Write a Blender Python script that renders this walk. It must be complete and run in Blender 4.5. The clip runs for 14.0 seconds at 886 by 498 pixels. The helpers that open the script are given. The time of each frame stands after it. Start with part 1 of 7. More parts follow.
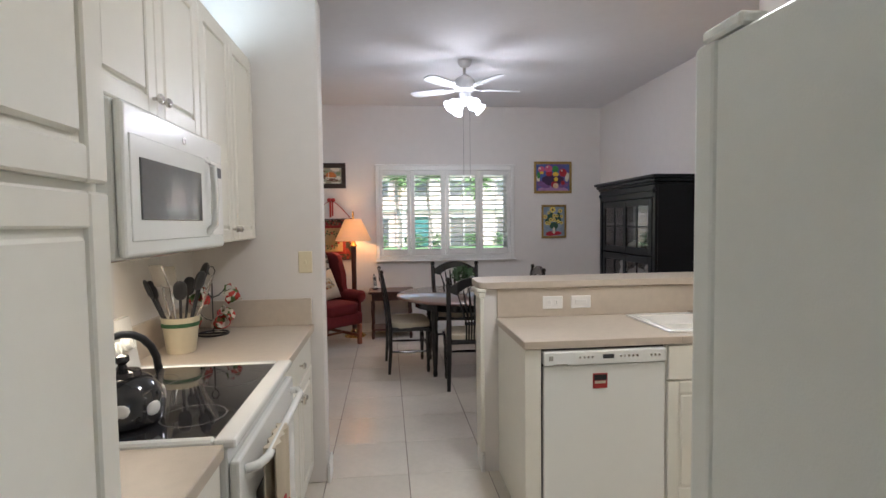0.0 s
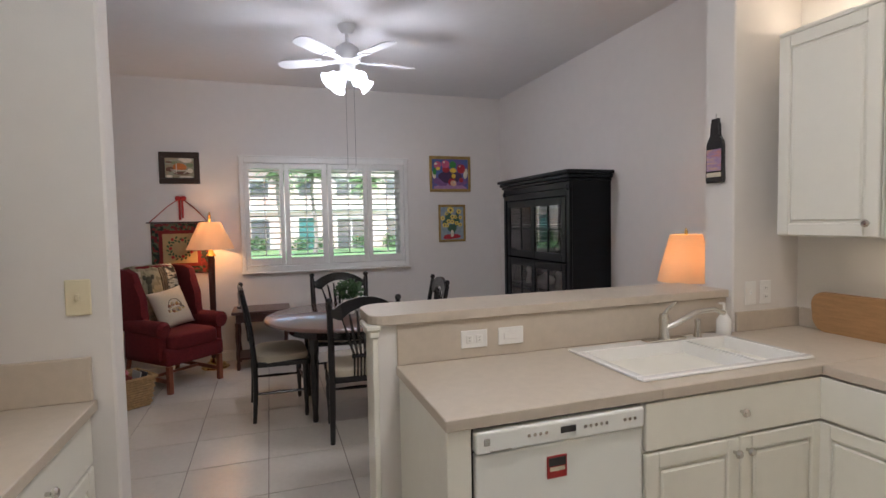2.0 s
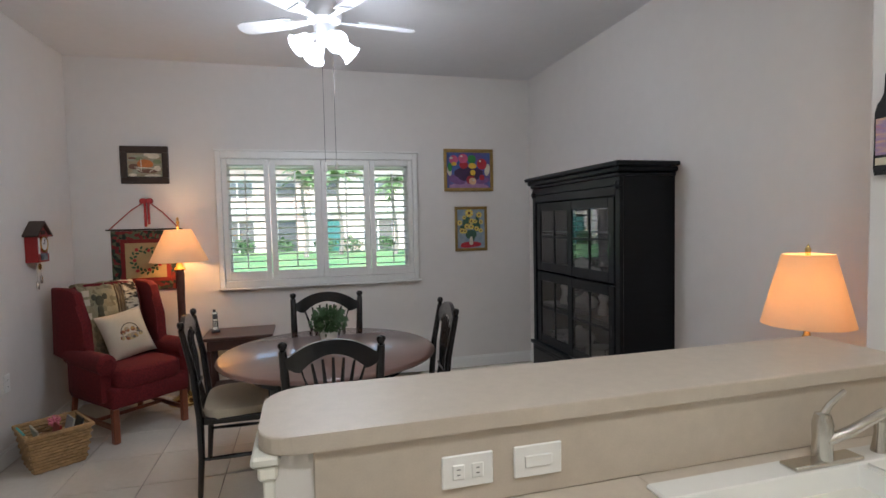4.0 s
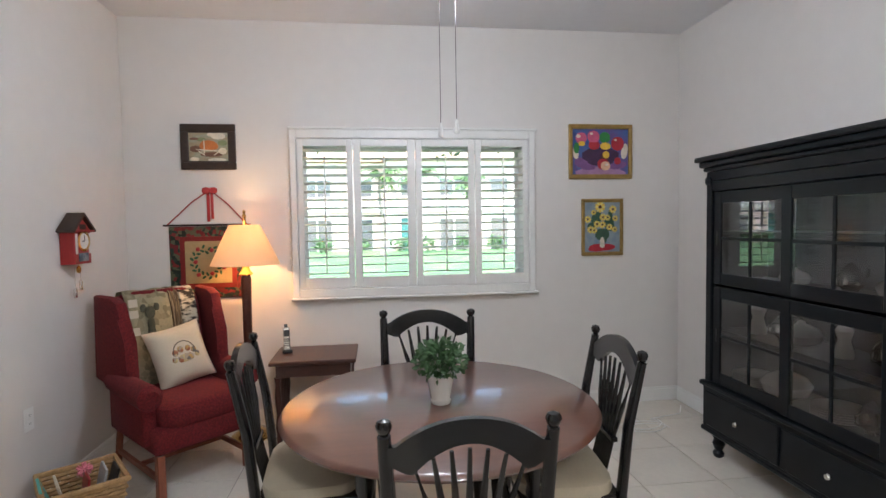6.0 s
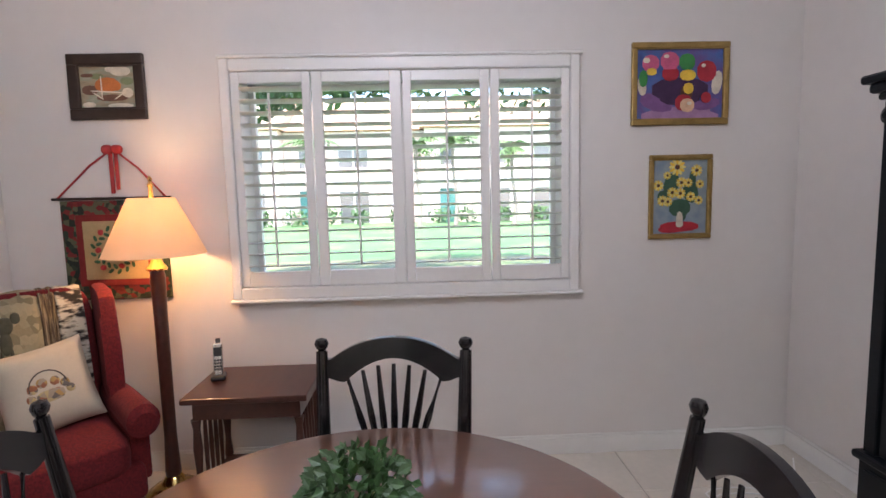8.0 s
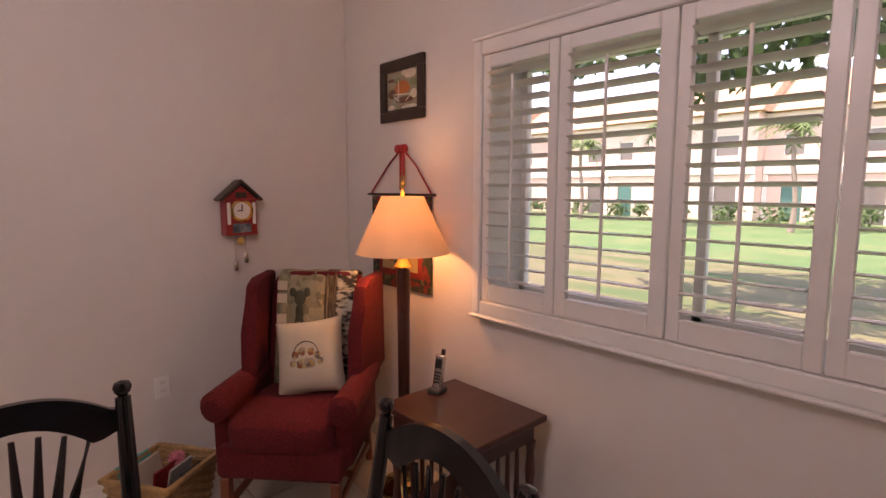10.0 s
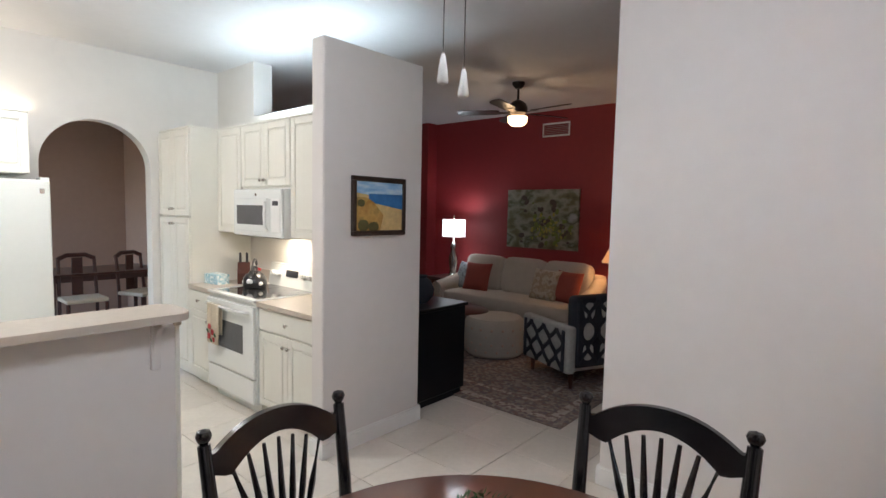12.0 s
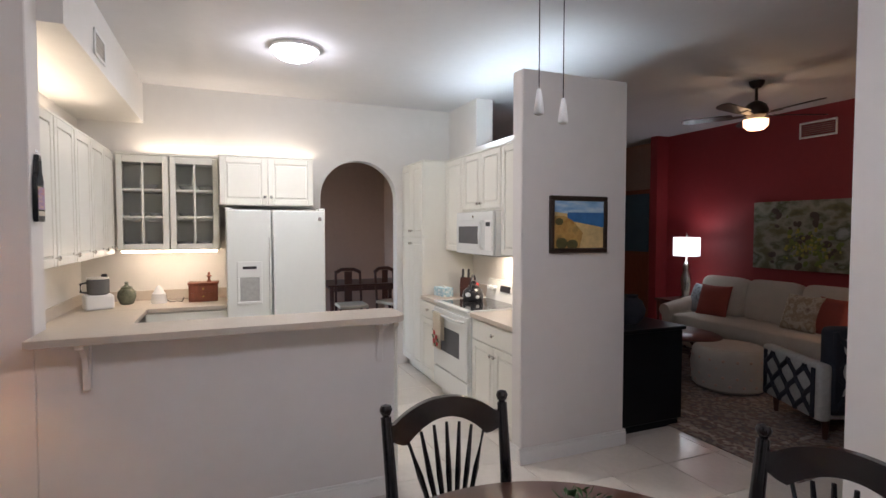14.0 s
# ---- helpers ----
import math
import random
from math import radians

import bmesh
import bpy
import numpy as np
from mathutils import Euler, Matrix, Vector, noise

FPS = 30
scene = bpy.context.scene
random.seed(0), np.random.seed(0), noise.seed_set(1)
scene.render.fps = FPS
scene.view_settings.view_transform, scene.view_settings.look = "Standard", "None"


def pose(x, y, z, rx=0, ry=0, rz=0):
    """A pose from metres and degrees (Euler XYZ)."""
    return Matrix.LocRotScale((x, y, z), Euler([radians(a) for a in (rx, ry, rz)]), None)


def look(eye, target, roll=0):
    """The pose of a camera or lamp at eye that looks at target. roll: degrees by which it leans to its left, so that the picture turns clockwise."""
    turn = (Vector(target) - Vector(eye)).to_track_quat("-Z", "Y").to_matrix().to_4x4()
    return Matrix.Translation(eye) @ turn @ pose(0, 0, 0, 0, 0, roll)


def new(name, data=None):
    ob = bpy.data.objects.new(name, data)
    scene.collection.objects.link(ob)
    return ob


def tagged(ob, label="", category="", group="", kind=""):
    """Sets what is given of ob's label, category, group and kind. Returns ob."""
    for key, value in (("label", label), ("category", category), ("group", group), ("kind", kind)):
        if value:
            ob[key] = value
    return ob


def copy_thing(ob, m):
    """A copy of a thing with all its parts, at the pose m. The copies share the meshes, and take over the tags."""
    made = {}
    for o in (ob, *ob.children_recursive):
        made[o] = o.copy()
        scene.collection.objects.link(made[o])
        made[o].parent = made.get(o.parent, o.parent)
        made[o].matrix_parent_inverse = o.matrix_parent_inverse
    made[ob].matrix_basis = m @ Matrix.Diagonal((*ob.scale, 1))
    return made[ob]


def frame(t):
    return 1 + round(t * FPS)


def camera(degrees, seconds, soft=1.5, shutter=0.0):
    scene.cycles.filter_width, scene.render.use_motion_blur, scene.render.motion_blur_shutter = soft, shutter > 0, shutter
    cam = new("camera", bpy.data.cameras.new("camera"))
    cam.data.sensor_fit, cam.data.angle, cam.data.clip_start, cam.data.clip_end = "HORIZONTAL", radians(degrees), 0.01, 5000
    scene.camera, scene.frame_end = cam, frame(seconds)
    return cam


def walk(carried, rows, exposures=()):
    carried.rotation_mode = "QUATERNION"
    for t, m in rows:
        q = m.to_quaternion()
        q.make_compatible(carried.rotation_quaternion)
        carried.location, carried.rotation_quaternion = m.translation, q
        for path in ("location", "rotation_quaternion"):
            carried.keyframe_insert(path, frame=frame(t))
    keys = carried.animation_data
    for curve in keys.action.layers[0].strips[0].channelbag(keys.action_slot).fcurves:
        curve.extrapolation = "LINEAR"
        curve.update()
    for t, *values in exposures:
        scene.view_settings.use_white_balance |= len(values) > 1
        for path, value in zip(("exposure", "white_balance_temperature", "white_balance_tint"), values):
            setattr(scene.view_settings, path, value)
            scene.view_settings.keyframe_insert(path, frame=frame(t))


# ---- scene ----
cam = camera(81.4, 14.0)
PATH = [
    (0, (0.87, 0.302, 1.466), (1.087, 2.288, 1.366), -0.7),
    (0.5, (0.905, 0.47, 1.452), (1.166, 2.45, 1.356), -0.5),
    (1, (0.939, 0.691, 1.477), (1.305, 2.654, 1.37), -0.8),
    (1.5, (0.958, 0.954, 1.468), (1.499, 2.876, 1.363), -1.0),
    (2, (1.031, 1.217, 1.487), (1.666, 3.11, 1.383), -1.1),
    (2.2, (1.059, 1.309, 1.491), (1.716, 3.195, 1.386), -1.1),
    (4.3, (1.516, 2.309, 1.555), (1.984, 4.251, 1.458), -1.0),
    (4.5, (1.495, 2.424, 1.559), (1.924, 4.376, 1.467), -0.8),
    (5, (1.454, 2.692, 1.538), (1.799, 4.66, 1.449), -0.7),
    (5.5, (1.42, 3.0, 1.522), (1.711, 4.976, 1.431), -0.8),
    (6, (1.379, 3.286, 1.518), (1.628, 5.268, 1.421), -0.9),
    (6.5, (1.347, 3.597, 1.511), (1.567, 5.582, 1.391), -1.0),
    (7, (1.431, 3.903, 1.501), (1.631, 5.886, 1.334), -1.2),
    (7.2, (1.471, 4.031, 1.5), (1.667, 6.013, 1.316), -1.3),
    (9.3, (2.347, 5.141, 1.564), (1.574, 6.965, 1.288), -0.7),
    (9.5, (2.397, 5.245, 1.57), (1.413, 6.965, 1.298), -0.6),
    (10, (2.471, 5.516, 1.575), (1.001, 6.851, 1.34), 0.1),
    (10.5, (2.357, 5.71, 1.582), (0.504, 6.431, 1.368), 0.8),
    (11, (2.319, 5.884, 1.625), (0.334, 5.741, 1.422), 0.3),
    (11.5, (2.391, 5.95, 1.634), (0.573, 5.136, 1.457), 1.1),
    (12, (2.474, 6.046, 1.638), (0.966, 4.74, 1.488), 1.2),
    (12.5, (2.501, 6.182, 1.655), (1.291, 4.594, 1.535), 0.5),
    (13, (2.418, 6.264, 1.645), (1.403, 4.543, 1.543), 0.2),
    (13.5, (2.347, 6.32, 1.629), (1.466, 4.526, 1.542), 0.1),
    (14, (2.35, 6.359, 1.63), (1.58, 4.515, 1.549), 0.0),
]
EXPOSURES = [(0, 2.3, 6200, 13), (1, 2.2, 6250, 14), (2.2, 2.1, 6300, 15), (4.5, 2.35, 6050, 8), (5.5, 2.85, 6050, 8), (7, 2.88, 6100, 11), (9.5, 2.18, 7300, 37), (10, 2.0, 8200, 43), (10.5, 2.25, 7700, 36), (11, 2.97, 6750, 14), (11.5, 3.1, 6150, 9), (12, 2.85, 6150, 11), (12.5, 2.5, 6200, 14), (14, 2.4, 6200, 17)]
walk(cam, [(t, look(eye, target, roll)) for t, eye, target, roll in PATH], EXPOSURES)


# ---------- world, sun and lamps ----------
world = bpy.data.worlds.new("sky")
scene.world = world
world.use_nodes = True
wn = world.node_tree.nodes
sky = wn.new("ShaderNodeTexSky")
sky.sky_type, sky.sun_disc = "NISHITA", False
sky.sun_elevation, sky.sun_rotation = radians(52), radians(150)
wn["Background"].inputs[1].default_value = 0.15
world.node_tree.links.new(sky.outputs[0], wn["Background"].inputs[0])


def lamp(name, kind, at, watts, colour, size=0.04, aim=None, size_y=None, spot=None):
    data = bpy.data.lights.new(name, kind)
    data.energy, data.color = watts, colour
    if kind == "AREA":
        data.size = size
        if size_y:
            data.shape, data.size_y = "RECTANGLE", size_y
    elif kind == "SUN":
        data.angle = size
    else:
        data.shadow_soft_size = size
    ob = new(name, data)
    ob.matrix_world = look(at, aim) if aim else Matrix.Translation(at)
    return ob


COOL, WARM, SOFT = (0.92, 0.93, 1.0), (1.0, 0.56, 0.24), (1.0, 0.83, 0.62)
lamp("sun", "SUN", (0, 0, 20), 2.4, (1.0, 0.95, 0.87), radians(0.5), (6, 8, 0))


# ---------- materials ----------
def material(name, colour, rough=0.6, metal=0.0, vary=0.12, scale=6.0, bump=0.0, bump_scale=80.0, stretch=(1, 1, 1), emit=0.0, coat=0.0, spec=0.5, random_tint=0.0):
    """A painted, woven, wooden or stone surface: colour varied at two scales, with relief."""
    m = bpy.data.materials.new(name)
    m.use_nodes = True
    nt = m.node_tree
    p = nt.nodes["Principled BSDF"]
    p.inputs["Roughness"].default_value = rough
    p.inputs["Metallic"].default_value = metal
    p.inputs["Coat Weight"].default_value = coat
    p.inputs["Specular IOR Level"].default_value = spec
    tc = nt.nodes.new("ShaderNodeTexCoord")
    mp = nt.nodes.new("ShaderNodeMapping")
    mp.inputs["Scale"].default_value = stretch
    nt.links.new(tc.outputs["Object"], mp.inputs[0])
    big = nt.nodes.new("ShaderNodeTexNoise")
    big.inputs["Scale"].default_value, big.inputs["Detail"].default_value = scale, 4
    fine = nt.nodes.new("ShaderNodeTexNoise")
    fine.inputs["Scale"].default_value, fine.inputs["Detail"].default_value = scale * 9, 3
    for n in (big, fine):
        nt.links.new(mp.outputs[0], n.inputs["Vector"])
    add = nt.nodes.new("ShaderNodeMix")
    add.data_type = "FLOAT"
    add.inputs[0].default_value = 0.4
    nt.links.new(big.outputs[0], add.inputs[2])
    nt.links.new(fine.outputs[0], add.inputs[3])
    ramp = nt.nodes.new("ShaderNodeValToRGB")
    lo, hi = [c * (1 - vary) for c in colour], [min(1, c * (1 + vary)) for c in colour]
    ramp.color_ramp.elements[0].position, ramp.color_ramp.elements[1].position = 0.3, 0.7
    ramp.color_ramp.elements[0].color, ramp.color_ramp.elements[1].color = (*lo, 1), (*hi, 1)
    nt.links.new(add.outputs[0], ramp.inputs[0])
    out = ramp.outputs[0]
    if random_tint:
        info = nt.nodes.new("ShaderNodeObjectInfo")
        hsv = nt.nodes.new("ShaderNodeHueSaturation")
        rng = nt.nodes.new("ShaderNodeMapRange")
        rng.inputs[3].default_value, rng.inputs[4].default_value = 1 - random_tint, 1 + random_tint
        nt.links.new(info.outputs["Random"], rng.inputs[0])
        nt.links.new(rng.outputs[0], hsv.inputs["Value"])
        nt.links.new(out, hsv.inputs["Color"])
        out = hsv.outputs[0]
    nt.links.new(out, p.inputs["Base Color"])
    if bump:
        bt = nt.nodes.new("ShaderNodeTexNoise")
        bt.inputs["Scale"].default_value, bt.inputs["Detail"].default_value = bump_scale, 4
        nt.links.new(mp.outputs[0], bt.inputs["Vector"])
        bp = nt.nodes.new("ShaderNodeBump")
        bp.inputs["Strength"].default_value, bp.inputs["Distance"].default_value = bump, 0.004
        nt.links.new(bt.outputs[0], bp.inputs["Height"])
        nt.links.new(bp.outputs[0], p.inputs["Normal"])
    if emit:
        p.inputs["Emission Color"].default_value = (*colour, 1)
        p.inputs["Emission Strength"].default_value = emit
    return m


def patched(name, colours, scale=8.0, rough=0.6, kind="voronoi", stretch=(1, 1, 1), bump=0.0):
    """A surface of irregular patches in several colours: canvases, prints, woven cloth, rugs."""
    m = material(name, colours[0], rough, bump=bump)
    nt = m.node_tree
    p = nt.nodes["Principled BSDF"]
    tc = nt.nodes.new("ShaderNodeTexCoord")
    mp = nt.nodes.new("ShaderNodeMapping")
    mp.inputs["Scale"].default_value = stretch
    nt.links.new(tc.outputs["Object"], mp.inputs[0])
    if kind == "voronoi":
        tex = nt.nodes.new("ShaderNodeTexVoronoi")
        tex.inputs["Scale"].default_value = scale
        sep = nt.nodes.new("ShaderNodeSeparateColor")
        nt.links.new(tex.outputs["Color"], sep.inputs[0])
        value = sep.outputs[0]
    else:
        tex = nt.nodes.new("ShaderNodeTexNoise")
        tex.inputs["Scale"].default_value, tex.inputs["Detail"].default_value = scale, 5
        rng = nt.nodes.new("ShaderNodeMapRange")
        rng.inputs[1].default_value, rng.inputs[2].default_value = 0.3, 0.7
        nt.links.new(tex.outputs[0], rng.inputs[0])
        value = rng.outputs[0]
    nt.links.new(mp.outputs[0], tex.inputs["Vector"])
    ramp = nt.nodes.new("ShaderNodeValToRGB")
    el = ramp.color_ramp.elements
    n = len(colours)
    while len(el) < n:
        el.new(0.5)
    for i, c in enumerate(colours):
        el[i].position, el[i].color = i / max(1, n - 1) if kind != "voronoi" else i / n, (*c, 1)
    if kind == "voronoi":
        ramp.color_ramp.interpolation = "CONSTANT"
    nt.links.new(value, ramp.inputs[0])
    nt.links.new(ramp.outputs[0], p.inputs["Base Color"])
    return m


def glass_material(name, rough=0.0, tint=(1, 1, 1), ior=1.5):
    """Thin pane: mostly clear, with a mirror reflection on top."""
    m = bpy.data.materials.new(name)
    m.use_nodes = True
    nt = m.node_tree
    nt.nodes.remove(nt.nodes["Principled BSDF"])
    clear, gloss, mix, fres = (nt.nodes.new("ShaderNode" + k) for k in ("BsdfTransparent", "BsdfGlossy", "MixShader", "Fresnel"))
    fres.inputs[0].default_value = ior
    clear.inputs[0].default_value = (*tint, 1)
    gloss.inputs["Roughness"].default_value = rough
    nt.links.new(fres.outputs[0], mix.inputs[0])
    nt.links.new(clear.outputs[0], mix.inputs[1])
    nt.links.new(gloss.outputs[0], mix.inputs[2])
    nt.links.new(mix.outputs[0], nt.nodes["Material Output"].inputs[0])
    return m


def cloth_shade(name, colour, glow, glow_colour):
    """Lamp shade: lets the bulb's light through and glows with it."""
    m = material(name, colour, 0.9, vary=0.04, bump=0.1, bump_scale=300)
    p = m.node_tree.nodes["Principled BSDF"]
    p.inputs["Emission Color"].default_value = (*glow_colour, 1)
    p.inputs["Emission Strength"].default_value = glow
    nt = m.node_tree
    through_, mix = nt.nodes.new("ShaderNodeBsdfTranslucent"), nt.nodes.new("ShaderNodeMixShader")
    through_.inputs[0].default_value = (*colour, 1)
    mix.inputs[0].default_value = 0.35
    nt.links.new(p.outputs[0], mix.inputs[1])
    nt.links.new(through_.outputs[0], mix.inputs[2])
    nt.links.new(mix.outputs[0], nt.nodes["Material Output"].inputs[0])
    return m


M_WALL = material("wall_paint", (0.72, 0.685, 0.65), 0.75, vary=0.03, scale=1.2, bump=0.12, bump_scale=160)
M_WALLK = material("kitchen_wall_paint", (0.74, 0.715, 0.67), 0.7, vary=0.03, scale=1.2, bump=0.1, bump_scale=160)
M_CEIL = material("ceiling_paint", (0.72, 0.71, 0.71), 0.85, vary=0.03, scale=1.5, bump=0.3, bump_scale=120)
M_RED = material("red_wall_paint", (0.23, 0.018, 0.02), 0.6, vary=0.08, scale=1.5, bump=0.12, bump_scale=160)
M_BROWN = material("taupe_wall_paint", (0.5, 0.34, 0.26), 0.75, vary=0.05, scale=1.5, bump=0.12, bump_scale=160)
M_TRIM = material("white_trim", (0.8, 0.79, 0.76), 0.35, vary=0.03, scale=3)
M_CAB = material("cream_cabinet_lacquer", (0.78, 0.76, 0.68), 0.33, vary=0.025, scale=2.5, bump=0.03, bump_scale=60)
M_LAM = material("beige_laminate", (0.52, 0.45, 0.37), 0.42, vary=0.06, scale=25)
M_APPL = material("white_enamel", (0.78, 0.79, 0.76), 0.22, vary=0.015, scale=2, coat=0.2)
M_FRIDGE = material("textured_white_enamel", (0.74, 0.76, 0.72), 0.38, vary=0.02, scale=3, bump=0.12, bump_scale=220)
M_BLACKGL = material("black_ceramic_glass", (0.02, 0.02, 0.022), 0.06, vary=0.1, scale=4, coat=0.4)
M_DARKGL = material("dark_oven_glass", (0.12, 0.12, 0.12), 0.1, vary=0.1, coat=0.4)
M_TILE = material("cream_floor_tile", (0.70, 0.65, 0.57), 0.16, vary=0.07, scale=3, bump=0.05, bump_scale=30, random_tint=0.035)
M_GROUT = material("grout", (0.27, 0.23, 0.19), 0.9, vary=0.15, scale=8)
M_BLACK = material("black_painted_wood", (0.006, 0.006, 0.007), 0.24, vary=0.25, scale=10, coat=0.35, spec=0.4)
M_HUTCH = material("black_stained_wood", (0.004, 0.0055, 0.0075), 0.3, vary=0.3, scale=6, stretch=(1, 1, 6), bump=0.05, spec=0.25)
M_CHERRY = material("cherry_table_wood", (0.135, 0.05, 0.028), 0.3, vary=0.16, scale=4, stretch=(1, 9, 1), spec=0.8, coat=1.0)
for gloss in (M_CHERRY, M_BLACK):
    gloss.node_tree.nodes["Principled BSDF"].inputs["Coat Roughness"].default_value = 0.13
    gloss.node_tree.nodes["Principled BSDF"].inputs["Coat IOR"].default_value = 1.75
M_MAHOG = material("dark_mahogany", (0.06, 0.018, 0.012), 0.32, vary=0.3, scale=5, stretch=(6, 1, 6), coat=0.2)
M_WOODRED = material("reddish_wood", (0.24, 0.07, 0.035), 0.35, vary=0.25, scale=6, stretch=(6, 1, 1))
M_CREAM = material("cream_upholstery", (0.62, 0.55, 0.42), 0.9, vary=0.06, scale=12, bump=0.3, bump_scale=400)
M_ARM = patched("red_woven_upholstery", [(0.13, 0.007, 0.010), (0.155, 0.010, 0.012), (0.105, 0.006, 0.009)], 130, 0.95, bump=0.4)
M_PILLOW = material("ivory_cushion_cloth", (0.58, 0.51, 0.39), 0.95, vary=0.05, scale=9, bump=0.3, bump_scale=300)
M_BRASS = material("polished_brass", (0.75, 0.52, 0.2), 0.2, 1.0, vary=0.08)
M_CHROME = material("brushed_nickel", (0.62, 0.6, 0.56), 0.25, 1.0, vary=0.05)
M_PORC = material("white_porcelain", (0.8, 0.79, 0.76), 0.15, vary=0.02, coat=0.3)
M_LEAF = material("ivy_leaf", (0.035, 0.09, 0.025), 0.5, vary=0.4, scale=30)
M_WICKER = material("honey_wicker", (0.4, 0.25, 0.11), 0.7, vary=0.35, scale=40, bump=0.5, bump_scale=120)
M_GOLD = material("gilt_frame", (0.36, 0.24, 0.08), 0.4, 0.6, vary=0.25, scale=20, bump=0.2)
M_DKFRAME = material("dark_carved_frame", (0.035, 0.02, 0.013), 0.4, vary=0.3, scale=30, bump=0.3)
M_GLASS = glass_material("clear_glass")
M_LEADGL = glass_material("old_cabinet_glass", ior=2.2)
M_SHADE = cloth_shade("lit_lamp_shade", (0.74, 0.58, 0.4), 0.035, (1.0, 0.55, 0.25))
M_SHADEW = cloth_shade("lit_white_lamp_shade", (0.8, 0.8, 0.78), 0.3, (0.86, 0.95, 1.0))
M_BULB = material("lit_frosted_glass", (0.9, 0.93, 1.0), 0.4, vary=0.0, emit=5.0)
M_DOME = material("lit_dome_glass", (0.95, 0.96, 1.0), 0.4, vary=0.0, emit=6.0)
M_AMBER = material("lit_amber_glass", (1.0, 0.62, 0.3), 0.4, vary=0.0, emit=0.8)
M_STRIP = material("lit_light_strip", (1.0, 0.82, 0.6), 0.4, vary=0.0, emit=2.0)
M_SOFA = material("oatmeal_sofa_cloth", (0.44, 0.39, 0.33), 0.95, vary=0.06, scale=8, bump=0.3, bump_scale=300)
M_TERRA = material("rust_cushion_cloth", (0.25, 0.05, 0.035), 0.9, vary=0.1, scale=10, bump=0.3, bump_scale=300)
M_NAVY = material("navy_cloth", (0.016, 0.02, 0.03), 0.9, vary=0.15, scale=10, bump=0.3, bump_scale=300)
M_GREYW = material("pale_grey_woven_cloth", (0.42, 0.42, 0.4), 0.95, vary=0.15, scale=30, bump=0.3, bump_scale=300)
M_RUG = patched("faded_persian_rug", [(0.2, 0.15, 0.13), (0.25, 0.2, 0.17), (0.15, 0.12, 0.12), (0.28, 0.24, 0.2), (0.19, 0.12, 0.1)], 34, 0.95, bump=0.4)
M_WHITEPL = material("white_plastic", (0.8, 0.79, 0.76), 0.35, vary=0.02)
M_IVORYPL = material("ivory_plastic", (0.72, 0.64, 0.45), 0.4, vary=0.03)
M_BLKPL = material("black_plastic", (0.02, 0.02, 0.022), 0.35, vary=0.1)
M_REDP = material("red_enamel", (0.32, 0.02, 0.02), 0.35, vary=0.1)
M_TEAL = material("teal_card", (0.1, 0.42, 0.4), 0.6, vary=0.1)
M_PINK = material("pink_yarn", (0.75, 0.25, 0.32), 0.9, vary=0.2, scale=30, bump=0.4)
M_GREEN = material("deep_green", (0.03, 0.1, 0.04), 0.7, vary=0.3, scale=20)
M_BERRY = material("berry_red", (0.4, 0.03, 0.03), 0.6, vary=0.2)
M_LAWN = patched("lawn", [(0.06, 0.16, 0.05), (0.09, 0.19, 0.065), (0.15, 0.2, 0.08)], 0.6, 0.95, "noise")
M_FACADE = material("pink_stucco", (0.66, 0.5, 0.43), 0.9, vary=0.08, scale=0.6)
M_FACADEW = material("white_stucco", (0.72, 0.69, 0.65), 0.9, vary=0.06, scale=0.6)
M_ROOF = material("terracotta_roof", (0.56, 0.36, 0.24), 0.85, vary=0.25, scale=1.5, bump=0.6, bump_scale=12)
M_PALM = material("palm_frond", (0.09, 0.16, 0.045), 0.6, vary=0.35, scale=4)
M_TRUNK = material("palm_trunk", (0.26, 0.22, 0.18), 0.9, vary=0.25, scale=6, stretch=(1, 1, 5), bump=0.5, bump_scale=20)
M_TREE = material("tree_leaf", (0.05, 0.11, 0.03), 0.6, vary=0.45, scale=5)


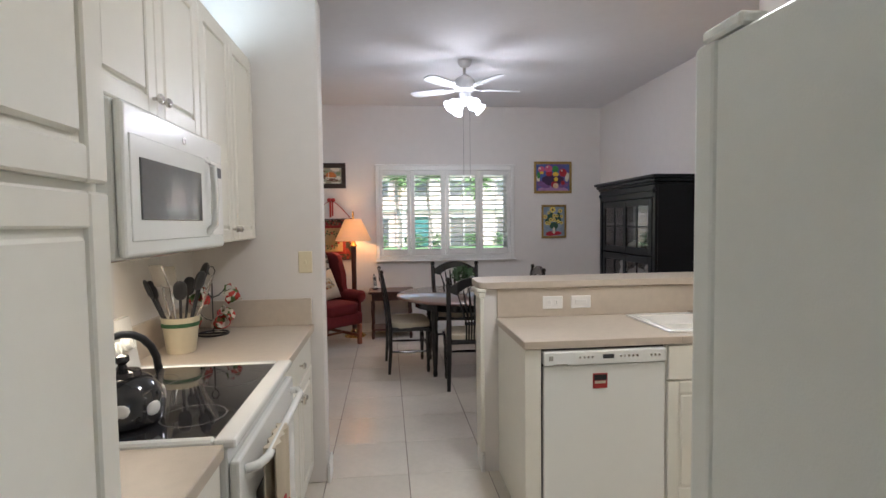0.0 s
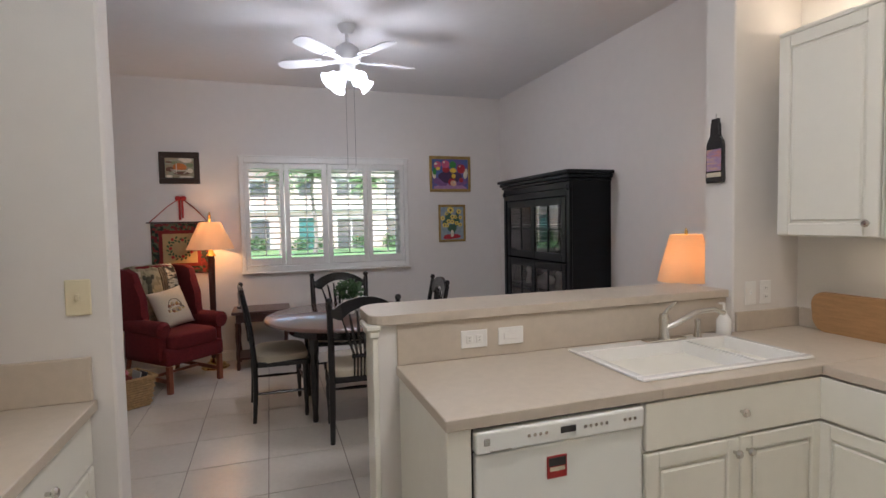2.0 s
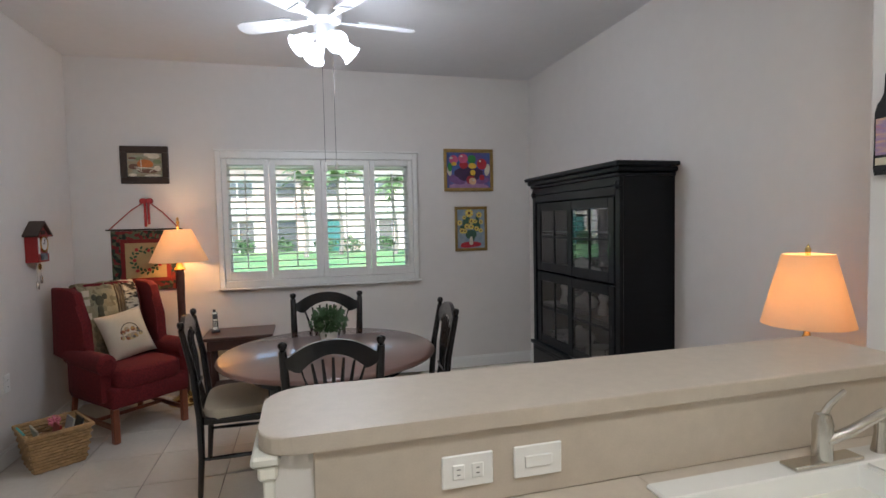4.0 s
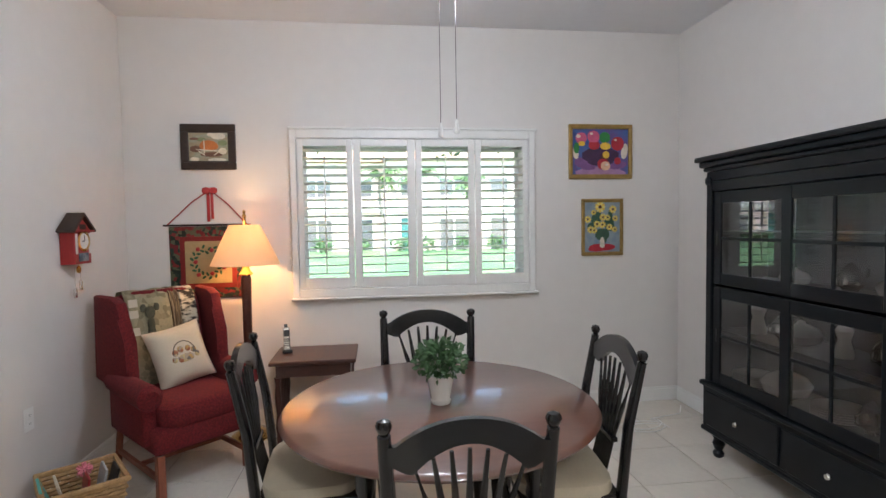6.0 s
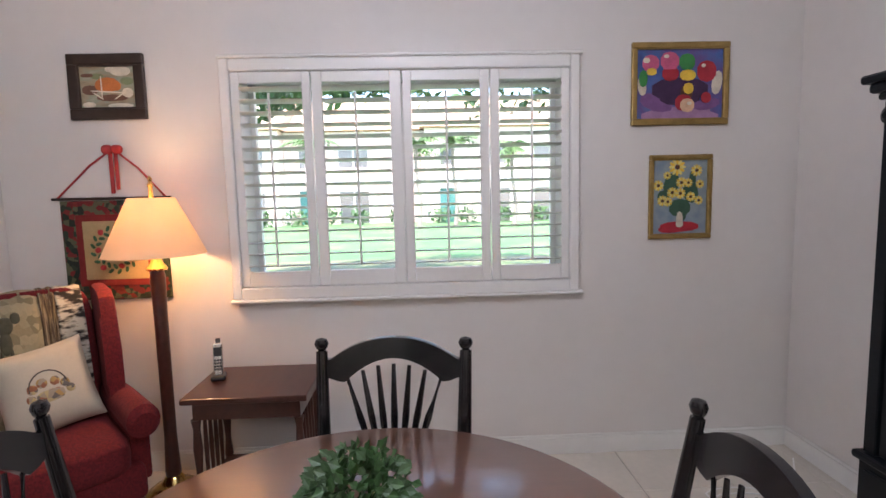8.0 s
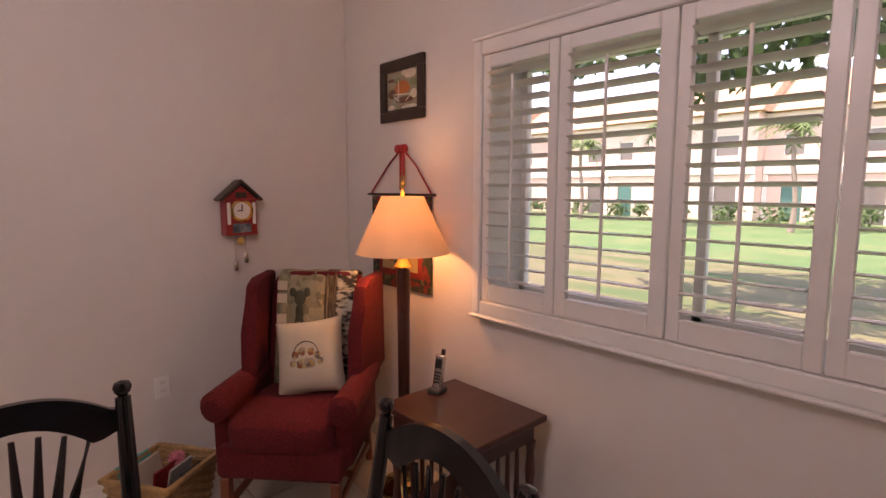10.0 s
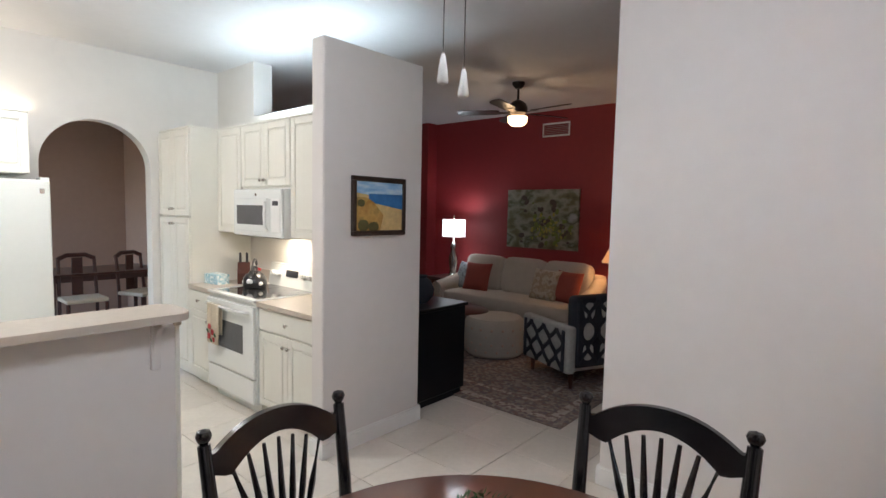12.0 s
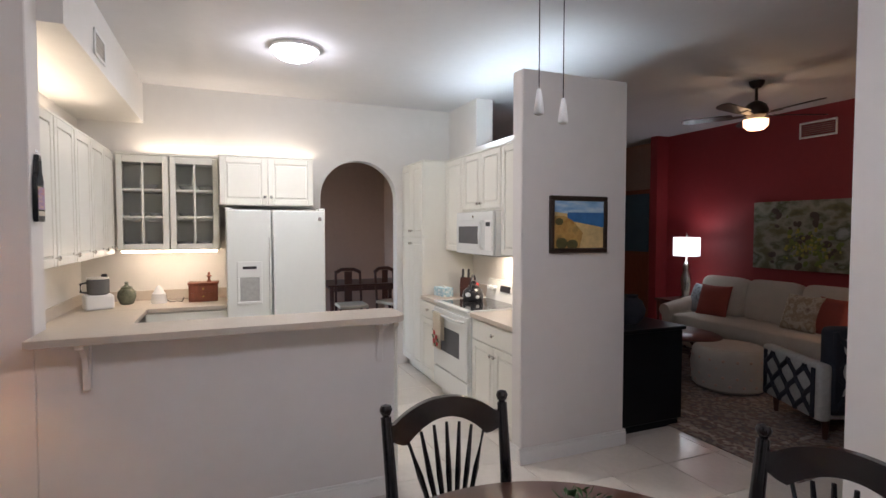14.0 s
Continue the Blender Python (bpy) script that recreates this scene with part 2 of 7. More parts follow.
# ---------- building kit ----------
class Kit:
    """Collects solids of one part in one mesh."""

    def __init__(self):
        self.bm = bmesh.new()

    def box(self, x0, x1, y0, y1, z0, z1, bevel=0.0, m=None, seg=1):
        r = bmesh.ops.create_cube(self.bm, size=1.0)
        vs = r["verts"]
        t = Matrix.Translation(((x0 + x1) / 2, (y0 + y1) / 2, (z0 + z1) / 2)) @ Matrix.Diagonal((abs(x1 - x0), abs(y1 - y0), abs(z1 - z0), 1))
        bmesh.ops.transform(self.bm, matrix=t, verts=vs)
        if bevel:
            es = list({e for v in vs for e in v.link_edges})
            g = bmesh.ops.bevel(self.bm, geom=es, offset=min(bevel, 0.49 * min(abs(x1 - x0), abs(y1 - y0), abs(z1 - z0))), segments=seg, profile=0.5, affect="EDGES")
            vs = list({v for f in g["faces"] for v in f.verts} | {v for v in vs if v.is_valid})
        if m:
            bmesh.ops.transform(self.bm, matrix=m, verts=vs)
        return self

    def pane(self, x0, x1, y, z0, z1):
        """A sheet of glass in the x, z plane."""
        self.bm.faces.new([self.bm.verts.new(v) for v in ((x0, y, z0), (x1, y, z0), (x1, y, z1), (x0, y, z1))])
        return self

    def lathe(self, profile, seg=16, m=None, cap=True):
        """profile: (radius, z) from bottom to top, turned about z."""
        rings = []
        for r, z in profile:
            rings.append([self.bm.verts.new((r * math.cos(2 * math.pi * i / seg), r * math.sin(2 * math.pi * i / seg), z)) for i in range(seg)])
        for a, b in zip(rings, rings[1:]):
            for i in range(seg):
                j = (i + 1) % seg
                self.bm.faces.new((a[i], a[j], b[j], b[i]))
        if cap:
            self.bm.faces.new(rings[0][::-1])
            self.bm.faces.new(rings[-1])
        if m:
            bmesh.ops.transform(self.bm, matrix=m, verts=[v for r in rings for v in r])
        return self

    def rod(self, a, b, ra, rb=None, seg=10, mid=None):
        a, b = Vector(a), Vector(b)
        rb = ra if rb is None else rb
        m = Matrix.Translation(a) @ (b - a).to_track_quat("Z", "Y").to_matrix().to_4x4()
        n = (b - a).length
        prof = [(ra, 0), (rb, n)] if mid is None else [(ra, 0), (mid, n * 0.5), (rb, n)]
        return self.lathe(prof, seg, m)

    def tube(self, pts, r, seg=8, closed=False, flat=1.0):
        """A round bar along points; r is one radius or one for each point."""
        pts = [Vector(p) for p in pts]
        rs = r if isinstance(r, (list, tuple)) else [r] * len(pts)
        rings, n = [], len(pts)
        for i, p in enumerate(pts):
            d = (pts[(i + 1) % n] - pts[i - 1]) if closed else (pts[min(i + 1, n - 1)] - pts[max(i - 1, 0)])
            d = d.normalized()
            up = Vector((0, 0, 1)) if abs(d.z) < 0.95 else Vector((0, 1, 0))
            s = d.cross(up).normalized()
            u = s.cross(d).normalized()
            rings.append([self.bm.verts.new(p + (s * math.cos(2 * math.pi * k / seg) * flat + u * math.sin(2 * math.pi * k / seg)) * rs[i]) for k in range(seg)])
        pairs = list(zip(rings, rings[1:])) + ([(rings[-1], rings[0])] if closed else [])
        for a, b in pairs:
            for k in range(seg):
                j = (k + 1) % seg
                self.bm.faces.new((a[k], a[j], b[j], b[k]))
        if not closed:
            self.bm.faces.new(rings[0][::-1])
            self.bm.faces.new(rings[-1])
        return self

    def prism(self, outline, z0, z1, m=None, bevel=0.0):
        """An outline in x, y, raised from z0 to z1."""
        lo = [self.bm.verts.new((x, y, z0)) for x, y in outline]
        hi = [self.bm.verts.new((x, y, z1)) for x, y in outline]
        n = len(outline)
        a = self.bm.faces.new(lo[::-1])
        b = self.bm.faces.new(hi)
        for i in range(n):
            self.bm.faces.new((lo[i], lo[(i + 1) % n], hi[(i + 1) % n], hi[i]))
        vs = lo + hi
        if bevel:
            g = bmesh.ops.bevel(self.bm, geom=list(a.edges) + list(b.edges), offset=bevel, segments=2, profile=0.5, affect="EDGES")
            vs = list({v for f in g["faces"] for v in f.verts} | {v for v in vs if v.is_valid})
        if m:
            bmesh.ops.transform(self.bm, matrix=m, verts=vs)
        return self

    def puff(self, sx, sy, sz, m=None, power=0.5, seg=14):
        """A stuffed cushion: a box with swollen, rounded sides."""
        r = bmesh.ops.create_uvsphere(self.bm, u_segments=seg * 2, v_segments=seg, radius=1.0)
        for v in r["verts"]:
            c = [math.copysign(abs(k) ** power, k) for k in v.co]
            v.co = Vector((c[0] * sx / 2, c[1] * sy / 2, c[2] * sz / 2))
        if m:
            bmesh.ops.transform(self.bm, matrix=m, verts=r["verts"])
        return self

    def cushion(self, w, h, t, m=None, n=14):
        """A square pillow with pinched corners, w by h, t thick, upright in the x, z plane."""
        sides = []
        for sg in (-1, 1):
            g = []
            for j in range(n + 1):
                v = -1 + 2 * j / n
                row = []
                for i in range(n + 1):
                    u = -1 + 2 * i / n
                    fat = ((1 - u ** 4) * (1 - v ** 4)) ** 0.6
                    pinch_u, pinch_v = 1 - 0.07 * (1 - v * v), 1 - 0.07 * (1 - u * u)
                    row.append(self.bm.verts.new((u * w / 2 * pinch_u, sg * (fat * t / 2 + 0.002), v * h / 2 * pinch_v)))
                g.append(row)
            for a, b in zip(g, g[1:]):
                for i in range(n):
                    self.bm.faces.new((a[i], a[i + 1], b[i + 1], b[i]))
            sides.append(g)
        edge = [[g[0][i] for i in range(n)] + [g[j][n] for j in range(n)] + [g[n][i] for i in range(n, 0, -1)] + [g[j][0] for j in range(n, 0, -1)] for g in sides]
        for i in range(len(edge[0])):
            k2 = (i + 1) % len(edge[0])
            self.bm.faces.new((edge[0][i], edge[0][k2], edge[1][k2], edge[1][i]))
        if m:
            bmesh.ops.transform(self.bm, matrix=m, verts=[v for g in sides for r in g for v in r])
        return self

    def done(self, name, mat, parent=None, smooth=False, m=None, angle=40):
        bmesh.ops.recalc_face_normals(self.bm, faces=self.bm.faces)
        me = bpy.data.meshes.new(name)
        self.bm.to_mesh(me)
        self.bm.free()
        me.materials.append(mat)
        if smooth:
            me.shade_smooth()
            me.set_sharp_from_angle(angle=radians(angle))
        ob = new(name, me)
        if parent:
            ob.parent = parent
        if m:
            ob.matrix_basis = m
        return ob


def thing(name, m, label, category, group=""):
    ob = new(name)
    ob.empty_display_size = 0.1
    ob.matrix_basis = m
    return tagged(ob, label, category, group)


def structure(ob, label="", category=""):
    return tagged(ob, label, category, "", "structure")


def arc(cx, cy, r, a0, a1, n):
    return [(cx + r * math.cos(radians(a0 + (a1 - a0) * i / n)), cy + r * math.sin(radians(a0 + (a1 - a0) * i / n))) for i in range(n + 1)]


# lamps of the place (the fixtures stand further down)
FAN = (1.66, 5.38)
for a in range(4):
    q = radians(20 + 90 * a)
    lamp("fan_bulb", "POINT", (FAN[0] + 0.15 * math.cos(q), FAN[1] + 0.15 * math.sin(q), 2.44), 1.15, COOL, 0.05)
lamp("dome_bulb", "AREA", (1.84, 2.1, 2.92), 3.4, (1.0, 0.96, 0.88), 0.3, (1.84, 2.1, 0))
lamp("floor_lamp_bulb", "POINT", (0.44, 7.09, 1.40), 2.8, WARM, 0.04)
lamp("table_lamp_bulb", "POINT", (3.53, 3.82, 1.22), 1.5, WARM, 0.04)
lamp("cove_west_tube", "AREA", (0.0, 2.3, 2.40), 1.9, (0.75, 0.92, 1.0), 0.06, (0.0, 2.3, 4), 1.6)
lamp("cove_south_tube", "AREA", (2.3, 0.57, 2.37), 0.65, SOFT, 1.7, (2.3, 0.53, 4), 0.06)
lamp("cove_east_tube", "AREA", (3.5, 2.2, 2.37), 0.95, SOFT, 0.06, (3.5, 2.2, 4), 1.8)
lamp("undercabinet_tube", "AREA", (2.85, 0.72, 1.36), 0.2, SOFT, 0.7, (2.85, 0.72, 0), 0.04)
lamp("undercabinet_tube", "AREA", (3.5, 2.2, 1.36), 0.22, SOFT, 0.04, (3.5, 2.2, 0), 1.2)
lamp("microwave_bulb", "AREA", (0.0, 2.05, 1.36), 0.65, SOFT, 0.2, (0.0, 2.05, 0), 0.3)
lamp("living_fan_bulb", "POINT", (-2.4, 2.87, 2.5), 0.45, (1.0, 0.75, 0.5), 0.06)
lamp("living_lamp_bulb", "POINT", (-3.6, 1.0, 1.41), 1.6, (0.9, 0.95, 1.0), 0.05)
lamp("living_lamp_bulb", "POINT", (-3.6, 3.62, 1.15), 1.6, WARM, 0.05)


# ---------- the setting ----------
CEIL = 3.05
WY, LX, RX, RKX, BY = 7.33, -0.45, 3.88, 3.65, 0.5

Kit().box(-4.3, 4.1, -3.2, 7.5, CEIL, CEIL + 0.12).done("ceiling", M_CEIL)
structure(bpy.data.objects["ceiling"], "off-white textured flat ceiling", "ceiling")
floor = structure(Kit().box(-4.3, 4.1, -3.2, 7.5, -0.15, -0.006).done("floor", M_GROUT), "cream ceramic tile floor with brown grout", "floor")

# window wall, with the opening cut through
WX0, WX1, WZ0, WZ1 = 0.78, 2.58, 1.04, 2.175
k = Kit()
k.box(-4.3, WX0, WY, WY + 0.32, 0, CEIL).box(WX1, 4.1, WY, WY + 0.32, 0, CEIL)
k.box(WX0, WX1, WY, WY + 0.32, 0, WZ0).box(WX0, WX1, WY, WY + 0.32, WZ1, CEIL)
structure(k.done("wall_north", M_WALL), "pale warm grey painted wall with window opening", "wall")
structure(Kit().box(LX - 0.12, LX, 4.805, WY, 0, CEIL, 0.006).done("wall_west", M_WALL), "pale warm grey painted wall", "wall")
structure(Kit().box(RX, RX + 0.12, 3.36, WY, 0, CEIL).done("wall_east", M_WALL), "pale warm grey painted wall", "wall")
# Gap at y -3.0 to -0.7 is unseen, added to let sky light in.
k = Kit().box(RKX, RX + 0.12, -0.7, 3.18, 0, CEIL).box(RKX, RX + 0.12, -3.2, -3.0, 0, CEIL).box(RKX, RX + 0.12, -3.0, -0.7, 0, 0.1).box(RKX, RX + 0.12, -3.0, -0.7, 2.6, CEIL)
structure(k.done("wall_kitchen_east", M_WALLK), "cream painted kitchen wall with an added unseen daylight opening", "wall")
structure(Kit().box(3.21, RX + 0.12, 3.18, 3.36, 0, CEIL, 0.006).done("wall_bar_end", M_WALL), "pale painted stub wall at the bar's end", "wall")
structure(Kit().box(3.10, RKX, BY, 3.18, 2.66, CEIL).done("soffit", M_WALLK), "cream painted soffit above the cabinets", "wall")
# stub wall between kitchen and living room
structure(Kit().box(-0.38, 0.515, 3.22, 3.348, 0, 2.70, 0.008).done("wall_stub", M_WALL), "pale painted free-standing partition wall", "wall")
k = Kit().box(-0.38, -0.18, BY, 3.22, 0, 2.52)
k.box(-0.38, -0.18, BY, 1.25, 2.52, CEIL)
structure(k.done("wall_kitchen_west", M_WALLK), "cream painted kitchen wall with an added unseen daylight opening with a ledge opening", "wall")

# kitchen back wall with the arch
AX0, AX1, ASPRING, ATOP = 0.50, 1.39, 1.97, 2.40
k = Kit()
k.box(-0.38, AX0, BY - 0.14, BY, 0, CEIL).box(AX1, RKX, BY - 0.14, BY, 0, CEIL)
acx, ar = (AX0 + AX1) / 2, (AX1 - AX0) / 2
pts = [(acx - ar * math.cos(math.pi * i / 20), ASPRING + (ATOP - ASPRING) * math.sin(math.pi * i / 20)) for i in range(21)]
for a, b in zip(pts, pts[1:]):
    vs = [k.bm.verts.new((x, y, z)) for y in (BY - 0.14, BY) for x, z in (a, b, (b[0], CEIL), (a[0], CEIL))]
    for q in ((0, 1, 2, 3), (7, 6, 5, 4), (0, 4, 5, 1), (3, 2, 6, 7)):
        k.bm.faces.new([vs[i] for i in q])
structure(k.done("wall_arch", M_WALLK), "cream wall with a round-headed archway", "wall")

# room beyond the arch
k = Kit().box(-4.3, 4.1, -3.2, -3.05, 0, CEIL)
structure(k.done("wall_south", M_BROWN), "taupe painted wall beyond the archway", "wall")
structure(Kit().box(-0.5, -0.38, -3.05, 0.5, 0, CEIL).done("wall_south_west", M_BROWN), "taupe painted wall", "wall")

# living room
structure(Kit().box(-4.2, -4.0, 0.2, WY, 0, CEIL).done("wall_red", M_RED), "deep red painted living room wall", "wall")
structure(Kit().box(-4.0, -3.78, 0.12, 0.26, 0, CEIL).done("wall_red_return", M_RED), "short deep red wall return", "wall")
k = Kit().box(-4.3, -4.2, -3.05, 0.26, 0, CEIL)
structure(k.done("wall_foyer", M_BROWN), "taupe foyer wall", "wall")

# baseboards
def baseboard(name, boxes):
    k = Kit()
    for b in boxes:
        x0, x1, y0, y1 = b
        k.box(x0, x1, y0, y1, 0, 0.10, 0.003)
        g = 0.004
        k.box(x0 + (0.004 if x1 - x0 < 0.1 else 0), x1 - (0.004 if x1 - x0 < 0.1 else 0), y0 + (0.004 if y1 - y0 < 0.1 else 0), y1 - (0.004 if y1 - y0 < 0.1 else 0), 0.1, 0.118, 0.003)
    return structure(k.done(name, M_TRIM), "white moulded baseboard", "baseboard")


baseboard("baseboard_north", [(LX, RX, WY - 0.016, WY)])
baseboard("baseboard_west", [(LX, LX + 0.016, 4.805, WY - 0.016), (LX - 0.12, LX + 0.016, 4.789, 4.805)])
baseboard("baseboard_east", [(RX - 0.016, RX, 3.36, WY - 0.016)])
baseboard("baseboard_stub", [(-0.396, 0.531, 3.348, 3.364), (0.515, 0.531, 3.21, 3.348), (-0.396, -0.38, 3.1, 3.348)])
baseboard("baseboard_bar", [(1.42, 3.21, 3.36, 3.376), (1.404, 1.42, 3.215, 3.376)])
baseboard("baseboard_red", [(-4.0, -3.984, 0.3, 7.3)])

# bar: knee wall, post moulding and top
structure(Kit().box(1.42, 3.21, 3.225, 3.36, 0, 1.082, 0.004).done("wall_bar", M_WALL), "pale painted knee wall under the bar", "wall")
bar = thing("bar_counter", pose(0, 0, 0), "beige laminate breakfast bar top on a knee wall", "counter")
out = [(3.205, 3.20), (3.205, 3.535)] + arc(1.49, 3.435, 0.10, 90, 180, 6) + arc(1.46, 3.27, 0.07, 180, 270, 5)
Kit().prism(out, 1.084, 1.122, bevel=0.004).done("top", M_LAM, bar)
k = Kit().box(1.40, 1.424, 3.22, 3.365, 0.12, 1.03, 0.004).box(1.39, 1.43, 3.215, 3.372, 1.03, 1.06, 0.006).box(1.378, 1.436, 3.21, 3.378, 1.06, 1.083, 0.006)
k.done("post", M_CAB, bar)
for i, x in enumerate((1.52, 3.0)):
    k = Kit()
    k.box(x - 0.02, x + 0.02, 3.362, 3.385, 0.83, 1.083, 0.004).box(x - 0.02, x + 0.02, 3.362, 3.51, 1.06, 1.083, 0.004)
    k.prism([(3.36, 1.083), (3.50, 1.083)] + [(3.385 + 0.11 * (1 - math.sin(radians(a))), 1.06 - 0.2 * (1 - math.cos(radians(a)))) for a in range(0, 91, 15)] + [(3.36, 0.83)], x - 0.012, x + 0.012, Matrix(((0, 0, 1, 0), (1, 0, 0, 0), (0, 1, 0, 0), (0, 0, 0, 1))))
    k.done("bracket", M_WALL, bar)

# window: surround, shutters, glass
win = structure(thing("window_1", pose(-0.02, 0, 0), "white window with four plantation shutter panels, louvres open", "window"))
k = Kit()
k.box(0.75, 0.80, WY - 0.045, WY, 0.97, 2.245, 0.006).box(2.60, 2.65, WY - 0.045, WY, 0.97, 2.245, 0.006)
k.box(0.80, 2.60, WY - 0.045, WY, 2.18, 2.245, 0.006).box(0.80, 2.60, WY - 0.045, WY, 0.97, 1.035, 0.006)
k.box(0.74, 2.675, WY - 0.06, WY - 0.001, 0.952, 0.97, 0.006).box(0.745, 2.668, WY - 0.055, WY - 0.001, 2.245, 2.263, 0.005)
k.done("frame", M_TRIM, win)
PANES = [(0.80, 1.172), (1.278, 1.633), (1.747, 2.112), (2.216, 2.59)]
EDGES = [0.80, 1.22, 1.697, 2.165, 2.60]
for n, (a, b) in enumerate(PANES):
    x0, x1 = EDGES[n] + 0.003, EDGES[n + 1] - 0.003
    a, b = max(a, x0 + 0.045), min(b, x1 - 0.045)
    z0, z1, zt, zb = 1.038, 2.177, 2.12, 1.12
    k = Kit()
    k.box(x0, a, WY - 0.032, WY - 0.004, z0, z1, 0.004).box(b, x1, WY - 0.032, WY - 0.004, z0, z1, 0.004)
    k.box(a, b, WY - 0.032, WY - 0.004, zt, z1, 0.004).box(a, b, WY - 0.032, WY - 0.004, z0, zb, 0.004)
    sh = k.done("shutter", M_TRIM, win)
    c = (a + b) / 2
    Kit().box(c - 0.006, c + 0.006, WY - 0.075, WY - 0.065, zb + 0.03, zt - 0.06, 0.002).done("tilt_rod", M_TRIM, sh)
    data = None
    nl = 16
    for i in range(nl):
        z = zb + (i + 0.5) * (zt - zb) / nl
        mm = Matrix.Translation((c, WY - 0.018, z)) @ Matrix.Rotation(radians(-7), 4, "X")
        if data is None:
            kk = Kit()
            prof = [(0.045 * math.cos(radians(t)), 0.0055 * math.sin(radians(t))) for t in range(0, 360, 45)]
            vs = [[kk.bm.verts.new((sx * (b - a - 0.004) / 2, y, zz)) for y, zz in prof] for sx in (-1, 1)]
            for j in range(8):
                kk.bm.faces.new((vs[0][j], vs[0][(j + 1) % 8], vs[1][(j + 1) % 8], vs[1][j]))
            kk.bm.faces.new(vs[0]), kk.bm.faces.new(vs[1][::-1])
            ob = kk.done("slat", M_TRIM, sh, True, mm)
            data = ob.data
        else:
            ob = new("slat", data)
            ob.parent, ob.matrix_basis = sh, mm
k = Kit()
for x in (0.80, 1.68, 2.565):
    k.box(x, x + 0.035, WY + 0.25, WY + 0.29, WZ0, WZ1)
k.box(0.80, 2.60, WY + 0.25, WY + 0.29, WZ0, WZ0 + 0.035).box(0.80, 2.60, WY + 0.25, WY + 0.29, WZ1 - 0.035, WZ1)
k.done("sash", M_TRIM, win)
pane = Kit().pane(0.80, 2.60, WY + 0.27, WZ0, WZ1).done("pane", M_GLASS, win)
pane.visible_shadow = False
k = Kit().box(0.80, 0.808, WY + 0.002, WY + 0.25, WZ0, WZ1).box(2.592, 2.60, WY + 0.002, WY + 0.25, WZ0, WZ1)
k.box(0.808, 2.592, WY + 0.002, WY + 0.25, WZ0, WZ0 + 0.008).box(0.808, 2.592, WY + 0.002, WY + 0.25, WZ1 - 0.008, WZ1)
k.done("reveal", M_TRIM, win)

# wall vent grilles
def vent(name, m, w, h, label):
    v = thing(name, m, label, "vent")
    k = Kit()
    k.box(-w / 2, w / 2, -0.012, 0, h / 2 - 0.02, h / 2, 0.003).box(-w / 2, w / 2, -0.012, 0, -h / 2, -h / 2 + 0.02, 0.003)
    k.box(-w / 2, -w / 2 + 0.02, -0.012, 0, -h / 2, h / 2, 0.003).box(w / 2 - 0.02, w / 2, -0.012, 0, -h / 2, h / 2, 0.003)
    k.done("frame", M_WHITEPL, v)
    k = Kit()
    n = int(h / 0.022)
    for i in range(1, n):
        z = -h / 2 + i * h / n
        k.box(-w / 2 + 0.02, w / 2 - 0.02, -0.009, -0.002, z - 0.004, z + 0.003)
    k.done("louvre", M_CHROME, v)
    return v


vent("vent_grille", pose(-3.998, 2.47, 2.785, 0, 0, 90), 0.42, 0.19, "white metal air vent on the red wall")
vent("vent_grille", pose(3.098, 2.40, 2.70 + 0.09, 0, 0, -90), 0.3, 0.16, "white metal air vent on the soffit")

# ---------- outdoors ----------
structure(Kit().box(-200, 200, 7.6, 400, -0.5, -0.2).done("ground", M_LAWN), "green lawn with dry patches", "lawn")


M_TEALDOOR = material("teal_door_paint", (0.05, 0.17, 0.15), 0.5, vary=0.15, scale=2)


def townhouse(name, x0, w, y, mat, label):
    h = thing(name, pose(x0, y, -0.2), label, "house", "row of houses across the lawn")
    H = 5.9
    cells = [(w * 0.10, w * 0.21), (w * 0.38, w * 0.60), (w * 0.76, w * 0.90)]
    rows = [(0.0, 2.15), (3.6, 4.8)]
    k = Kit()
    xs = [0.0] + [c for p in cells for c in p] + [w]
    for i in range(0, len(xs), 2):
        k.box(xs[i], xs[i + 1], 0, 0.3, 0, H)
    for a, b in cells:
        k.box(a, b, 0, 0.3, rows[0][1], rows[1][0]).box(a, b, 0, 0.3, rows[1][1], H)
    k.box(0, w, 0.3, 8, 0, H)
    k.done("wall", mat, h)
    Kit().box(0, w, -0.14, -0.002, 2.55, 3.0, 0.03).box(0, w, -0.10, -0.002, 5.5, 5.85, 0.02).box(0, 0.25, -0.08, -0.002, 0, 2.55, 0.02).box(w - 0.25, w, -0.08, -0.002, 0, 2.55, 0.02).done("band", M_FACADEW, h)
    for r, (z0, z1) in enumerate(rows):
        for c, (a, b) in enumerate(cells):
            if r == 0 and c == 0:
                Kit().box(a, b, 0.08, 0.13, z0, z1, 0.01).done("door", M_TEALDOOR, h)
                continue
            win_ = Kit()
            n = 2 if b - a > 1.6 else 1
            for i in range(n + 1):
                x = a + (b - a) * i / n
                win_.box(max(a, x - 0.05), min(b, x + 0.05), 0.05, 0.12, z0, z1)
            win_.box(a, b, 0.05, 0.12, z1 - 0.1, z1)
            f = win_.done("window", M_FACADEW, h)
            Kit().box(a, b, 0.14, 0.16, z0, z1).done("pane", M_DARKGL, f)
    k = Kit()
    k.prism([(-0.6, H), (4.0, H + 2.6), (8.6, H)], -0.3, w + 0.3, Matrix(((0, 0, 1, 0), (1, 0, 0, 0), (0, 1, 0, 0), (0, 0, 0, 1))))
    k.done("roof", M_ROOF, h)
    return h


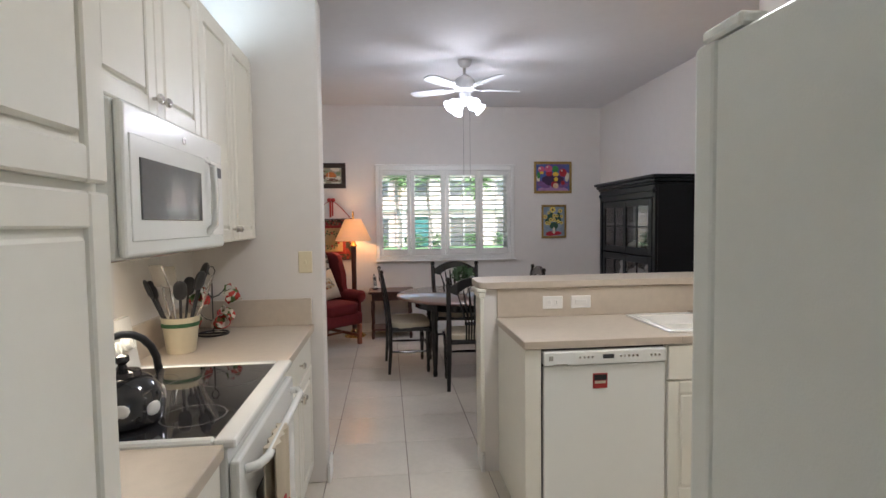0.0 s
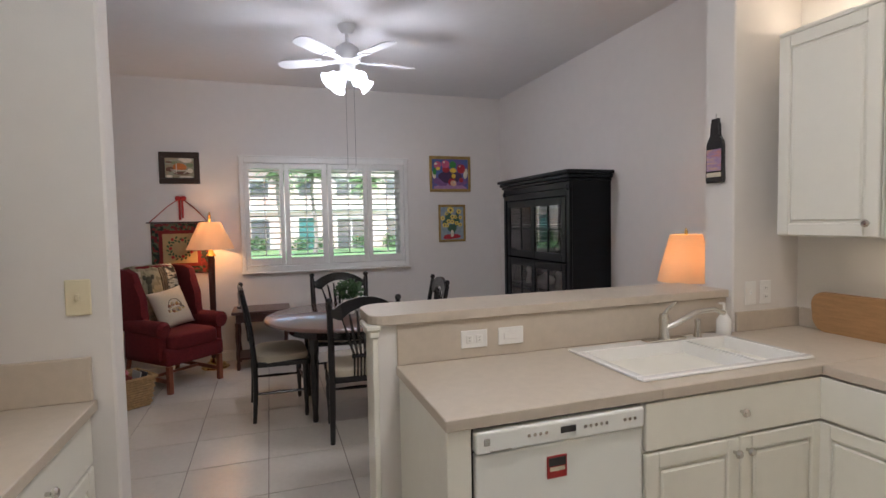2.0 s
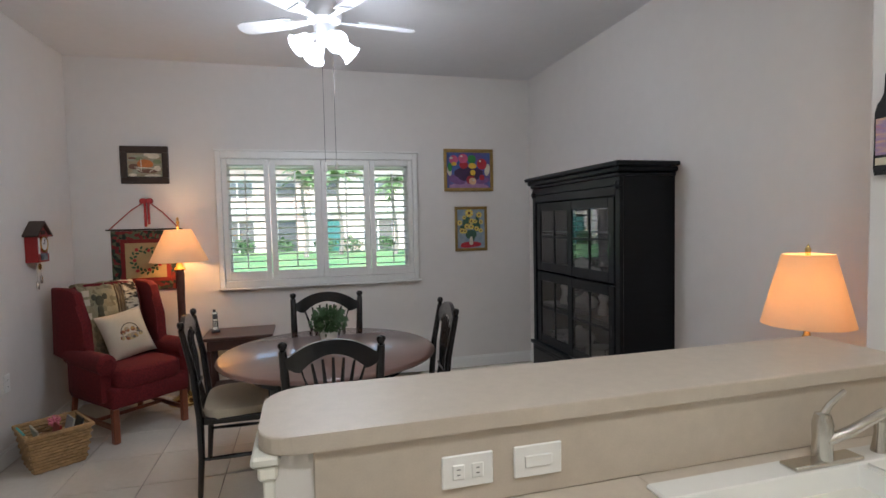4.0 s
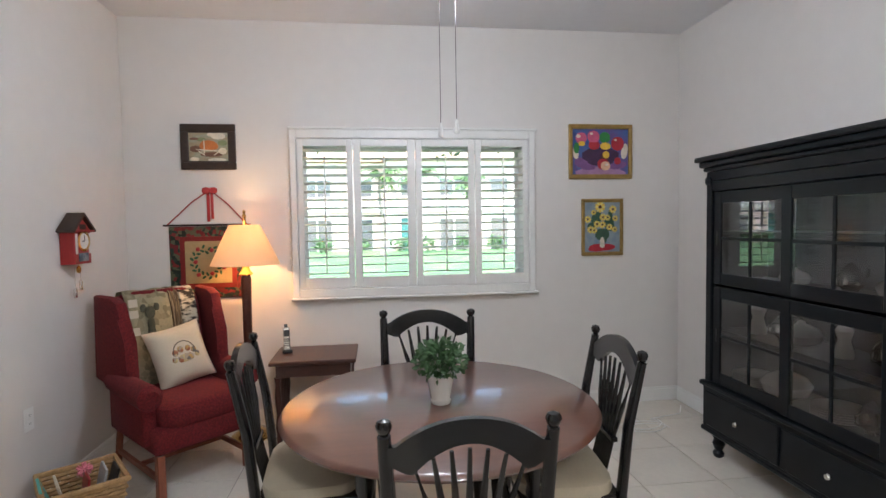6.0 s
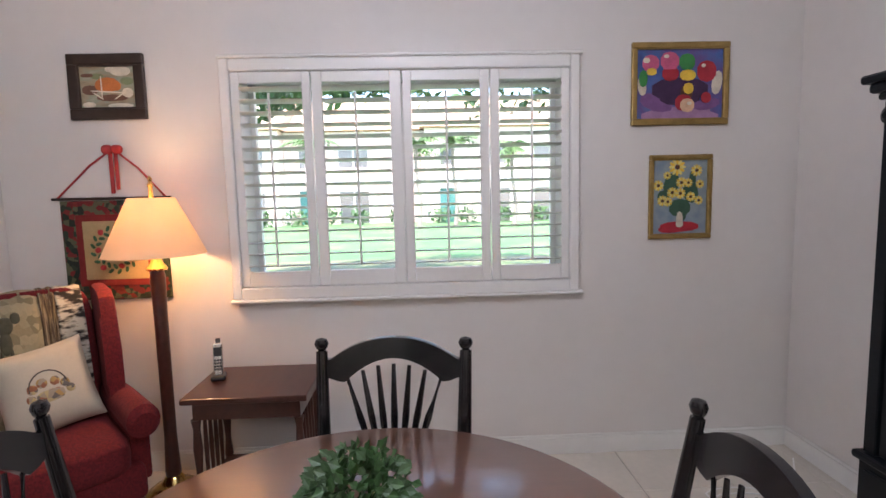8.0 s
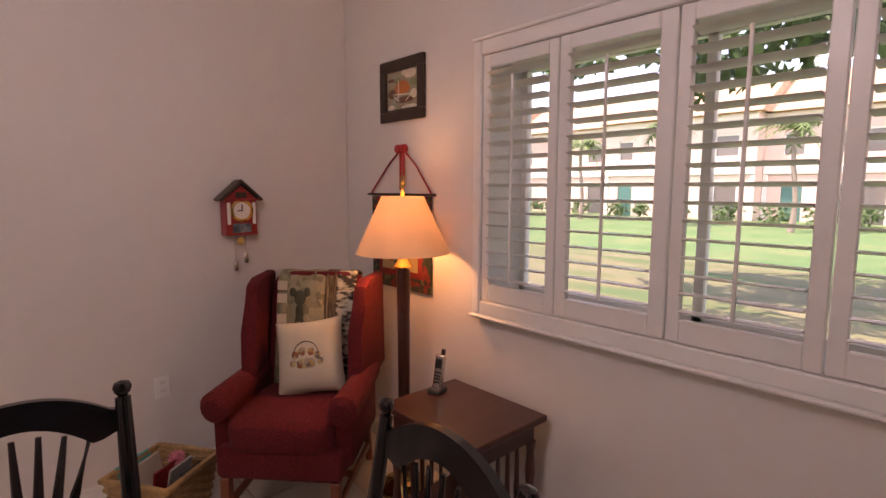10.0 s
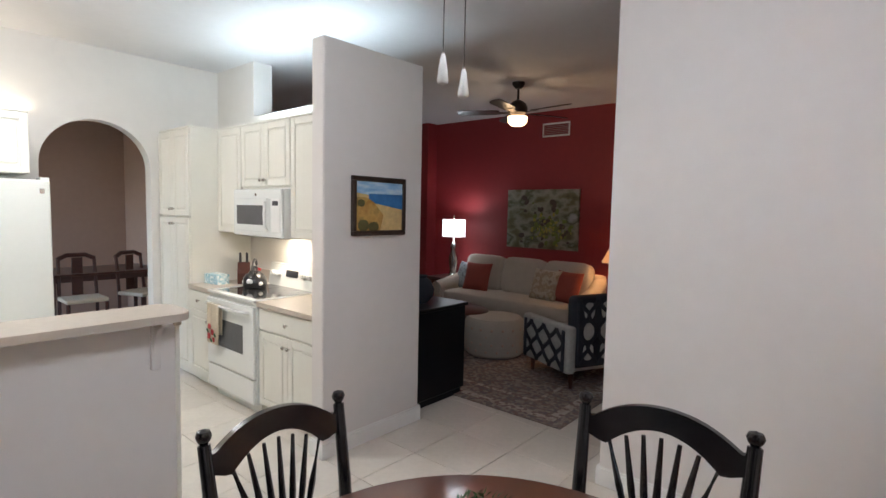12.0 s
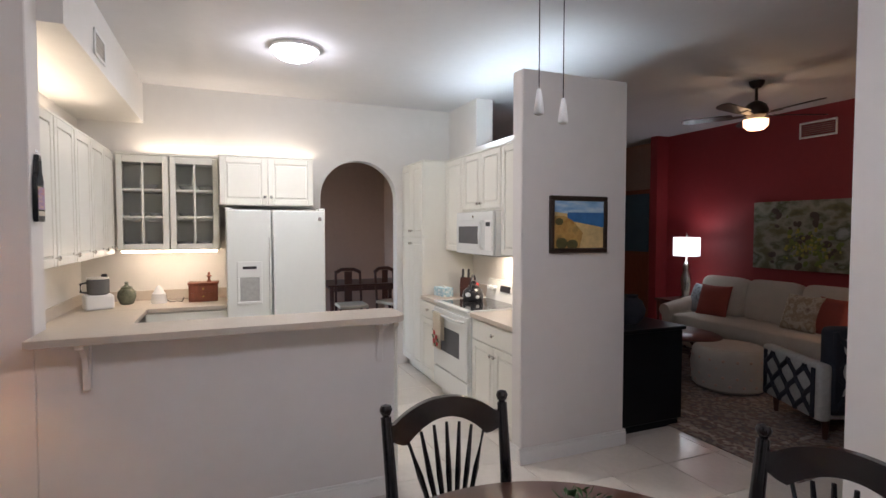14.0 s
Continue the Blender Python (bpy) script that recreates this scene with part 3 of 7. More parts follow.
M_FACADEP = material("cream_pink_stucco", (0.68, 0.55, 0.47), 0.9, vary=0.08, scale=0.6)
for i in range(9):
    townhouse("townhouse", -34 + 9.0 * i, 9.0 - 0.02, 37 + (i % 2) * 1.2, M_FACADE if i % 2 else M_FACADEP, ("pale pink" if i % 2 else "cream pink") + " two-storey stucco house with terracotta roof")
structure(Kit().box(-60, 60, 12.0, 18.5, -0.2, -0.19).done("dry_grass", patched("dry_grass_blades", [(0.07, 0.14, 0.05), (0.12, 0.15, 0.06), (0.19, 0.18, 0.10), (0.08, 0.14, 0.05)], 0.9, 0.95, "noise", (0.4, 1.6, 1))), "strip of dry brownish grass across the lawn", "lawn")


def palm(at, h, seed):
    rnd = random.Random(seed)
    p = thing("palm_tree", pose(*at), "slender palm tree with drooping green fronds", "palm tree", "palms on the lawn")
    Kit().tube([(0.1 * math.sin(z), 0, z * h / 6) for z in range(7)], [0.14, 0.11, 0.1, 0.1, 0.09, 0.09, 0.08], 8).done("trunk", M_TRUNK, p, True)
    k = Kit()
    for i in range(15):
        a, el, ln = rnd.uniform(0, 6.28), rnd.uniform(-0.1, 1.2), rnd.uniform(1.3, 1.9)
        prev = None
        for j in range(9):
            s = j / 8
            r = ln * s * math.cos(el * (1 - 0.4 * s))
            z = h + ln * (s * math.sin(el) - 0.75 * s * s)
            c = Vector((r * math.cos(a), r * math.sin(a), z))
            if prev is not None:
                for sg in (-1, 1):
                    side = Vector((-math.sin(a), math.cos(a), 0)) * sg
                    tip = c + side * (0.42 * math.sin(math.pi * min(1, s + 0.12)) + 0.05) + Vector((math.cos(a) * 0.18, math.sin(a) * 0.18, -0.2))
                    vs = [k.bm.verts.new(v) for v in (prev, c, tip)]
                    k.bm.faces.new(vs)
            prev = c
    k.done("frond", M_PALM, p)
    return p


for i, (x, y, h) in enumerate(((-3.5, 30, 4.2), (1.6, 31, 4.4), (3.6, 33, 4.6), (6.5, 31, 4.0), (-9, 30, 4.6), (-14, 31, 4.2), (-20, 30, 4.4))):
    palm((x, y, -0.2), h, i + 3)


def leafy(kit, c, r, n, size, rnd):
    for _ in range(n):
        d = Vector((rnd.gauss(0, 1), rnd.gauss(0, 1), rnd.gauss(0, 1))).normalized() * r * rnd.uniform(0.35, 1.05)
        p = Vector(c) + Vector((d.x, d.y, d.z * 0.75))
        u = Vector((rnd.uniform(-1, 1), rnd.uniform(-1, 1), rnd.uniform(-1, 1))).normalized()
        v = u.orthogonal().normalized()
        s = size * rnd.uniform(0.6, 1.3)
        kit.bm.faces.new([kit.bm.verts.new(q) for q in (p - u * s, p + v * s * 0.45, p + u * s, p - v * s * 0.45)])


rnd = random.Random(5)
tree = thing("shade_tree", pose(6.2, 12.2, -0.2), "broad-leaved shade tree hanging over the lawn", "tree")
k = Kit().tube([(0, 0, 0), (0.05, 0, 1.5), (0.2, -0.1, 3.0), (0.6, -0.3, 4.4)], [0.24, 0.2, 0.17, 0.1], 10)
for a in range(6):
    k.tube([(0.2, -0.1, 2.9), (-1.6 + 1.2 * math.cos(a), 0.8 + 1.4 * math.sin(a), 4.4), (-4.6 + 3.2 * math.cos(a), 2.0 + 2.8 * math.sin(a), 4.9)], [0.12, 0.07, 0.03], 6)
k.done("trunk", M_TRUNK, tree, True)
k = Kit()
for _ in range(64):
    a, r = rnd.uniform(0, 6.28), 5.2 * math.sqrt(rnd.random())
    leafy(k, (-4.6 + r * math.cos(a), 2.0 + 0.6 * r * math.sin(a), 4.5 + rnd.uniform(-0.9, 1.6)), rnd.uniform(0.55, 0.95), 130, 0.14, rnd)
tagged(k.done("crown", M_TREE, tree), kind="stuff")
k = Kit()
for i in range(26):
    leafy(k, (-26 + i * 2.2 + rnd.uniform(-0.5, 0.5), 36.2 + rnd.uniform(-0.3, 0.3), 0.3), rnd.uniform(0.5, 0.9), 110, 0.16, rnd)
tagged(k.done("shrubs", M_TREE), "green shrubs along the far houses", "shrub", "", "stuff")


# ---------- kitchen ----------
def knob(parent, x, z, y=-0.022):
    k = Kit().lathe([(0.006, 0), (0.006, 0.012), (0.015, 0.018), (0.016, 0.024), (0.010, 0.031), (0.0, 0.032)], 12, Matrix.Translation((x, y, z)) @ Matrix.Rotation(radians(90), 4, "X"), cap=False)
    k.done("handle", M_CHROME, parent, True)


def panel_door(parent, x0, x1, z0, z1, knob_at=None, flat=False, name="door"):
    """A raised-panel door in front of y = 0, which faces -y."""
    k = Kit()
    s = 0.055
    if flat:
        k.box(x0, x1, -0.02, -0.001, z0, z1, 0.005, seg=2)
    else:
        k.box(x0, x0 + s, -0.021, -0.001, z0, z1, 0.004).box(x1 - s, x1, -0.021, -0.001, z0, z1, 0.004)
        k.box(x0 + s, x1 - s, -0.021, -0.001, z1 - s, z1, 0.004).box(x0 + s, x1 - s, -0.021, -0.001, z0, z0 + s, 0.004)
        k.box(x0 + s - 0.002, x1 - s + 0.002, -0.010, -0.001, z0 + s - 0.002, z1 - s + 0.002)
        k.box(x0 + s + 0.012, x1 - s - 0.012, -0.021, -0.008, z0 + s + 0.012, z1 - s - 0.012, 0.010)
    d = k.done(name, M_CAB, parent)
    if knob_at:
        knob(d, *knob_at)
    return d


def cabinet(name, m, w, d, z0, z1, fronts, label, kick=False, group="", top=None):
    """fronts: (x0, x1, z0, z1, knob or None, kind) in the cabinet's own width and height."""
    c = thing(name, m, label, "cabinet", group)
    k = Kit().box(0, w, 0, d, z0 + (0.1 if kick else 0), z1, 0.002)
    if kick:
        k.box(0, w, 0.06, d, z0, z0 + 0.1)
    k.done("body", M_CAB, c)
    for x0, x1, a, b, kn, kind in fronts:
        panel_door(c, x0, x1, a, b, kn, kind == "drawer", "drawer" if kind == "drawer" else "door")
    if top:
        Kit().box(-0.004, w + 0.004, -0.012, d, z1, z1 + top, 0.004).done("crown", M_CAB, c)
    return c


def facing_east(x, y):
    return pose(x, y, 0, 0, 0, 90)


def facing_north(x, y):
    return pose(x, y, 0, 0, 0, 180)


def facing_west(x, y):
    return pose(x, y, 0, 0, 0, -90)


def pair(w, z0, z1, kz, g=0.004):
    h = w / 2
    return [(g, h - g / 2, z0, z1, (h - 0.03, kz), "door"), (h + g / 2, w - g, z0, z1, (h + 0.03, kz), "door")]


# west run
cabinet("pantry_cabinet", facing_east(0.41, 0.505), 0.68, 0.585, 0, 2.34, pair(0.68, 0.11, 1.52, 1.46) + pair(0.68, 1.535, 2.33, 1.60), "tall cream pantry cabinet with raised-panel doors", True, top=0.02)
cabinet("base_cabinet", facing_east(0.42, 1.19), 0.45, 0.595, 0, 0.872, [(0.005, 0.445, 0.70, 0.865, (0.22, 0.785), "drawer"), (0.005, 0.445, 0.11, 0.69, (0.4, 0.62), "door")], "cream base cabinet with a drawer", True, "base cabinets")
cabinet("base_cabinet", facing_east(0.42, 2.425), 0.79, 0.595, 0, 0.872, [(0.005, 0.785, 0.70, 0.865, (0.395, 0.785), "drawer")] + pair(0.79, 0.11, 0.69, 0.62), "cream base cabinet with a drawer and two doors", True, "base cabinets")
cabinet("wall_cabinet", facing_east(0.14, 1.19), 0.445, 0.315, 1.39, 2.34, [(0.005, 0.44, 1.395, 2.335, (0.4, 1.45), "door")], "cream wall cabinet with a raised-panel door", group="wall cabinets", top=0.02)
cabinet("wall_cabinet", facing_east(0.14, 1.64), 0.775, 0.315, 1.79, 2.34, pair(0.775, 1.81, 2.335, 1.86), "cream wall cabinet above the microwave", group="wall cabinets", top=0.02)
cabinet("wall_cabinet", facing_east(0.14, 2.42), 0.79, 0.315, 1.39, 2.34, pair(0.79, 1.395, 2.335, 1.45), "cream wall cabinet with two raised-panel doors", group="wall cabinets", top=0.02)


def countertop(name, boxes, label, splash=()):
    c = thing(name, pose(0, 0, 0), label, "countertop")
    k = Kit()
    for x0, x1, y0, y1 in boxes:
        k.box(x0, x1, y0, y1, 0.874, 0.912, 0.003)
    k.done("slab", M_LAM, c)
    if splash:
        k = Kit()
        for x0, x1, y0, y1, z1 in splash:
            k.box(x0, x1, y0, y1, 0.9125, z1, 0.003)
        k.done("backsplash", M_LAM, c)
    return c


countertop("countertop", [(-0.175, 0.45, 1.19, 1.638)], "beige laminate countertop beside the pantry", [(-0.175, -0.155, 1.195, 1.638, 1.03)])
countertop("countertop", [(-0.175, 0.46, 2.424, 3.216)], "beige laminate countertop beside the range", [(-0.175, -0.155, 2.424, 3.195, 1.06), (-0.175, 0.45, 3.196, 3.216, 1.06)])

# range
rg = thing("range", facing_east(0.455, 1.643), "white electric range with black glass cooktop", "stove")
W = 0.774
k = Kit().box(0, W, 0.0, 0.61, 0.09, 0.895, 0.004).box(0.02, W - 0.02, 0.05, 0.6, 0, 0.09)
k.done("body", M_APPL, rg)
k = Kit().box(-0.002, W + 0.002, -0.025, 0.035, 0.896, 0.922, 0.008, seg=2).box(-0.002, 0.03, 0.035, 0.56, 0.896, 0.922, 0.006).box(W - 0.03, W + 0.002, 0.035, 0.56, 0.896, 0.922, 0.006).box(0.03, W - 0.03, 0.035, 0.56, 0.896, 0.912)
k.done("rim", M_APPL, rg)
Kit().box(0.031, W - 0.031, 0.036, 0.545, 0.9125, 0.918, 0.001).done("cooktop", M_BLACKGL, rg)
for x, y, r in ((0.2, 0.15, 0.09), (0.57, 0.15, 0.11), (0.2, 0.42, 0.11), (0.57, 0.42, 0.085)):
    Kit().lathe([(r - 0.004, 0.9183), (r, 0.9187), (r + 0.002, 0.9183)], 32, Matrix.Translation((x, y, 0)), cap=False).done("burner", M_DARKGL, rg, True)
k = Kit().prism([(0.545, 0.9), (0.61, 0.9), (0.61, 1.12), (0.585, 1.12)], 0.0, W, Matrix(((0, 0, 1, 0), (1, 0, 0, 0), (0, 1, 0, 0), (0, 0, 0, 1))), 0.006)
k.done("backguard", M_APPL, rg)
for x in (0.09, 0.19, 0.58, 0.68):
    m = Matrix.Translation((x, 0.562, 1.03)) @ Matrix.Rotation(radians(79), 4, "X")
    Kit().lathe([(0.03, 0), (0.03, 0.008), (0.024, 0.011), (0.022, 0.03), (0.0, 0.031)], 18, m, cap=False).box(-0.004, 0.004, -0.022, 0.022, 0.03, 0.038, 0.002, m).done("knob", M_APPL, rg, True)
Kit().box(0.29, 0.48, -0.002, 0.002, -0.03, 0.03, 0.001, Matrix.Translation((0, 0.563, 1.04)) @ Matrix.Rotation(radians(-11), 4, "X")).done("display", M_BLKPL, rg)
dr = Kit().box(0.006, W - 0.006, -0.028, -0.001, 0.30, 0.86, 0.008, seg=2).done("oven_door", M_APPL, rg)
Kit().box(0.16, W - 0.16, -0.031, -0.027, 0.47, 0.7, 0.001).done("window", M_DARKGL, dr)
Kit().tube([(0.06, -0.028, 0.815), (0.07, -0.06, 0.82), (0.12, -0.075, 0.82), (W - 0.12, -0.075, 0.82), (W - 0.07, -0.06, 0.82), (W - 0.06, -0.028, 0.815)], 0.013, 10).done("handle", M_APPL, dr, True)
Kit().box(0.006, W - 0.006, -0.026, -0.001, 0.10, 0.285, 0.008, seg=2).done("drawer", M_APPL, rg)

# tea towel on the oven handle
tw = thing("tea_towel", facing_east(0.455, 1.643), "white tea towel with red tomato print hanging on oven handle", "towel")
k = Kit()
n = 14
for side, bot in ((-0.092, 0.50), (-0.058, 0.58)):
    g = [[k.bm.verts.new((0.14 + 0.19 * i / n, side + 0.006 * math.sin(i * 1.5), z)) for i in range(n + 1)] for z in (bot, 0.65, 0.80, 0.832)]
    for a, b in zip(g, g[1:]):
        for i in range(n):
            k.bm.faces.new((a[i], a[i + 1], b[i + 1], b[i]))
    side_top = g[-1]
    if side < -0.08:
        first = side_top
    else:
        for i in range(n):
            k.bm.faces.new((first[i], first[i + 1], side_top[i + 1], side_top[i]))
ob = k.done("cloth", M_PILLOW, tw, True)
sol = ob.modifiers.new("thick", "SOLIDIFY")
sol.thickness = 0.003
k = Kit()
for x, z, r in ((0.19, 0.56, 0.03), (0.25, 0.6, 0.028), (0.2, 0.64, 0.026), (0.27, 0.54, 0.022)):
    k.puff(r * 2, 0.006, r * 1.8, Matrix.Translation((x, -0.1005, z)), 0.8, 6)
k.done("print", M_BERRY, tw, True)
k = Kit()
for x, z in ((0.165, 0.6), (0.225, 0.53), (0.29, 0.58)):
    k.puff(0.05, 0.005, 0.025, Matrix.Translation((x, -0.1005, z)) @ Matrix.Rotation(0.6, 4, "Y"), 0.9, 6)
k.done("leaf_print", M_GREEN, tw, True)

# microwave
mw = thing("microwave", pose(0.21, 1.64, 0.075, 0, 0, 90) @ Matrix.Diagonal((1, 1, 0.93, 1)), "white over-range microwave with dark door window", "microwave")
k = Kit().box(0, W, 0.0, 0.40, 1.405, 1.838, 0.01, seg=2)
k.done("body", M_APPL, mw)
md = Kit().box(0.004, W - 0.004, -0.026, -0.001, 1.41, 1.835, 0.014, seg=3).done("door", M_APPL, mw)
k = Kit().box(0.03, 0.60, -0.030, -0.025, 1.455, 1.75, 0.004)
k.done("bezel", M_APPL, md)
Kit().box(0.075, 0.515, -0.034, -0.029, 1.515, 1.69, 0.002).done("window", M_DARKGL, md)
Kit().tube([(0.572, -0.028, 1.47), (0.572, -0.055, 1.50), (0.572, -0.06, 1.61), (0.572, -0.055, 1.72), (0.572, -0.028, 1.75)], 0.012, 10).done("handle", M_APPL, md, True)
k = Kit().box(0.63, 0.75, -0.030, -0.025, 1.46, 1.75, 0.003)
k.done("keypad", M_WHITEPL, md)
Kit().box(0.65, 0.73, -0.0335, -0.0295, 1.69, 1.73, 0.001).done("display", M_BLKPL, md)
Kit().lathe([(0.012, 0), (0.012, 0.003), (0, 0.003)], 16, Matrix.Translation((0.387, -0.027, 1.785)) @ Matrix.Rotation(radians(90), 4, "X"), cap=False).done("badge", M_CHROME, md)
k = Kit().box(0.03, W - 0.03, 0.03, 0.36, 1.398, 1.406, 0.003)
k.done("grille", M_CHROME, mw)
Kit().box(0.3, 0.48, 0.22, 0.31, 1.393, 1.3985).done("lens", M_STRIP, mw)

# kettle
kt = thing("tea_kettle", pose(0.13, 1.81, 0.918, 0, 0, -40), "black enamel tea kettle with bird whistle and cow spots", "kettle")
Kit().lathe([(0.085, 0), (0.10, 0.01), (0.105, 0.05), (0.095, 0.095), (0.07, 0.125), (0.045, 0.138)], 24).done("body", M_BLACKGL, kt, True)
Kit().lathe([(0.05, 0.136), (0.045, 0.148), (0.015, 0.155), (0.01, 0.165), (0.02, 0.175), (0.018, 0.19), (0, 0.195)], 18, cap=False).done("lid", M_BLACKGL, kt, True)
Kit().tube([(0, 0.09, 0.1)] + [(0, 0.10 * math.cos(radians(a)), 0.13 + 0.12 * math.sin(radians(a))) for a in range(0, 181, 18)] + [(0, -0.09, 0.1)], 0.011, 10).done("handle", M_BLKPL, kt, True)
Kit().tube([(0, -0.08, 0.06), (0, -0.12, 0.09), (0, -0.15, 0.125)], [0.028, 0.022, 0.017], 12).done("spout", M_BLACKGL, kt, True)
Kit().puff(0.05, 0.06, 0.045, Matrix.Translation((0, -0.15, 0.14)), 0.9, 8).done("whistle", M_BERRY, kt, True)
for a, z, w_ in ((20, 0.05, 0.05), (75, 0.065, 0.06), (130, 0.045, 0.045), (-30, 0.06, 0.05), (200, 0.05, 0.055)):
    q = radians(a)
    Kit().puff(0.012, w_, w_ * 0.8, Matrix.Translation((0.1 * math.cos(q), 0.1 * math.sin(q), z)) @ Matrix.Rotation(q, 4, "Z"), 0.9, 6).done("spot", M_PORC, kt, True)

# utensil crock
cr = thing("utensil_crock", pose(-0.04, 2.67, 0.912), "cream pottery crock full of black cooking utensils", "utensil holder")
Kit().lathe([(0.055, 0), (0.06, 0.005), (0.078, 0.15), (0.082, 0.158), (0.076, 0.16), (0.058, 0.02), (0, 0.02)], 24, cap=False).done("pot", material("cream_glaze", (0.66, 0.6, 0.45), 0.3, vary=0.05), cr, True)
Kit().lathe([(0.0745, 0.118), (0.0772, 0.118), (0.0785, 0.135), (0.076, 0.135)], 24, cap=False).done("band", M_GREEN, cr, True)
rnd = random.Random(8)
for i in range(9):
    a = i * 0.7 + 0.2
    tip = Vector((0.11 * math.cos(a), 0.11 * math.sin(a), rnd.uniform(0.24, 0.32)))
    k = Kit().rod((0.02 * math.cos(a), 0.02 * math.sin(a), 0.03), tip, 0.005, 0.006, 6)
    m = Matrix.Translation(tip) @ Matrix.Rotation(a, 4, "Z") @ Matrix.Rotation(0.35, 4, "Y")
    if i % 3 == 0:
        k.box(-0.004, 0.004, -0.035, 0.035, -0.02, 0.08, 0.003, m)
    else:
        k.puff(0.02, 0.055, 0.09, m @ Matrix.Translation((0, 0, 0.03)), 0.8, 7)
    k.done("utensil", M_BLKPL if i % 3 else M_CHROME, cr, True)

# mug tree with mugs
mt = thing("mug_tree", pose(-0.02, 3.03, 0.912), "black wire mug tree hung with red and white mugs", "mug rack")
k = Kit().tube([(0, 0, 0.01), (0, 0, 0.3)] + [(0.018 * math.sin(t), 0, 0.325 - 0.025 * math.cos(t)) for t in (0.7, 1.6, 2.6, 3.6, 4.6, 5.6)], 0.0035, 6)
k.tube([(0.075 * math.cos(t * math.pi / 8), 0.075 * math.sin(t * math.pi / 8), 0.005) for t in range(16)], 0.0045, 6, True)
for a, z in ((0.3, 0.22), (2.4, 0.22), (4.4, 0.22), (1.2, 0.1), (3.4, 0.1), (5.4, 0.1)):
    c, s = math.cos(a), math.sin(a)
    k.tube([(0, 0, z - 0.03), (0.03 * c, 0.03 * s, z - 0.02), (0.055 * c, 0.055 * s, z + 0.005), (0.065 * c, 0.065 * s, z + 0.03)], 0.003, 6)
k.tube([(-0.07, 0, 0.006), (0.07, 0, 0.006)], 0.004, 6)
k.done("stand", M_BLKPL, mt, True)
M_MUGR = patched("red_flower_glaze", [(0.72, 0.68, 0.6), (0.4, 0.03, 0.03), (0.5, 0.06, 0.05), (0.72, 0.68, 0.6), (0.1, 0.16, 0.06)], 45, 0.25)
for i, (a, z) in enumerate(((0.3, 0.19), (2.4, 0.19), (4.4, 0.19), (1.2, 0.07), (3.4, 0.07), (5.4, 0.07))):
    m = Matrix.Translation((0.085 * math.cos(a), 0.085 * math.sin(a), z)) @ Matrix.Rotation(a, 4, "Z") @ Matrix.Rotation(1.2, 4, "Y")
    k = Kit().lathe([(0.03, -0.03), (0.036, -0.02), (0.038, 0.045), (0.035, 0.045), (0.032, -0.015), (0, -0.018)], 16, m, cap=False)
    n0 = len(k.bm.verts)
    k.bm.verts.ensure_lookup_table()
    k.tube([(-0.035, 0, 0.03), (-0.06, 0, 0.025), (-0.062, 0, 0), (-0.035, 0, -0.012)], 0.005, 6)
    k.bm.verts.ensure_lookup_table()
    bmesh.ops.transform(k.bm, matrix=m, verts=k.bm.verts[n0:])
    k.done("mug", M_PORC if i == 1 else M_MUGR, mt, True)

# knife block and tissue box
kb = thing("knife_block", pose(0.04, 1.45, 0.912, 0, 0, 60), "dark wooden knife block with black-handled knives", "knife block")
Kit().prism([(-0.09, 0), (0.07, 0), (0.09, 0.1), (-0.0, 0.2), (-0.07, 0.13)], -0.055, 0.055, Matrix(((1, 0, 0, 0), (0, 0, 1, 0), (0, 1, 0, 0), (0, 0, 0, 1)))).done("block", M_MAHOG, kb)
for i in range(8):
    b = Vector((-0.055 + 0.02 * (i % 4), -0.035 + 0.06 * (i // 4), 0.15 + 0.014 * (i % 4)))
    Kit().rod(b, b + Vector((-0.075, 0, 0.085)), 0.009, 0.011, 8).done("knife", M_BLKPL, kb, True)
tb = thing("tissue_box", pose(0.24, 1.32, 0.912, 0, 0, 5), "pale blue patterned tissue box", "tissue box")
Kit().box(-0.06, 0.06, -0.11, 0.11, 0, 0.09, 0.003).done("box", patched("blue_lattice_card", [(0.45, 0.62, 0.68), (0.7, 0.76, 0.76), (0.3, 0.5, 0.58)], 50, 0.6), tb)
Kit().puff(0.03, 0.09, 0.04, Matrix.Translation((0, 0, 0.09)), 0.9, 6).done("tissue", M_PORC, tb, True)

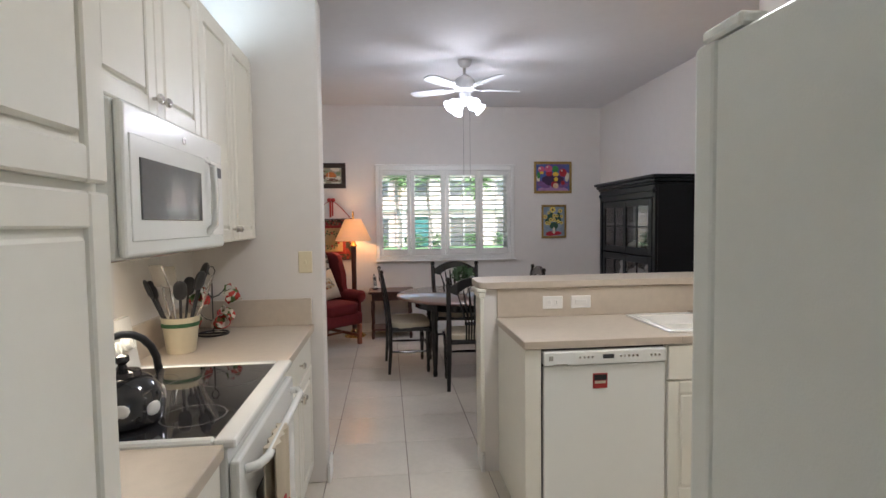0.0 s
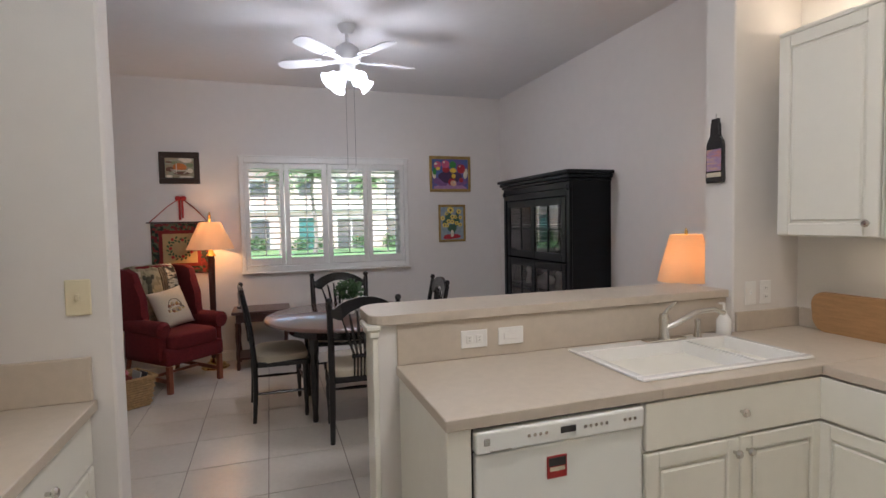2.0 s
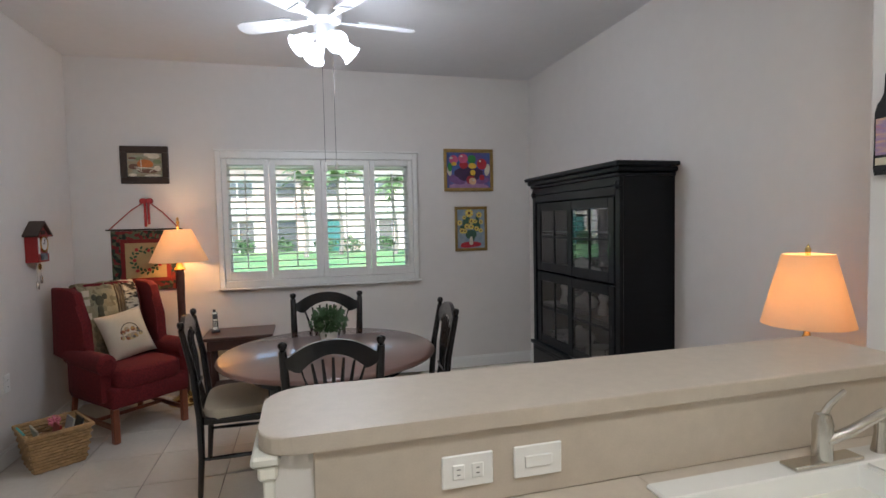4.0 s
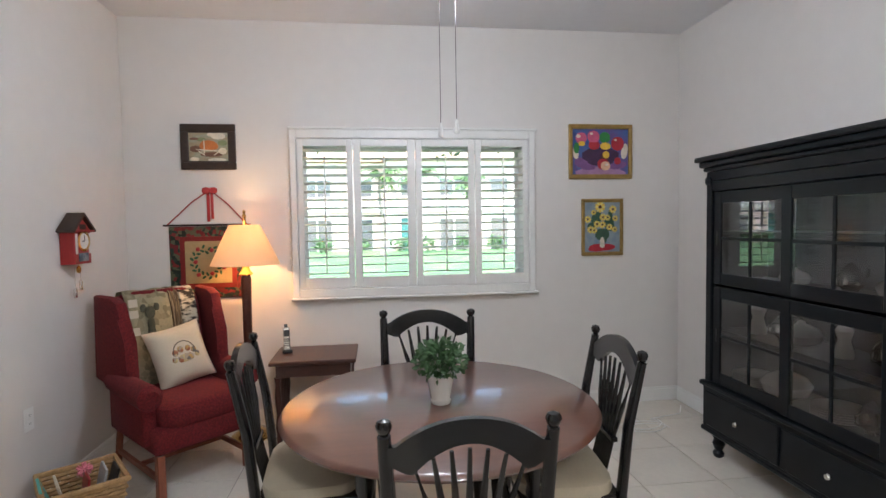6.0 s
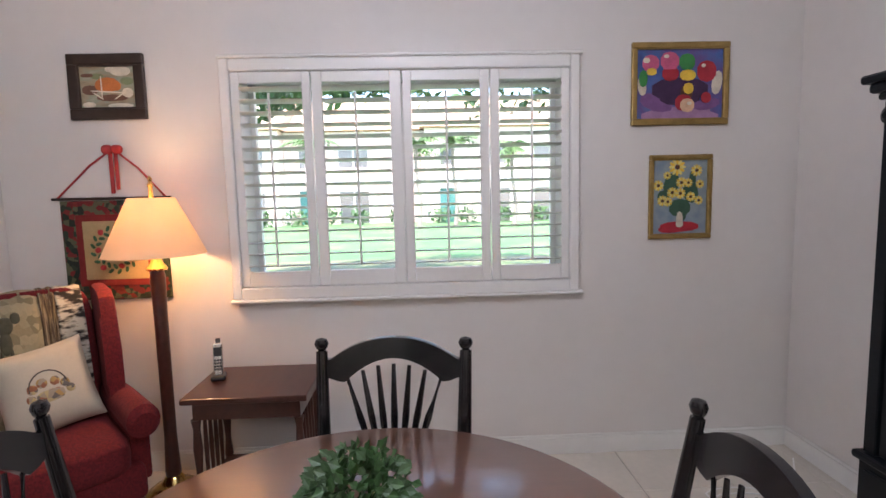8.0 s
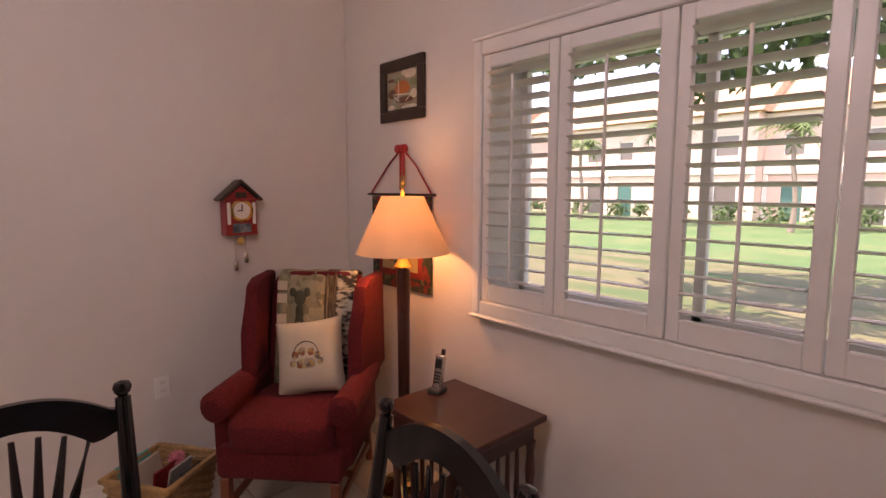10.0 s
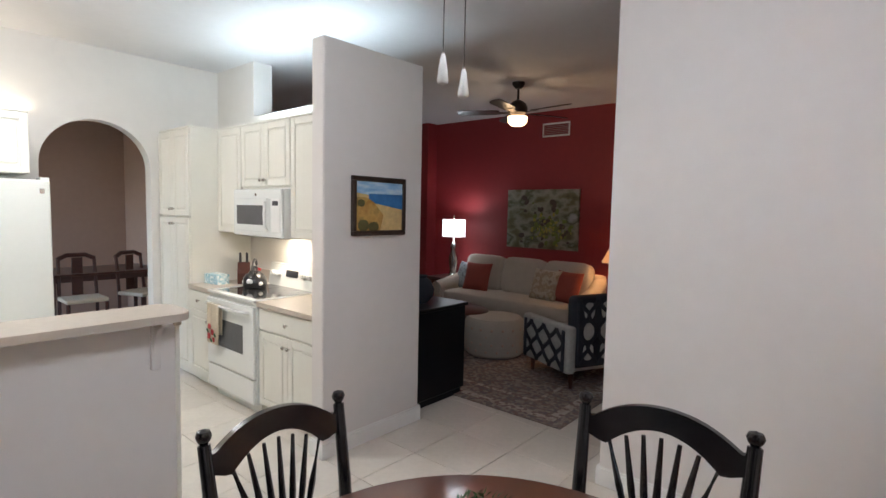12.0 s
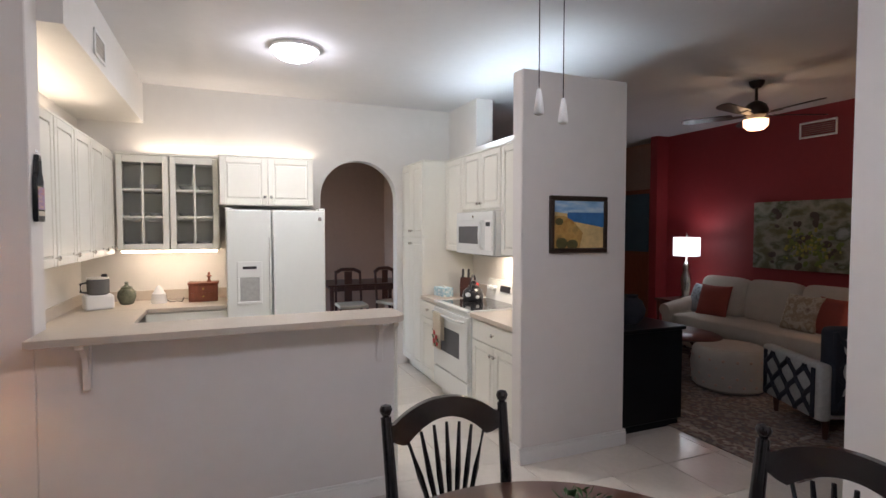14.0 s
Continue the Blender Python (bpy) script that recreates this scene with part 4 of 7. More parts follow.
# wall switches and outlets
def plate(m, label, mat=M_IVORYPL, w=0.075, h=0.12, kind="switch"):
    p = thing("light_switch" if kind == "switch" else "wall_outlet", m, label, "switch" if kind == "switch" else "outlet")
    Kit().box(-w / 2, w / 2, -0.006, 0, -h / 2, h / 2, 0.003).done("plate", mat, p)
    k = Kit()
    if kind == "switch":
        k.box(-0.006, 0.006, -0.016, -0.005, -0.008, 0.012, 0.002)
        k.done("toggle", mat, p)
    elif kind == "flat":
        k.box(-0.034, 0.034, -0.010, -0.005, -0.014, 0.014, 0.002).done("rocker", mat, p)
    else:
        for s in (-1, 1):
            if w > h:
                k.box(s * 0.022 - 0.014, s * 0.022 + 0.014, -0.009, -0.005, -0.017, 0.017, 0.003)
            else:
                k.box(-0.017, 0.017, -0.009, -0.005, s * 0.022 - 0.014, s * 0.022 + 0.014, 0.003)
        k.done("socket", mat, p)
        k = Kit()
        for s in (-1, 1):
            for d in (-0.006, 0.006):
                if w > h:
                    k.box(s * 0.022 - 0.004, s * 0.022 + 0.004, -0.0095, -0.0085, d - 0.001, d + 0.001)
                else:
                    k.box(d - 0.001, d + 0.001, -0.0095, -0.0085, s * 0.022 - 0.004, s * 0.022 + 0.004)
        k.done("slot", M_BLKPL, p)
    return p


plate(pose(0.42, 3.2195, 1.26), "ivory toggle light switch plate on the wall")
plate(pose(1.83, 3.213, 0.995), "white duplex wall outlet", M_WHITEPL, 0.12, 0.075, "outlet")
plate(pose(2.00, 3.213, 0.995), "white rocker light switch plate", M_WHITEPL, 0.12, 0.075, "flat")
plate(pose(3.42, 3.1775, 1.10), "white duplex wall outlet", M_WHITEPL, 0.075, 0.12, "outlet")
plate(pose(3.32, 3.1775, 1.10), "white rocker light switch plate", M_WHITEPL, 0.075, 0.12)
plate(pose(LX + 0.0005, 6.175, 0.535, 0, 0, 90), "white wall outlet near the baseboard", M_WHITEPL, 0.075, 0.12, "outlet")

# sink run under the bar
panel = thing("dishwasher_surround", pose(0, 0, 0), "cream cabinet end panel beside the dishwasher", "panel")
k = Kit().box(1.505, 1.578, 2.63, 3.22, 0, 0.873, 0.003).box(1.50, 1.5785, 2.618, 2.632, 0, 0.873, 0.003)
k.done("panel", M_CAB, panel)
dw = thing("dishwasher", pose(1.58, 2.62, 0), "white dishwasher with a small red magnet", "dishwasher")
Kit().box(0.003, 0.612, 0.02, 0.58, 0.02, 0.868).done("body", M_BLKPL, dw)
d = Kit().box(0.008, 0.607, -0.012, 0.019, 0.10, 0.79, 0.006, seg=2).done("door", M_APPL, dw)
Kit().box(0.006, 0.609, -0.022, 0.019, 0.795, 0.862, 0.008, seg=2).done("control_panel", M_APPL, dw)
Kit().box(0.29, 0.345, -0.025, -0.0215, 0.822, 0.842, 0.001).done("display", M_BLKPL, dw)
k = Kit().box(0.05, 0.12, -0.0245, -0.0215, 0.799, 0.803)
for x in (0.18, 0.20, 0.22, 0.24, 0.38, 0.40, 0.42, 0.44, 0.46, 0.53, 0.55, 0.57):
    k.lathe([(0.006, 0), (0.006, 0.002), (0, 0.002)], 8, Matrix.Translation((x, -0.0215, 0.831)) @ Matrix.Rotation(radians(90), 4, "X"), cap=False)
k.done("button", M_CHROME, dw)
Kit().box(0.03, 0.05, -0.0245, -0.0215, 0.82, 0.842, 0.001).done("badge", M_CHROME, dw)
mg = thing("fridge_magnet", pose(1.58 + 0.28, 2.607, 0.715), "small red picture magnet on dishwasher door", "magnet")
Kit().box(-0.036, 0.036, -0.005, 0, -0.036, 0.036, 0.002).done("tile", M_REDP, mg)
Kit().box(-0.03, 0.03, -0.0065, -0.0045, 0.004, 0.03).done("print", M_BLKPL, mg)
Kit().box(-0.026, 0.026, -0.0065, -0.0045, -0.012, 0.0).done("lettering", M_PILLOW, mg)

fr = [(0.005, 0.835, 0.70, 0.865, (0.42, 0.785), "drawer")] + pair(0.84, 0.11, 0.69, 0.64)
cabinet("sink_cabinet", pose(2.20, 2.63, 0), 0.847, 0.57, 0, 0.872, fr, "cream sink base cabinet with two doors", True, "base cabinets")
cabinet("base_cabinet", facing_west(3.045, 2.63), 0.9, 0.595, 0, 0.872, pair(0.9, 0.11, 0.69, 0.64) + [(0.005, 0.895, 0.70, 0.865, (0.45, 0.785), "drawer")], "cream base cabinet on the side wall", True, "base cabinets")
cabinet("base_cabinet", facing_north(3.04, 1.13), 0.7, 0.6, 0, 0.872, pair(0.7, 0.11, 0.69, 0.64) + [(0.005, 0.695, 0.70, 0.865, (0.35, 0.785), "drawer")], "cream base cabinet beside the fridge", True, "base cabinets")
SX0, SX1, SY0, SY1 = 2.25, 3.09, 2.68, 3.16
countertop("countertop", [(1.495, SX0 + 0.02, 2.605, 3.222), (SX0 + 0.02, SX1 - 0.02, 2.605, SY0 + 0.02), (SX0 + 0.02, SX1 - 0.02, SY1 - 0.02, 3.222), (SX1 - 0.02, 3.645, 2.605, 3.178)], "beige laminate sink countertop", [(1.50, 3.205, 3.214, 3.2235, 1.082), (3.22, 3.645, 3.16, 3.178, 1.01)])
countertop("countertop", [(3.02, 3.645, 1.16, 2.603), (2.335, 3.645, 0.505, 1.158)], "beige laminate corner countertop", [(3.627, 3.645, 0.53, 3.15, 1.01), (2.34, 3.62, 0.505, 0.523, 1.01)])
sk = thing("kitchen_sink", pose(0, 0, 0), "white enamel double-bowl kitchen sink", "sink")
k = Kit()
rim, dep = 0.035, 0.17
mid = 2.81
for x0, x1 in ((SX0 + rim, mid), (mid + 0.03, SX1 - rim)):
    y0, y1, zb, zt, in_ = SY0 + rim, SY1 - 0.075, 0.93 - dep, 0.922, 0.03
    top = [k.bm.verts.new(v) for v in ((x0, y0, zt), (x1, y0, zt), (x1, y1, zt), (x0, y1, zt))]
    bot = [k.bm.verts.new(v) for v in ((x0 + in_, y0 + in_, zb), (x1 - in_, y0 + in_, zb), (x1 - in_, y1 - in_, zb), (x0 + in_, y1 - in_, zb))]
    for i in range(4):
        k.bm.faces.new((top[i], bot[i], bot[(i + 1) % 4], top[(i + 1) % 4]))
    k.bm.faces.new(bot)
k.box(SX0, SX1, SY0, SY0 + rim, 0.91, 0.924, 0.005).box(SX0, SX1, SY1 - 0.075, SY1, 0.91, 0.924, 0.005)
k.box(SX0, SX0 + rim, SY0 + rim, SY1 - 0.075, 0.91, 0.924, 0.004).box(SX1 - rim, SX1, SY0 + rim, SY1 - 0.075, 0.91, 0.924, 0.004).box(mid, mid + 0.03, SY0 + rim, SY1 - 0.075, 0.90, 0.92, 0.004)
k.done("basin", M_PORC, sk, True, angle=25)
fc = thing("sink_faucet", pose(2.73, 3.115, 0.924), "chrome single-lever kitchen faucet", "faucet")
Kit().box(-0.11, 0.11, -0.025, 0.025, 0, 0.012, 0.005, seg=2).done("base", M_CHROME, fc)
Kit().lathe([(0.024, 0.01), (0.022, 0.06), (0.024, 0.1), (0.018, 0.125), (0, 0.13)], 16, cap=False).done("body", M_CHROME, fc, True)
Kit().tube([(0, -0.01, 0.06), (0.05, -0.03, 0.085), (0.13, -0.05, 0.13), (0.22, -0.07, 0.14), (0.27, -0.08, 0.12)], [0.014, 0.013, 0.012, 0.012, 0.011], 10).done("spout", M_CHROME, fc, True)
Kit().tube([(0, 0, 0.12), (0.02, 0, 0.145), (0.07, 0.0, 0.175)], [0.01, 0.008, 0.006], 8).done("lever", M_CHROME, fc, True)
sp = thing("sink_sprayer", pose(2.93, 3.12, 0.924), "chrome side sprayer beside the faucet", "sprayer")
Kit().lathe([(0.02, 0), (0.016, 0.02), (0.012, 0.05), (0.015, 0.08), (0, 0.09)], 12, cap=False).done("head", M_CHROME, sp, True)
so = thing("soap_bottle", pose(3.09, 3.12, 0.912), "clear soap dispenser bottle with white pump", "soap bottle")
Kit().lathe([(0.03, 0), (0.034, 0.01), (0.034, 0.08), (0.014, 0.11), (0.012, 0.13)], 16).done("bottle", M_PORC, so, True)
Kit().rod((0, 0, 0.13), (0, 0, 0.16), 0.006).tube([(0, 0, 0.16), (-0.03, 0, 0.162)], 0.006, 8).done("pump", M_WHITEPL, so, True)
cb = thing("cutting_board", pose(3.605, 2.86, 0.912, 0, -8, 0), "round-ended wooden cutting board leaning on wall", "cutting board")
out = arc(-0.13, 0.14, 0.06, 90, 180, 5) + arc(-0.13, 0.06, 0.06, 180, 270, 5) + arc(0.13, 0.06, 0.06, 270, 360, 5) + arc(0.13, 0.14, 0.06, 0, 90, 5)
Kit().prism(out, -0.012, 0.012, Matrix(((0, 0, 1, 0), (1, 0, 0, 0), (0, 1, 0, 0), (0, 0, 0, 1))), 0.004).done("board", material("maple_wood", (0.42, 0.24, 0.11), 0.5, vary=0.2, scale=8, stretch=(1, 1, 8)), cb)

# east and south wall cabinets
for y1, w in ((3.03, 0.44), (2.58, 0.44), (2.13, 0.44), (1.68, 0.44), (1.23, 0.36)):
    cabinet("wall_cabinet", facing_west(3.325, y1), w, 0.32, 1.39, 2.31, [(0.005, w - 0.005, 1.395, 2.305, (w - 0.04, 1.45), "door")], "cream wall cabinet with a raised-panel door", group="wall cabinets", top=0.02)
M_FROST = glass_material("seeded_cabinet_glass", 0.15, (0.96, 0.97, 0.95))


def glass_cabinet(x1, w):
    c = thing("glass_cabinet", facing_north(x1, 0.825), "cream wall cabinet with six-pane glass door holding dishes", "cabinet", "glass cabinets")
    k = Kit().box(0, 0.018, 0, 0.31, 1.42, 2.31).box(w - 0.018, w, 0, 0.31, 1.42, 2.31).box(0.018, w - 0.018, 0, 0.31, 1.42, 1.44).box(0.018, w - 0.018, 0, 0.31, 2.25, 2.31).box(0.018, w - 0.018, 0.295, 0.31, 1.44, 2.25)
    k.box(0.018, w - 0.018, 0.02, 0.29, 1.70, 1.715).box(0.018, w - 0.018, 0.02, 0.29, 1.97, 1.985).box(-0.004, w + 0.004, -0.012, 0.31, 2.31, 2.33, 0.004)
    k.done("body", M_CAB, c)
    k = Kit()
    s = 0.055
    k.box(0.004, s, -0.021, -0.001, 1.425, 2.3, 0.004).box(w - s, w - 0.004, -0.021, -0.001, 1.425, 2.3, 0.004).box(s, w - s, -0.021, -0.001, 1.425, 1.48, 0.004).box(s, w - s, -0.021, -0.001, 2.24, 2.3, 0.004)
    k.box(w / 2 - 0.01, w / 2 + 0.01, -0.019, -0.003, 1.48, 2.24, 0.003)
    for z in (1.733, 1.987):
        k.box(s, w - s, -0.0185, -0.0035, z - 0.01, z + 0.01, 0.003)
    dd = k.done("door", M_CAB, c)
    Kit().pane(s, w - s, -0.009, 1.48, 2.24).done("pane", M_FROST, dd)
    return c


glass_cabinet(3.295, 0.435)
glass_cabinet(2.855, 0.43)
dish = [(0.03, 0), (0.035, 0.004), (0.06, 0.03), (0.075, 0.06), (0.07, 0.06), (0.03, 0.012), (0, 0.01)]
bowl = thing("dish", pose(3.19, 0.66, 1.44), "white glazed bowl on a cabinet shelf", "bowl", "dishes in the cabinets")
Kit().lathe(dish, 16, cap=False).done("bowl", M_PORC, bowl, True)
for x, z in ((2.9, 1.44), (3.05, 1.715), (2.88, 1.715), (2.65, 1.44), (2.48, 1.44), (2.62, 1.715), (2.45, 1.985), (2.95, 1.985), (2.62, 1.985)):
    copy_thing(bowl, pose(x + 0.095, 0.66, z))
cabinet("wall_cabinet", facing_north(2.42, 1.05), 0.87, 0.545, 1.85, 2.31, pair(0.87, 1.855, 2.305, 1.93), "cream wall cabinet above the fridge", group="wall cabinets", top=0.02)
us = thing("undercabinet_light", pose(0, 0, 0), "slim lit strip light under the glass cabinets", "light")
Kit().box(2.45, 3.27, 0.70, 0.76, 1.395, 1.418, 0.004).done("lens", M_STRIP, us)

# fridge
fg = thing("refrigerator", facing_north(2.368, 1.265), "white side-by-side refrigerator with water dispenser", "refrigerator")
Kit().box(0.0, 0.9, 0.075, 0.755, 0.02, 1.79, 0.006).done("body", M_FRIDGE, fg)
for x in (0.0, 0.84):
    Kit().box(x, x + 0.06, 0.03, 0.14, 1.795, 1.82, 0.006).done("hinge", M_APPL, fg)
d1 = Kit().box(0.003, 0.395, 0.0, 0.07, 0.06, 1.80, 0.014, seg=3).done("freezer_door", M_FRIDGE, fg)
d2 = Kit().box(0.403, 0.897, 0.0, 0.07, 0.06, 1.80, 0.014, seg=3).done("fridge_door", M_FRIDGE, fg)
Kit().box(0.40 - 0.028, 0.40 - 0.010, -0.035, -0.001, 0.5, 1.55, 0.006, seg=2).done("handle", M_APPL, d1)
Kit().box(0.40 + 0.010, 0.40 + 0.028, -0.035, -0.001, 0.5, 1.55, 0.006, seg=2).done("handle", M_APPL, d2)
k = Kit().box(0.09, 0.31, -0.008, 0.0, 1.17, 1.32, 0.004).box(0.09, 0.115, -0.008, 0.0, 0.95, 1.17, 0.004).box(0.285, 0.31, -0.008, 0.0, 0.95, 1.17, 0.004).box(0.09, 0.31, -0.012, 0.0, 0.92, 0.95, 0.004)
k.done("dispenser", M_APPL, d1)
Kit().box(0.14, 0.26, -0.0105, -0.0075, 1.25, 1.275).done("display", M_BLKPL, d1)
Kit().box(0.115, 0.285, -0.004, 0.0, 0.95, 1.17).done("recess", M_GREYW, d1)
Kit().box(0.83, 0.86, -0.004, 0.0, 1.70, 1.735, 0.001).done("badge", M_CHROME, d2)

# things on the south counter
bl = thing("food_processor", pose(3.42, 0.98, 0.912, 0, 0, 200), "white food processor with smoked bowl", "food processor")
Kit().box(-0.11, 0.11, -0.09, 0.09, 0, 0.13, 0.02, seg=3).done("base", M_WHITEPL, bl)
Kit().lathe([(0.075, 0.13), (0.085, 0.14), (0.09, 0.25), (0.085, 0.27), (0.03, 0.28)], 20).done("bowl", M_DARKGL, bl, True)
Kit().box(0.03, 0.07, -0.02, 0.04, 0.27, 0.31, 0.006).done("chute", M_BLKPL, bl)
Kit().tube([(-0.08, 0, 0.24), (-0.13, 0, 0.23), (-0.13, 0, 0.16), (-0.08, 0, 0.15)], 0.01, 8).done("handle", M_BLKPL, bl, True)
Kit().lathe([(0.0865, 0.268), (0.088, 0.28), (0.05, 0.286), (0, 0.287)], 20, cap=False).done("lid", M_WHITEPL, bl, True)
gj = thing("ginger_jar", pose(3.24, 0.74, 0.912), "dark green glazed lidded jar with knob", "jar")
Kit().lathe([(0.045, 0), (0.06, 0.01), (0.08, 0.07), (0.075, 0.12), (0.045, 0.15), (0.05, 0.16), (0.02, 0.175), (0.012, 0.19), (0.018, 0.205), (0, 0.215)], 20, cap=False).done("body", material("mossy_glaze", (0.12, 0.13, 0.09), 0.2, vary=0.5, scale=20), gj, True)
ju = thing("juicer", pose(2.97, 0.76, 0.912), "small white electric juicer with a cord", "juicer")
Kit().lathe([(0.07, 0), (0.072, 0.02), (0.06, 0.07), (0.062, 0.09), (0.05, 0.1), (0.03, 0.14), (0.01, 0.165), (0, 0.168)], 18, cap=False).done("body", M_WHITEPL, ju, True)
Kit().tube([(-0.06, 0, 0.03), (-0.1, 0.02, 0.008), (-0.16, -0.03, 0.006), (-0.2, 0.02, 0.006), (-0.22, 0.06, 0.05)], 0.004, 6).done("cord", M_BLKPL, ju, True)
wb = thing("wooden_chest", pose(2.58, 0.74, 0.912), "small reddish wooden chest with two drawers", "chest")
Kit().box(-0.13, 0.13, -0.09, 0.09, 0, 0.17, 0.005).box(-0.14, 0.14, -0.1, 0.1, 0.17, 0.185, 0.005).done("body", M_WOODRED, wb)
for z in (0.02, 0.095):
    q = Kit().box(-0.115, 0.115, 0.09, 0.098, z, z + 0.065, 0.003).done("drawer", M_WOODRED, wb)
    Kit().lathe([(0.006, 0), (0.01, 0.01), (0, 0.014)], 10, Matrix.Translation((0, 0.098, z + 0.032)) @ Matrix.Rotation(radians(-90), 4, "X"), cap=False).done("handle", M_BRASS, q, True)
wf = thing("figurine", pose(2.53, 0.74, 1.097), "small wooden ornament on the chest", "ornament")
Kit().lathe([(0.025, 0), (0.012, 0.02), (0.014, 0.05), (0.03, 0.06), (0.012, 0.07), (0.012, 0.09), (0, 0.1)], 12, cap=False).done("body", M_WOODRED, wf, True)
bt = thing("wine_bottle_plaque", pose(3.209, 3.28, 1.66, 0, 0, -90), "black wine bottle shaped wall plaque with a label", "wall decoration")
m = Matrix(((1, 0, 0, 0), (0, 0, 1, 0), (0, 1, 0, 0), (0, 0, 0, 1)))
Kit().prism([(-0.05, 0), (0.05, 0), (0.052, 0.02), (0.052, 0.19), (0.045, 0.215), (0.02, 0.24), (0.017, 0.30), (0.02, 0.305), (0.02, 0.325), (-0.02, 0.325), (-0.02, 0.305), (-0.017, 0.30), (-0.02, 0.24), (-0.045, 0.215), (-0.052, 0.19), (-0.052, 0.02)], -0.022, 0, m, 0.005).done("bottle", M_BLACKGL, bt)
Kit().box(-0.044, 0.044, -0.0245, -0.0215, 0.06, 0.17).done("label", patched("sunset_label", [(0.55, 0.2, 0.12), (0.3, 0.2, 0.35), (0.65, 0.4, 0.2)], 12, 0.6, "noise", (1, 1, 4)), bt)
Kit().box(-0.044, 0.044, -0.0245, -0.0215, 0.03, 0.052).done("strip", M_PILLOW, bt)
Kit().tube([(0, -0.01, 0.325), (0, -0.008, 0.35)], 0.003, 6).done("hook", M_CHROME, bt)

# dome light
dl = thing("dome_light", pose(1.84, 2.1, CEIL), "round white flush ceiling dome light, lit", "ceiling light")
Kit().lathe([(0.0, -0.025), (0.19, -0.025), (0.195, -0.012), (0.19, 0.0), (0, 0)], 32, cap=False).done("rim", M_WHITEPL, dl, True)
Kit().lathe([(0.0, -0.105), (0.07, -0.098), (0.13, -0.075), (0.165, -0.045), (0.175, -0.025)], 32, cap=False).done("globe", M_DOME, dl, True).visible_shadow = False
Kit().lathe([(0.0, -0.118), (0.012, -0.112), (0.01, -0.103), (0, -0.1)], 10, cap=False).done("finial", M_CHROME, dl, True)

# dining set beyond the arch
ft = thing("far_dining_table", pose(0.2, -2.0, 0), "dark wooden dining table beyond the archway", "table")
Kit().box(-0.55, 0.75, -0.45, 0.45, 0.72, 0.75, 0.008).done("top", M_MAHOG, ft)
k = Kit().box(-0.45, 0.65, -0.35, 0.35, 0.64, 0.72)
for sx in (-0.48, 0.68):
    for sy in (-0.38, 0.38):
        k.rod((sx, sy, 0), (sx, sy, 0.72), 0.025, 0.035)
k.done("leg", M_MAHOG, ft)
def plain_chair(m):
    c = thing("far_dining_chair", m, "dark wooden splat-back dining chair beyond the archway", "chair", "chairs beyond the arch")
    Kit().box(-0.22, 0.22, -0.2, 0.22, 0.43, 0.48, 0.015, seg=2).done("seat", M_CREAM, c)
    k = Kit()
    for sx in (-0.2, 0.2):
        k.rod((sx, -0.18, 0), (sx, -0.18, 0.43), 0.018, 0.022).tube([(sx, 0.2, 0), (sx, 0.21, 0.45), (sx * 0.95, 0.26, 0.95)], 0.02, 8)
    k.done("leg", M_MAHOG, c)
    k = Kit().tube([(-0.2, 0.26, 0.93), (-0.1, 0.275, 0.98), (0.1, 0.275, 0.98), (0.2, 0.26, 0.93)], 0.028, 8).box(-0.06, 0.06, 0.235, 0.25, 0.48, 0.95, 0.004)
    k.done("backrest", M_MAHOG, c)
    return c


c0 = plain_chair(pose(0.62, -1.4, 0, 0, 0, 180))
copy_thing(c0, pose(-0.1, -1.5, 0, 0, 0, 205))


# ---------- dining corner ----------
# table
tb = thing("dining_table", pose(1.63, 5.47, 0) @ Matrix.Diagonal((1.07, 1.07, 1.0, 1)), "round cherry table top on black turned legs", "table")
Kit().lathe([(0.0, 0.722), (0.60, 0.722), (0.622, 0.728), (0.628, 0.738), (0.622, 0.748), (0.61, 0.755), (0, 0.755)], 64, cap=False).done("top", M_CHERRY, tb, True)
k = Kit()
for a in range(24):
    q0 = 2 * math.pi * a / 24
    k.box(-0.005, 0.005, -0.06, 0.06, 0.635, 0.722, 0, Matrix.Rotation(q0, 4, "Z") @ Matrix.Translation((0.45, 0, 0)))
k.done("apron", M_BLACK, tb)
LEG = [(0.018, 0), (0.022, 0.03), (0.018, 0.06), (0.026, 0.2), (0.032, 0.4), (0.024, 0.46), (0.03, 0.49), (0.024, 0.52), (0.034, 0.55), (0.034, 0.72)]
for a in (45, 135, 225, 315):
    q = radians(a)
    Kit().lathe(LEG, 14, Matrix.Translation((0.42 * math.cos(q), 0.42 * math.sin(q), 0))).done("leg", M_BLACK, tb, True)


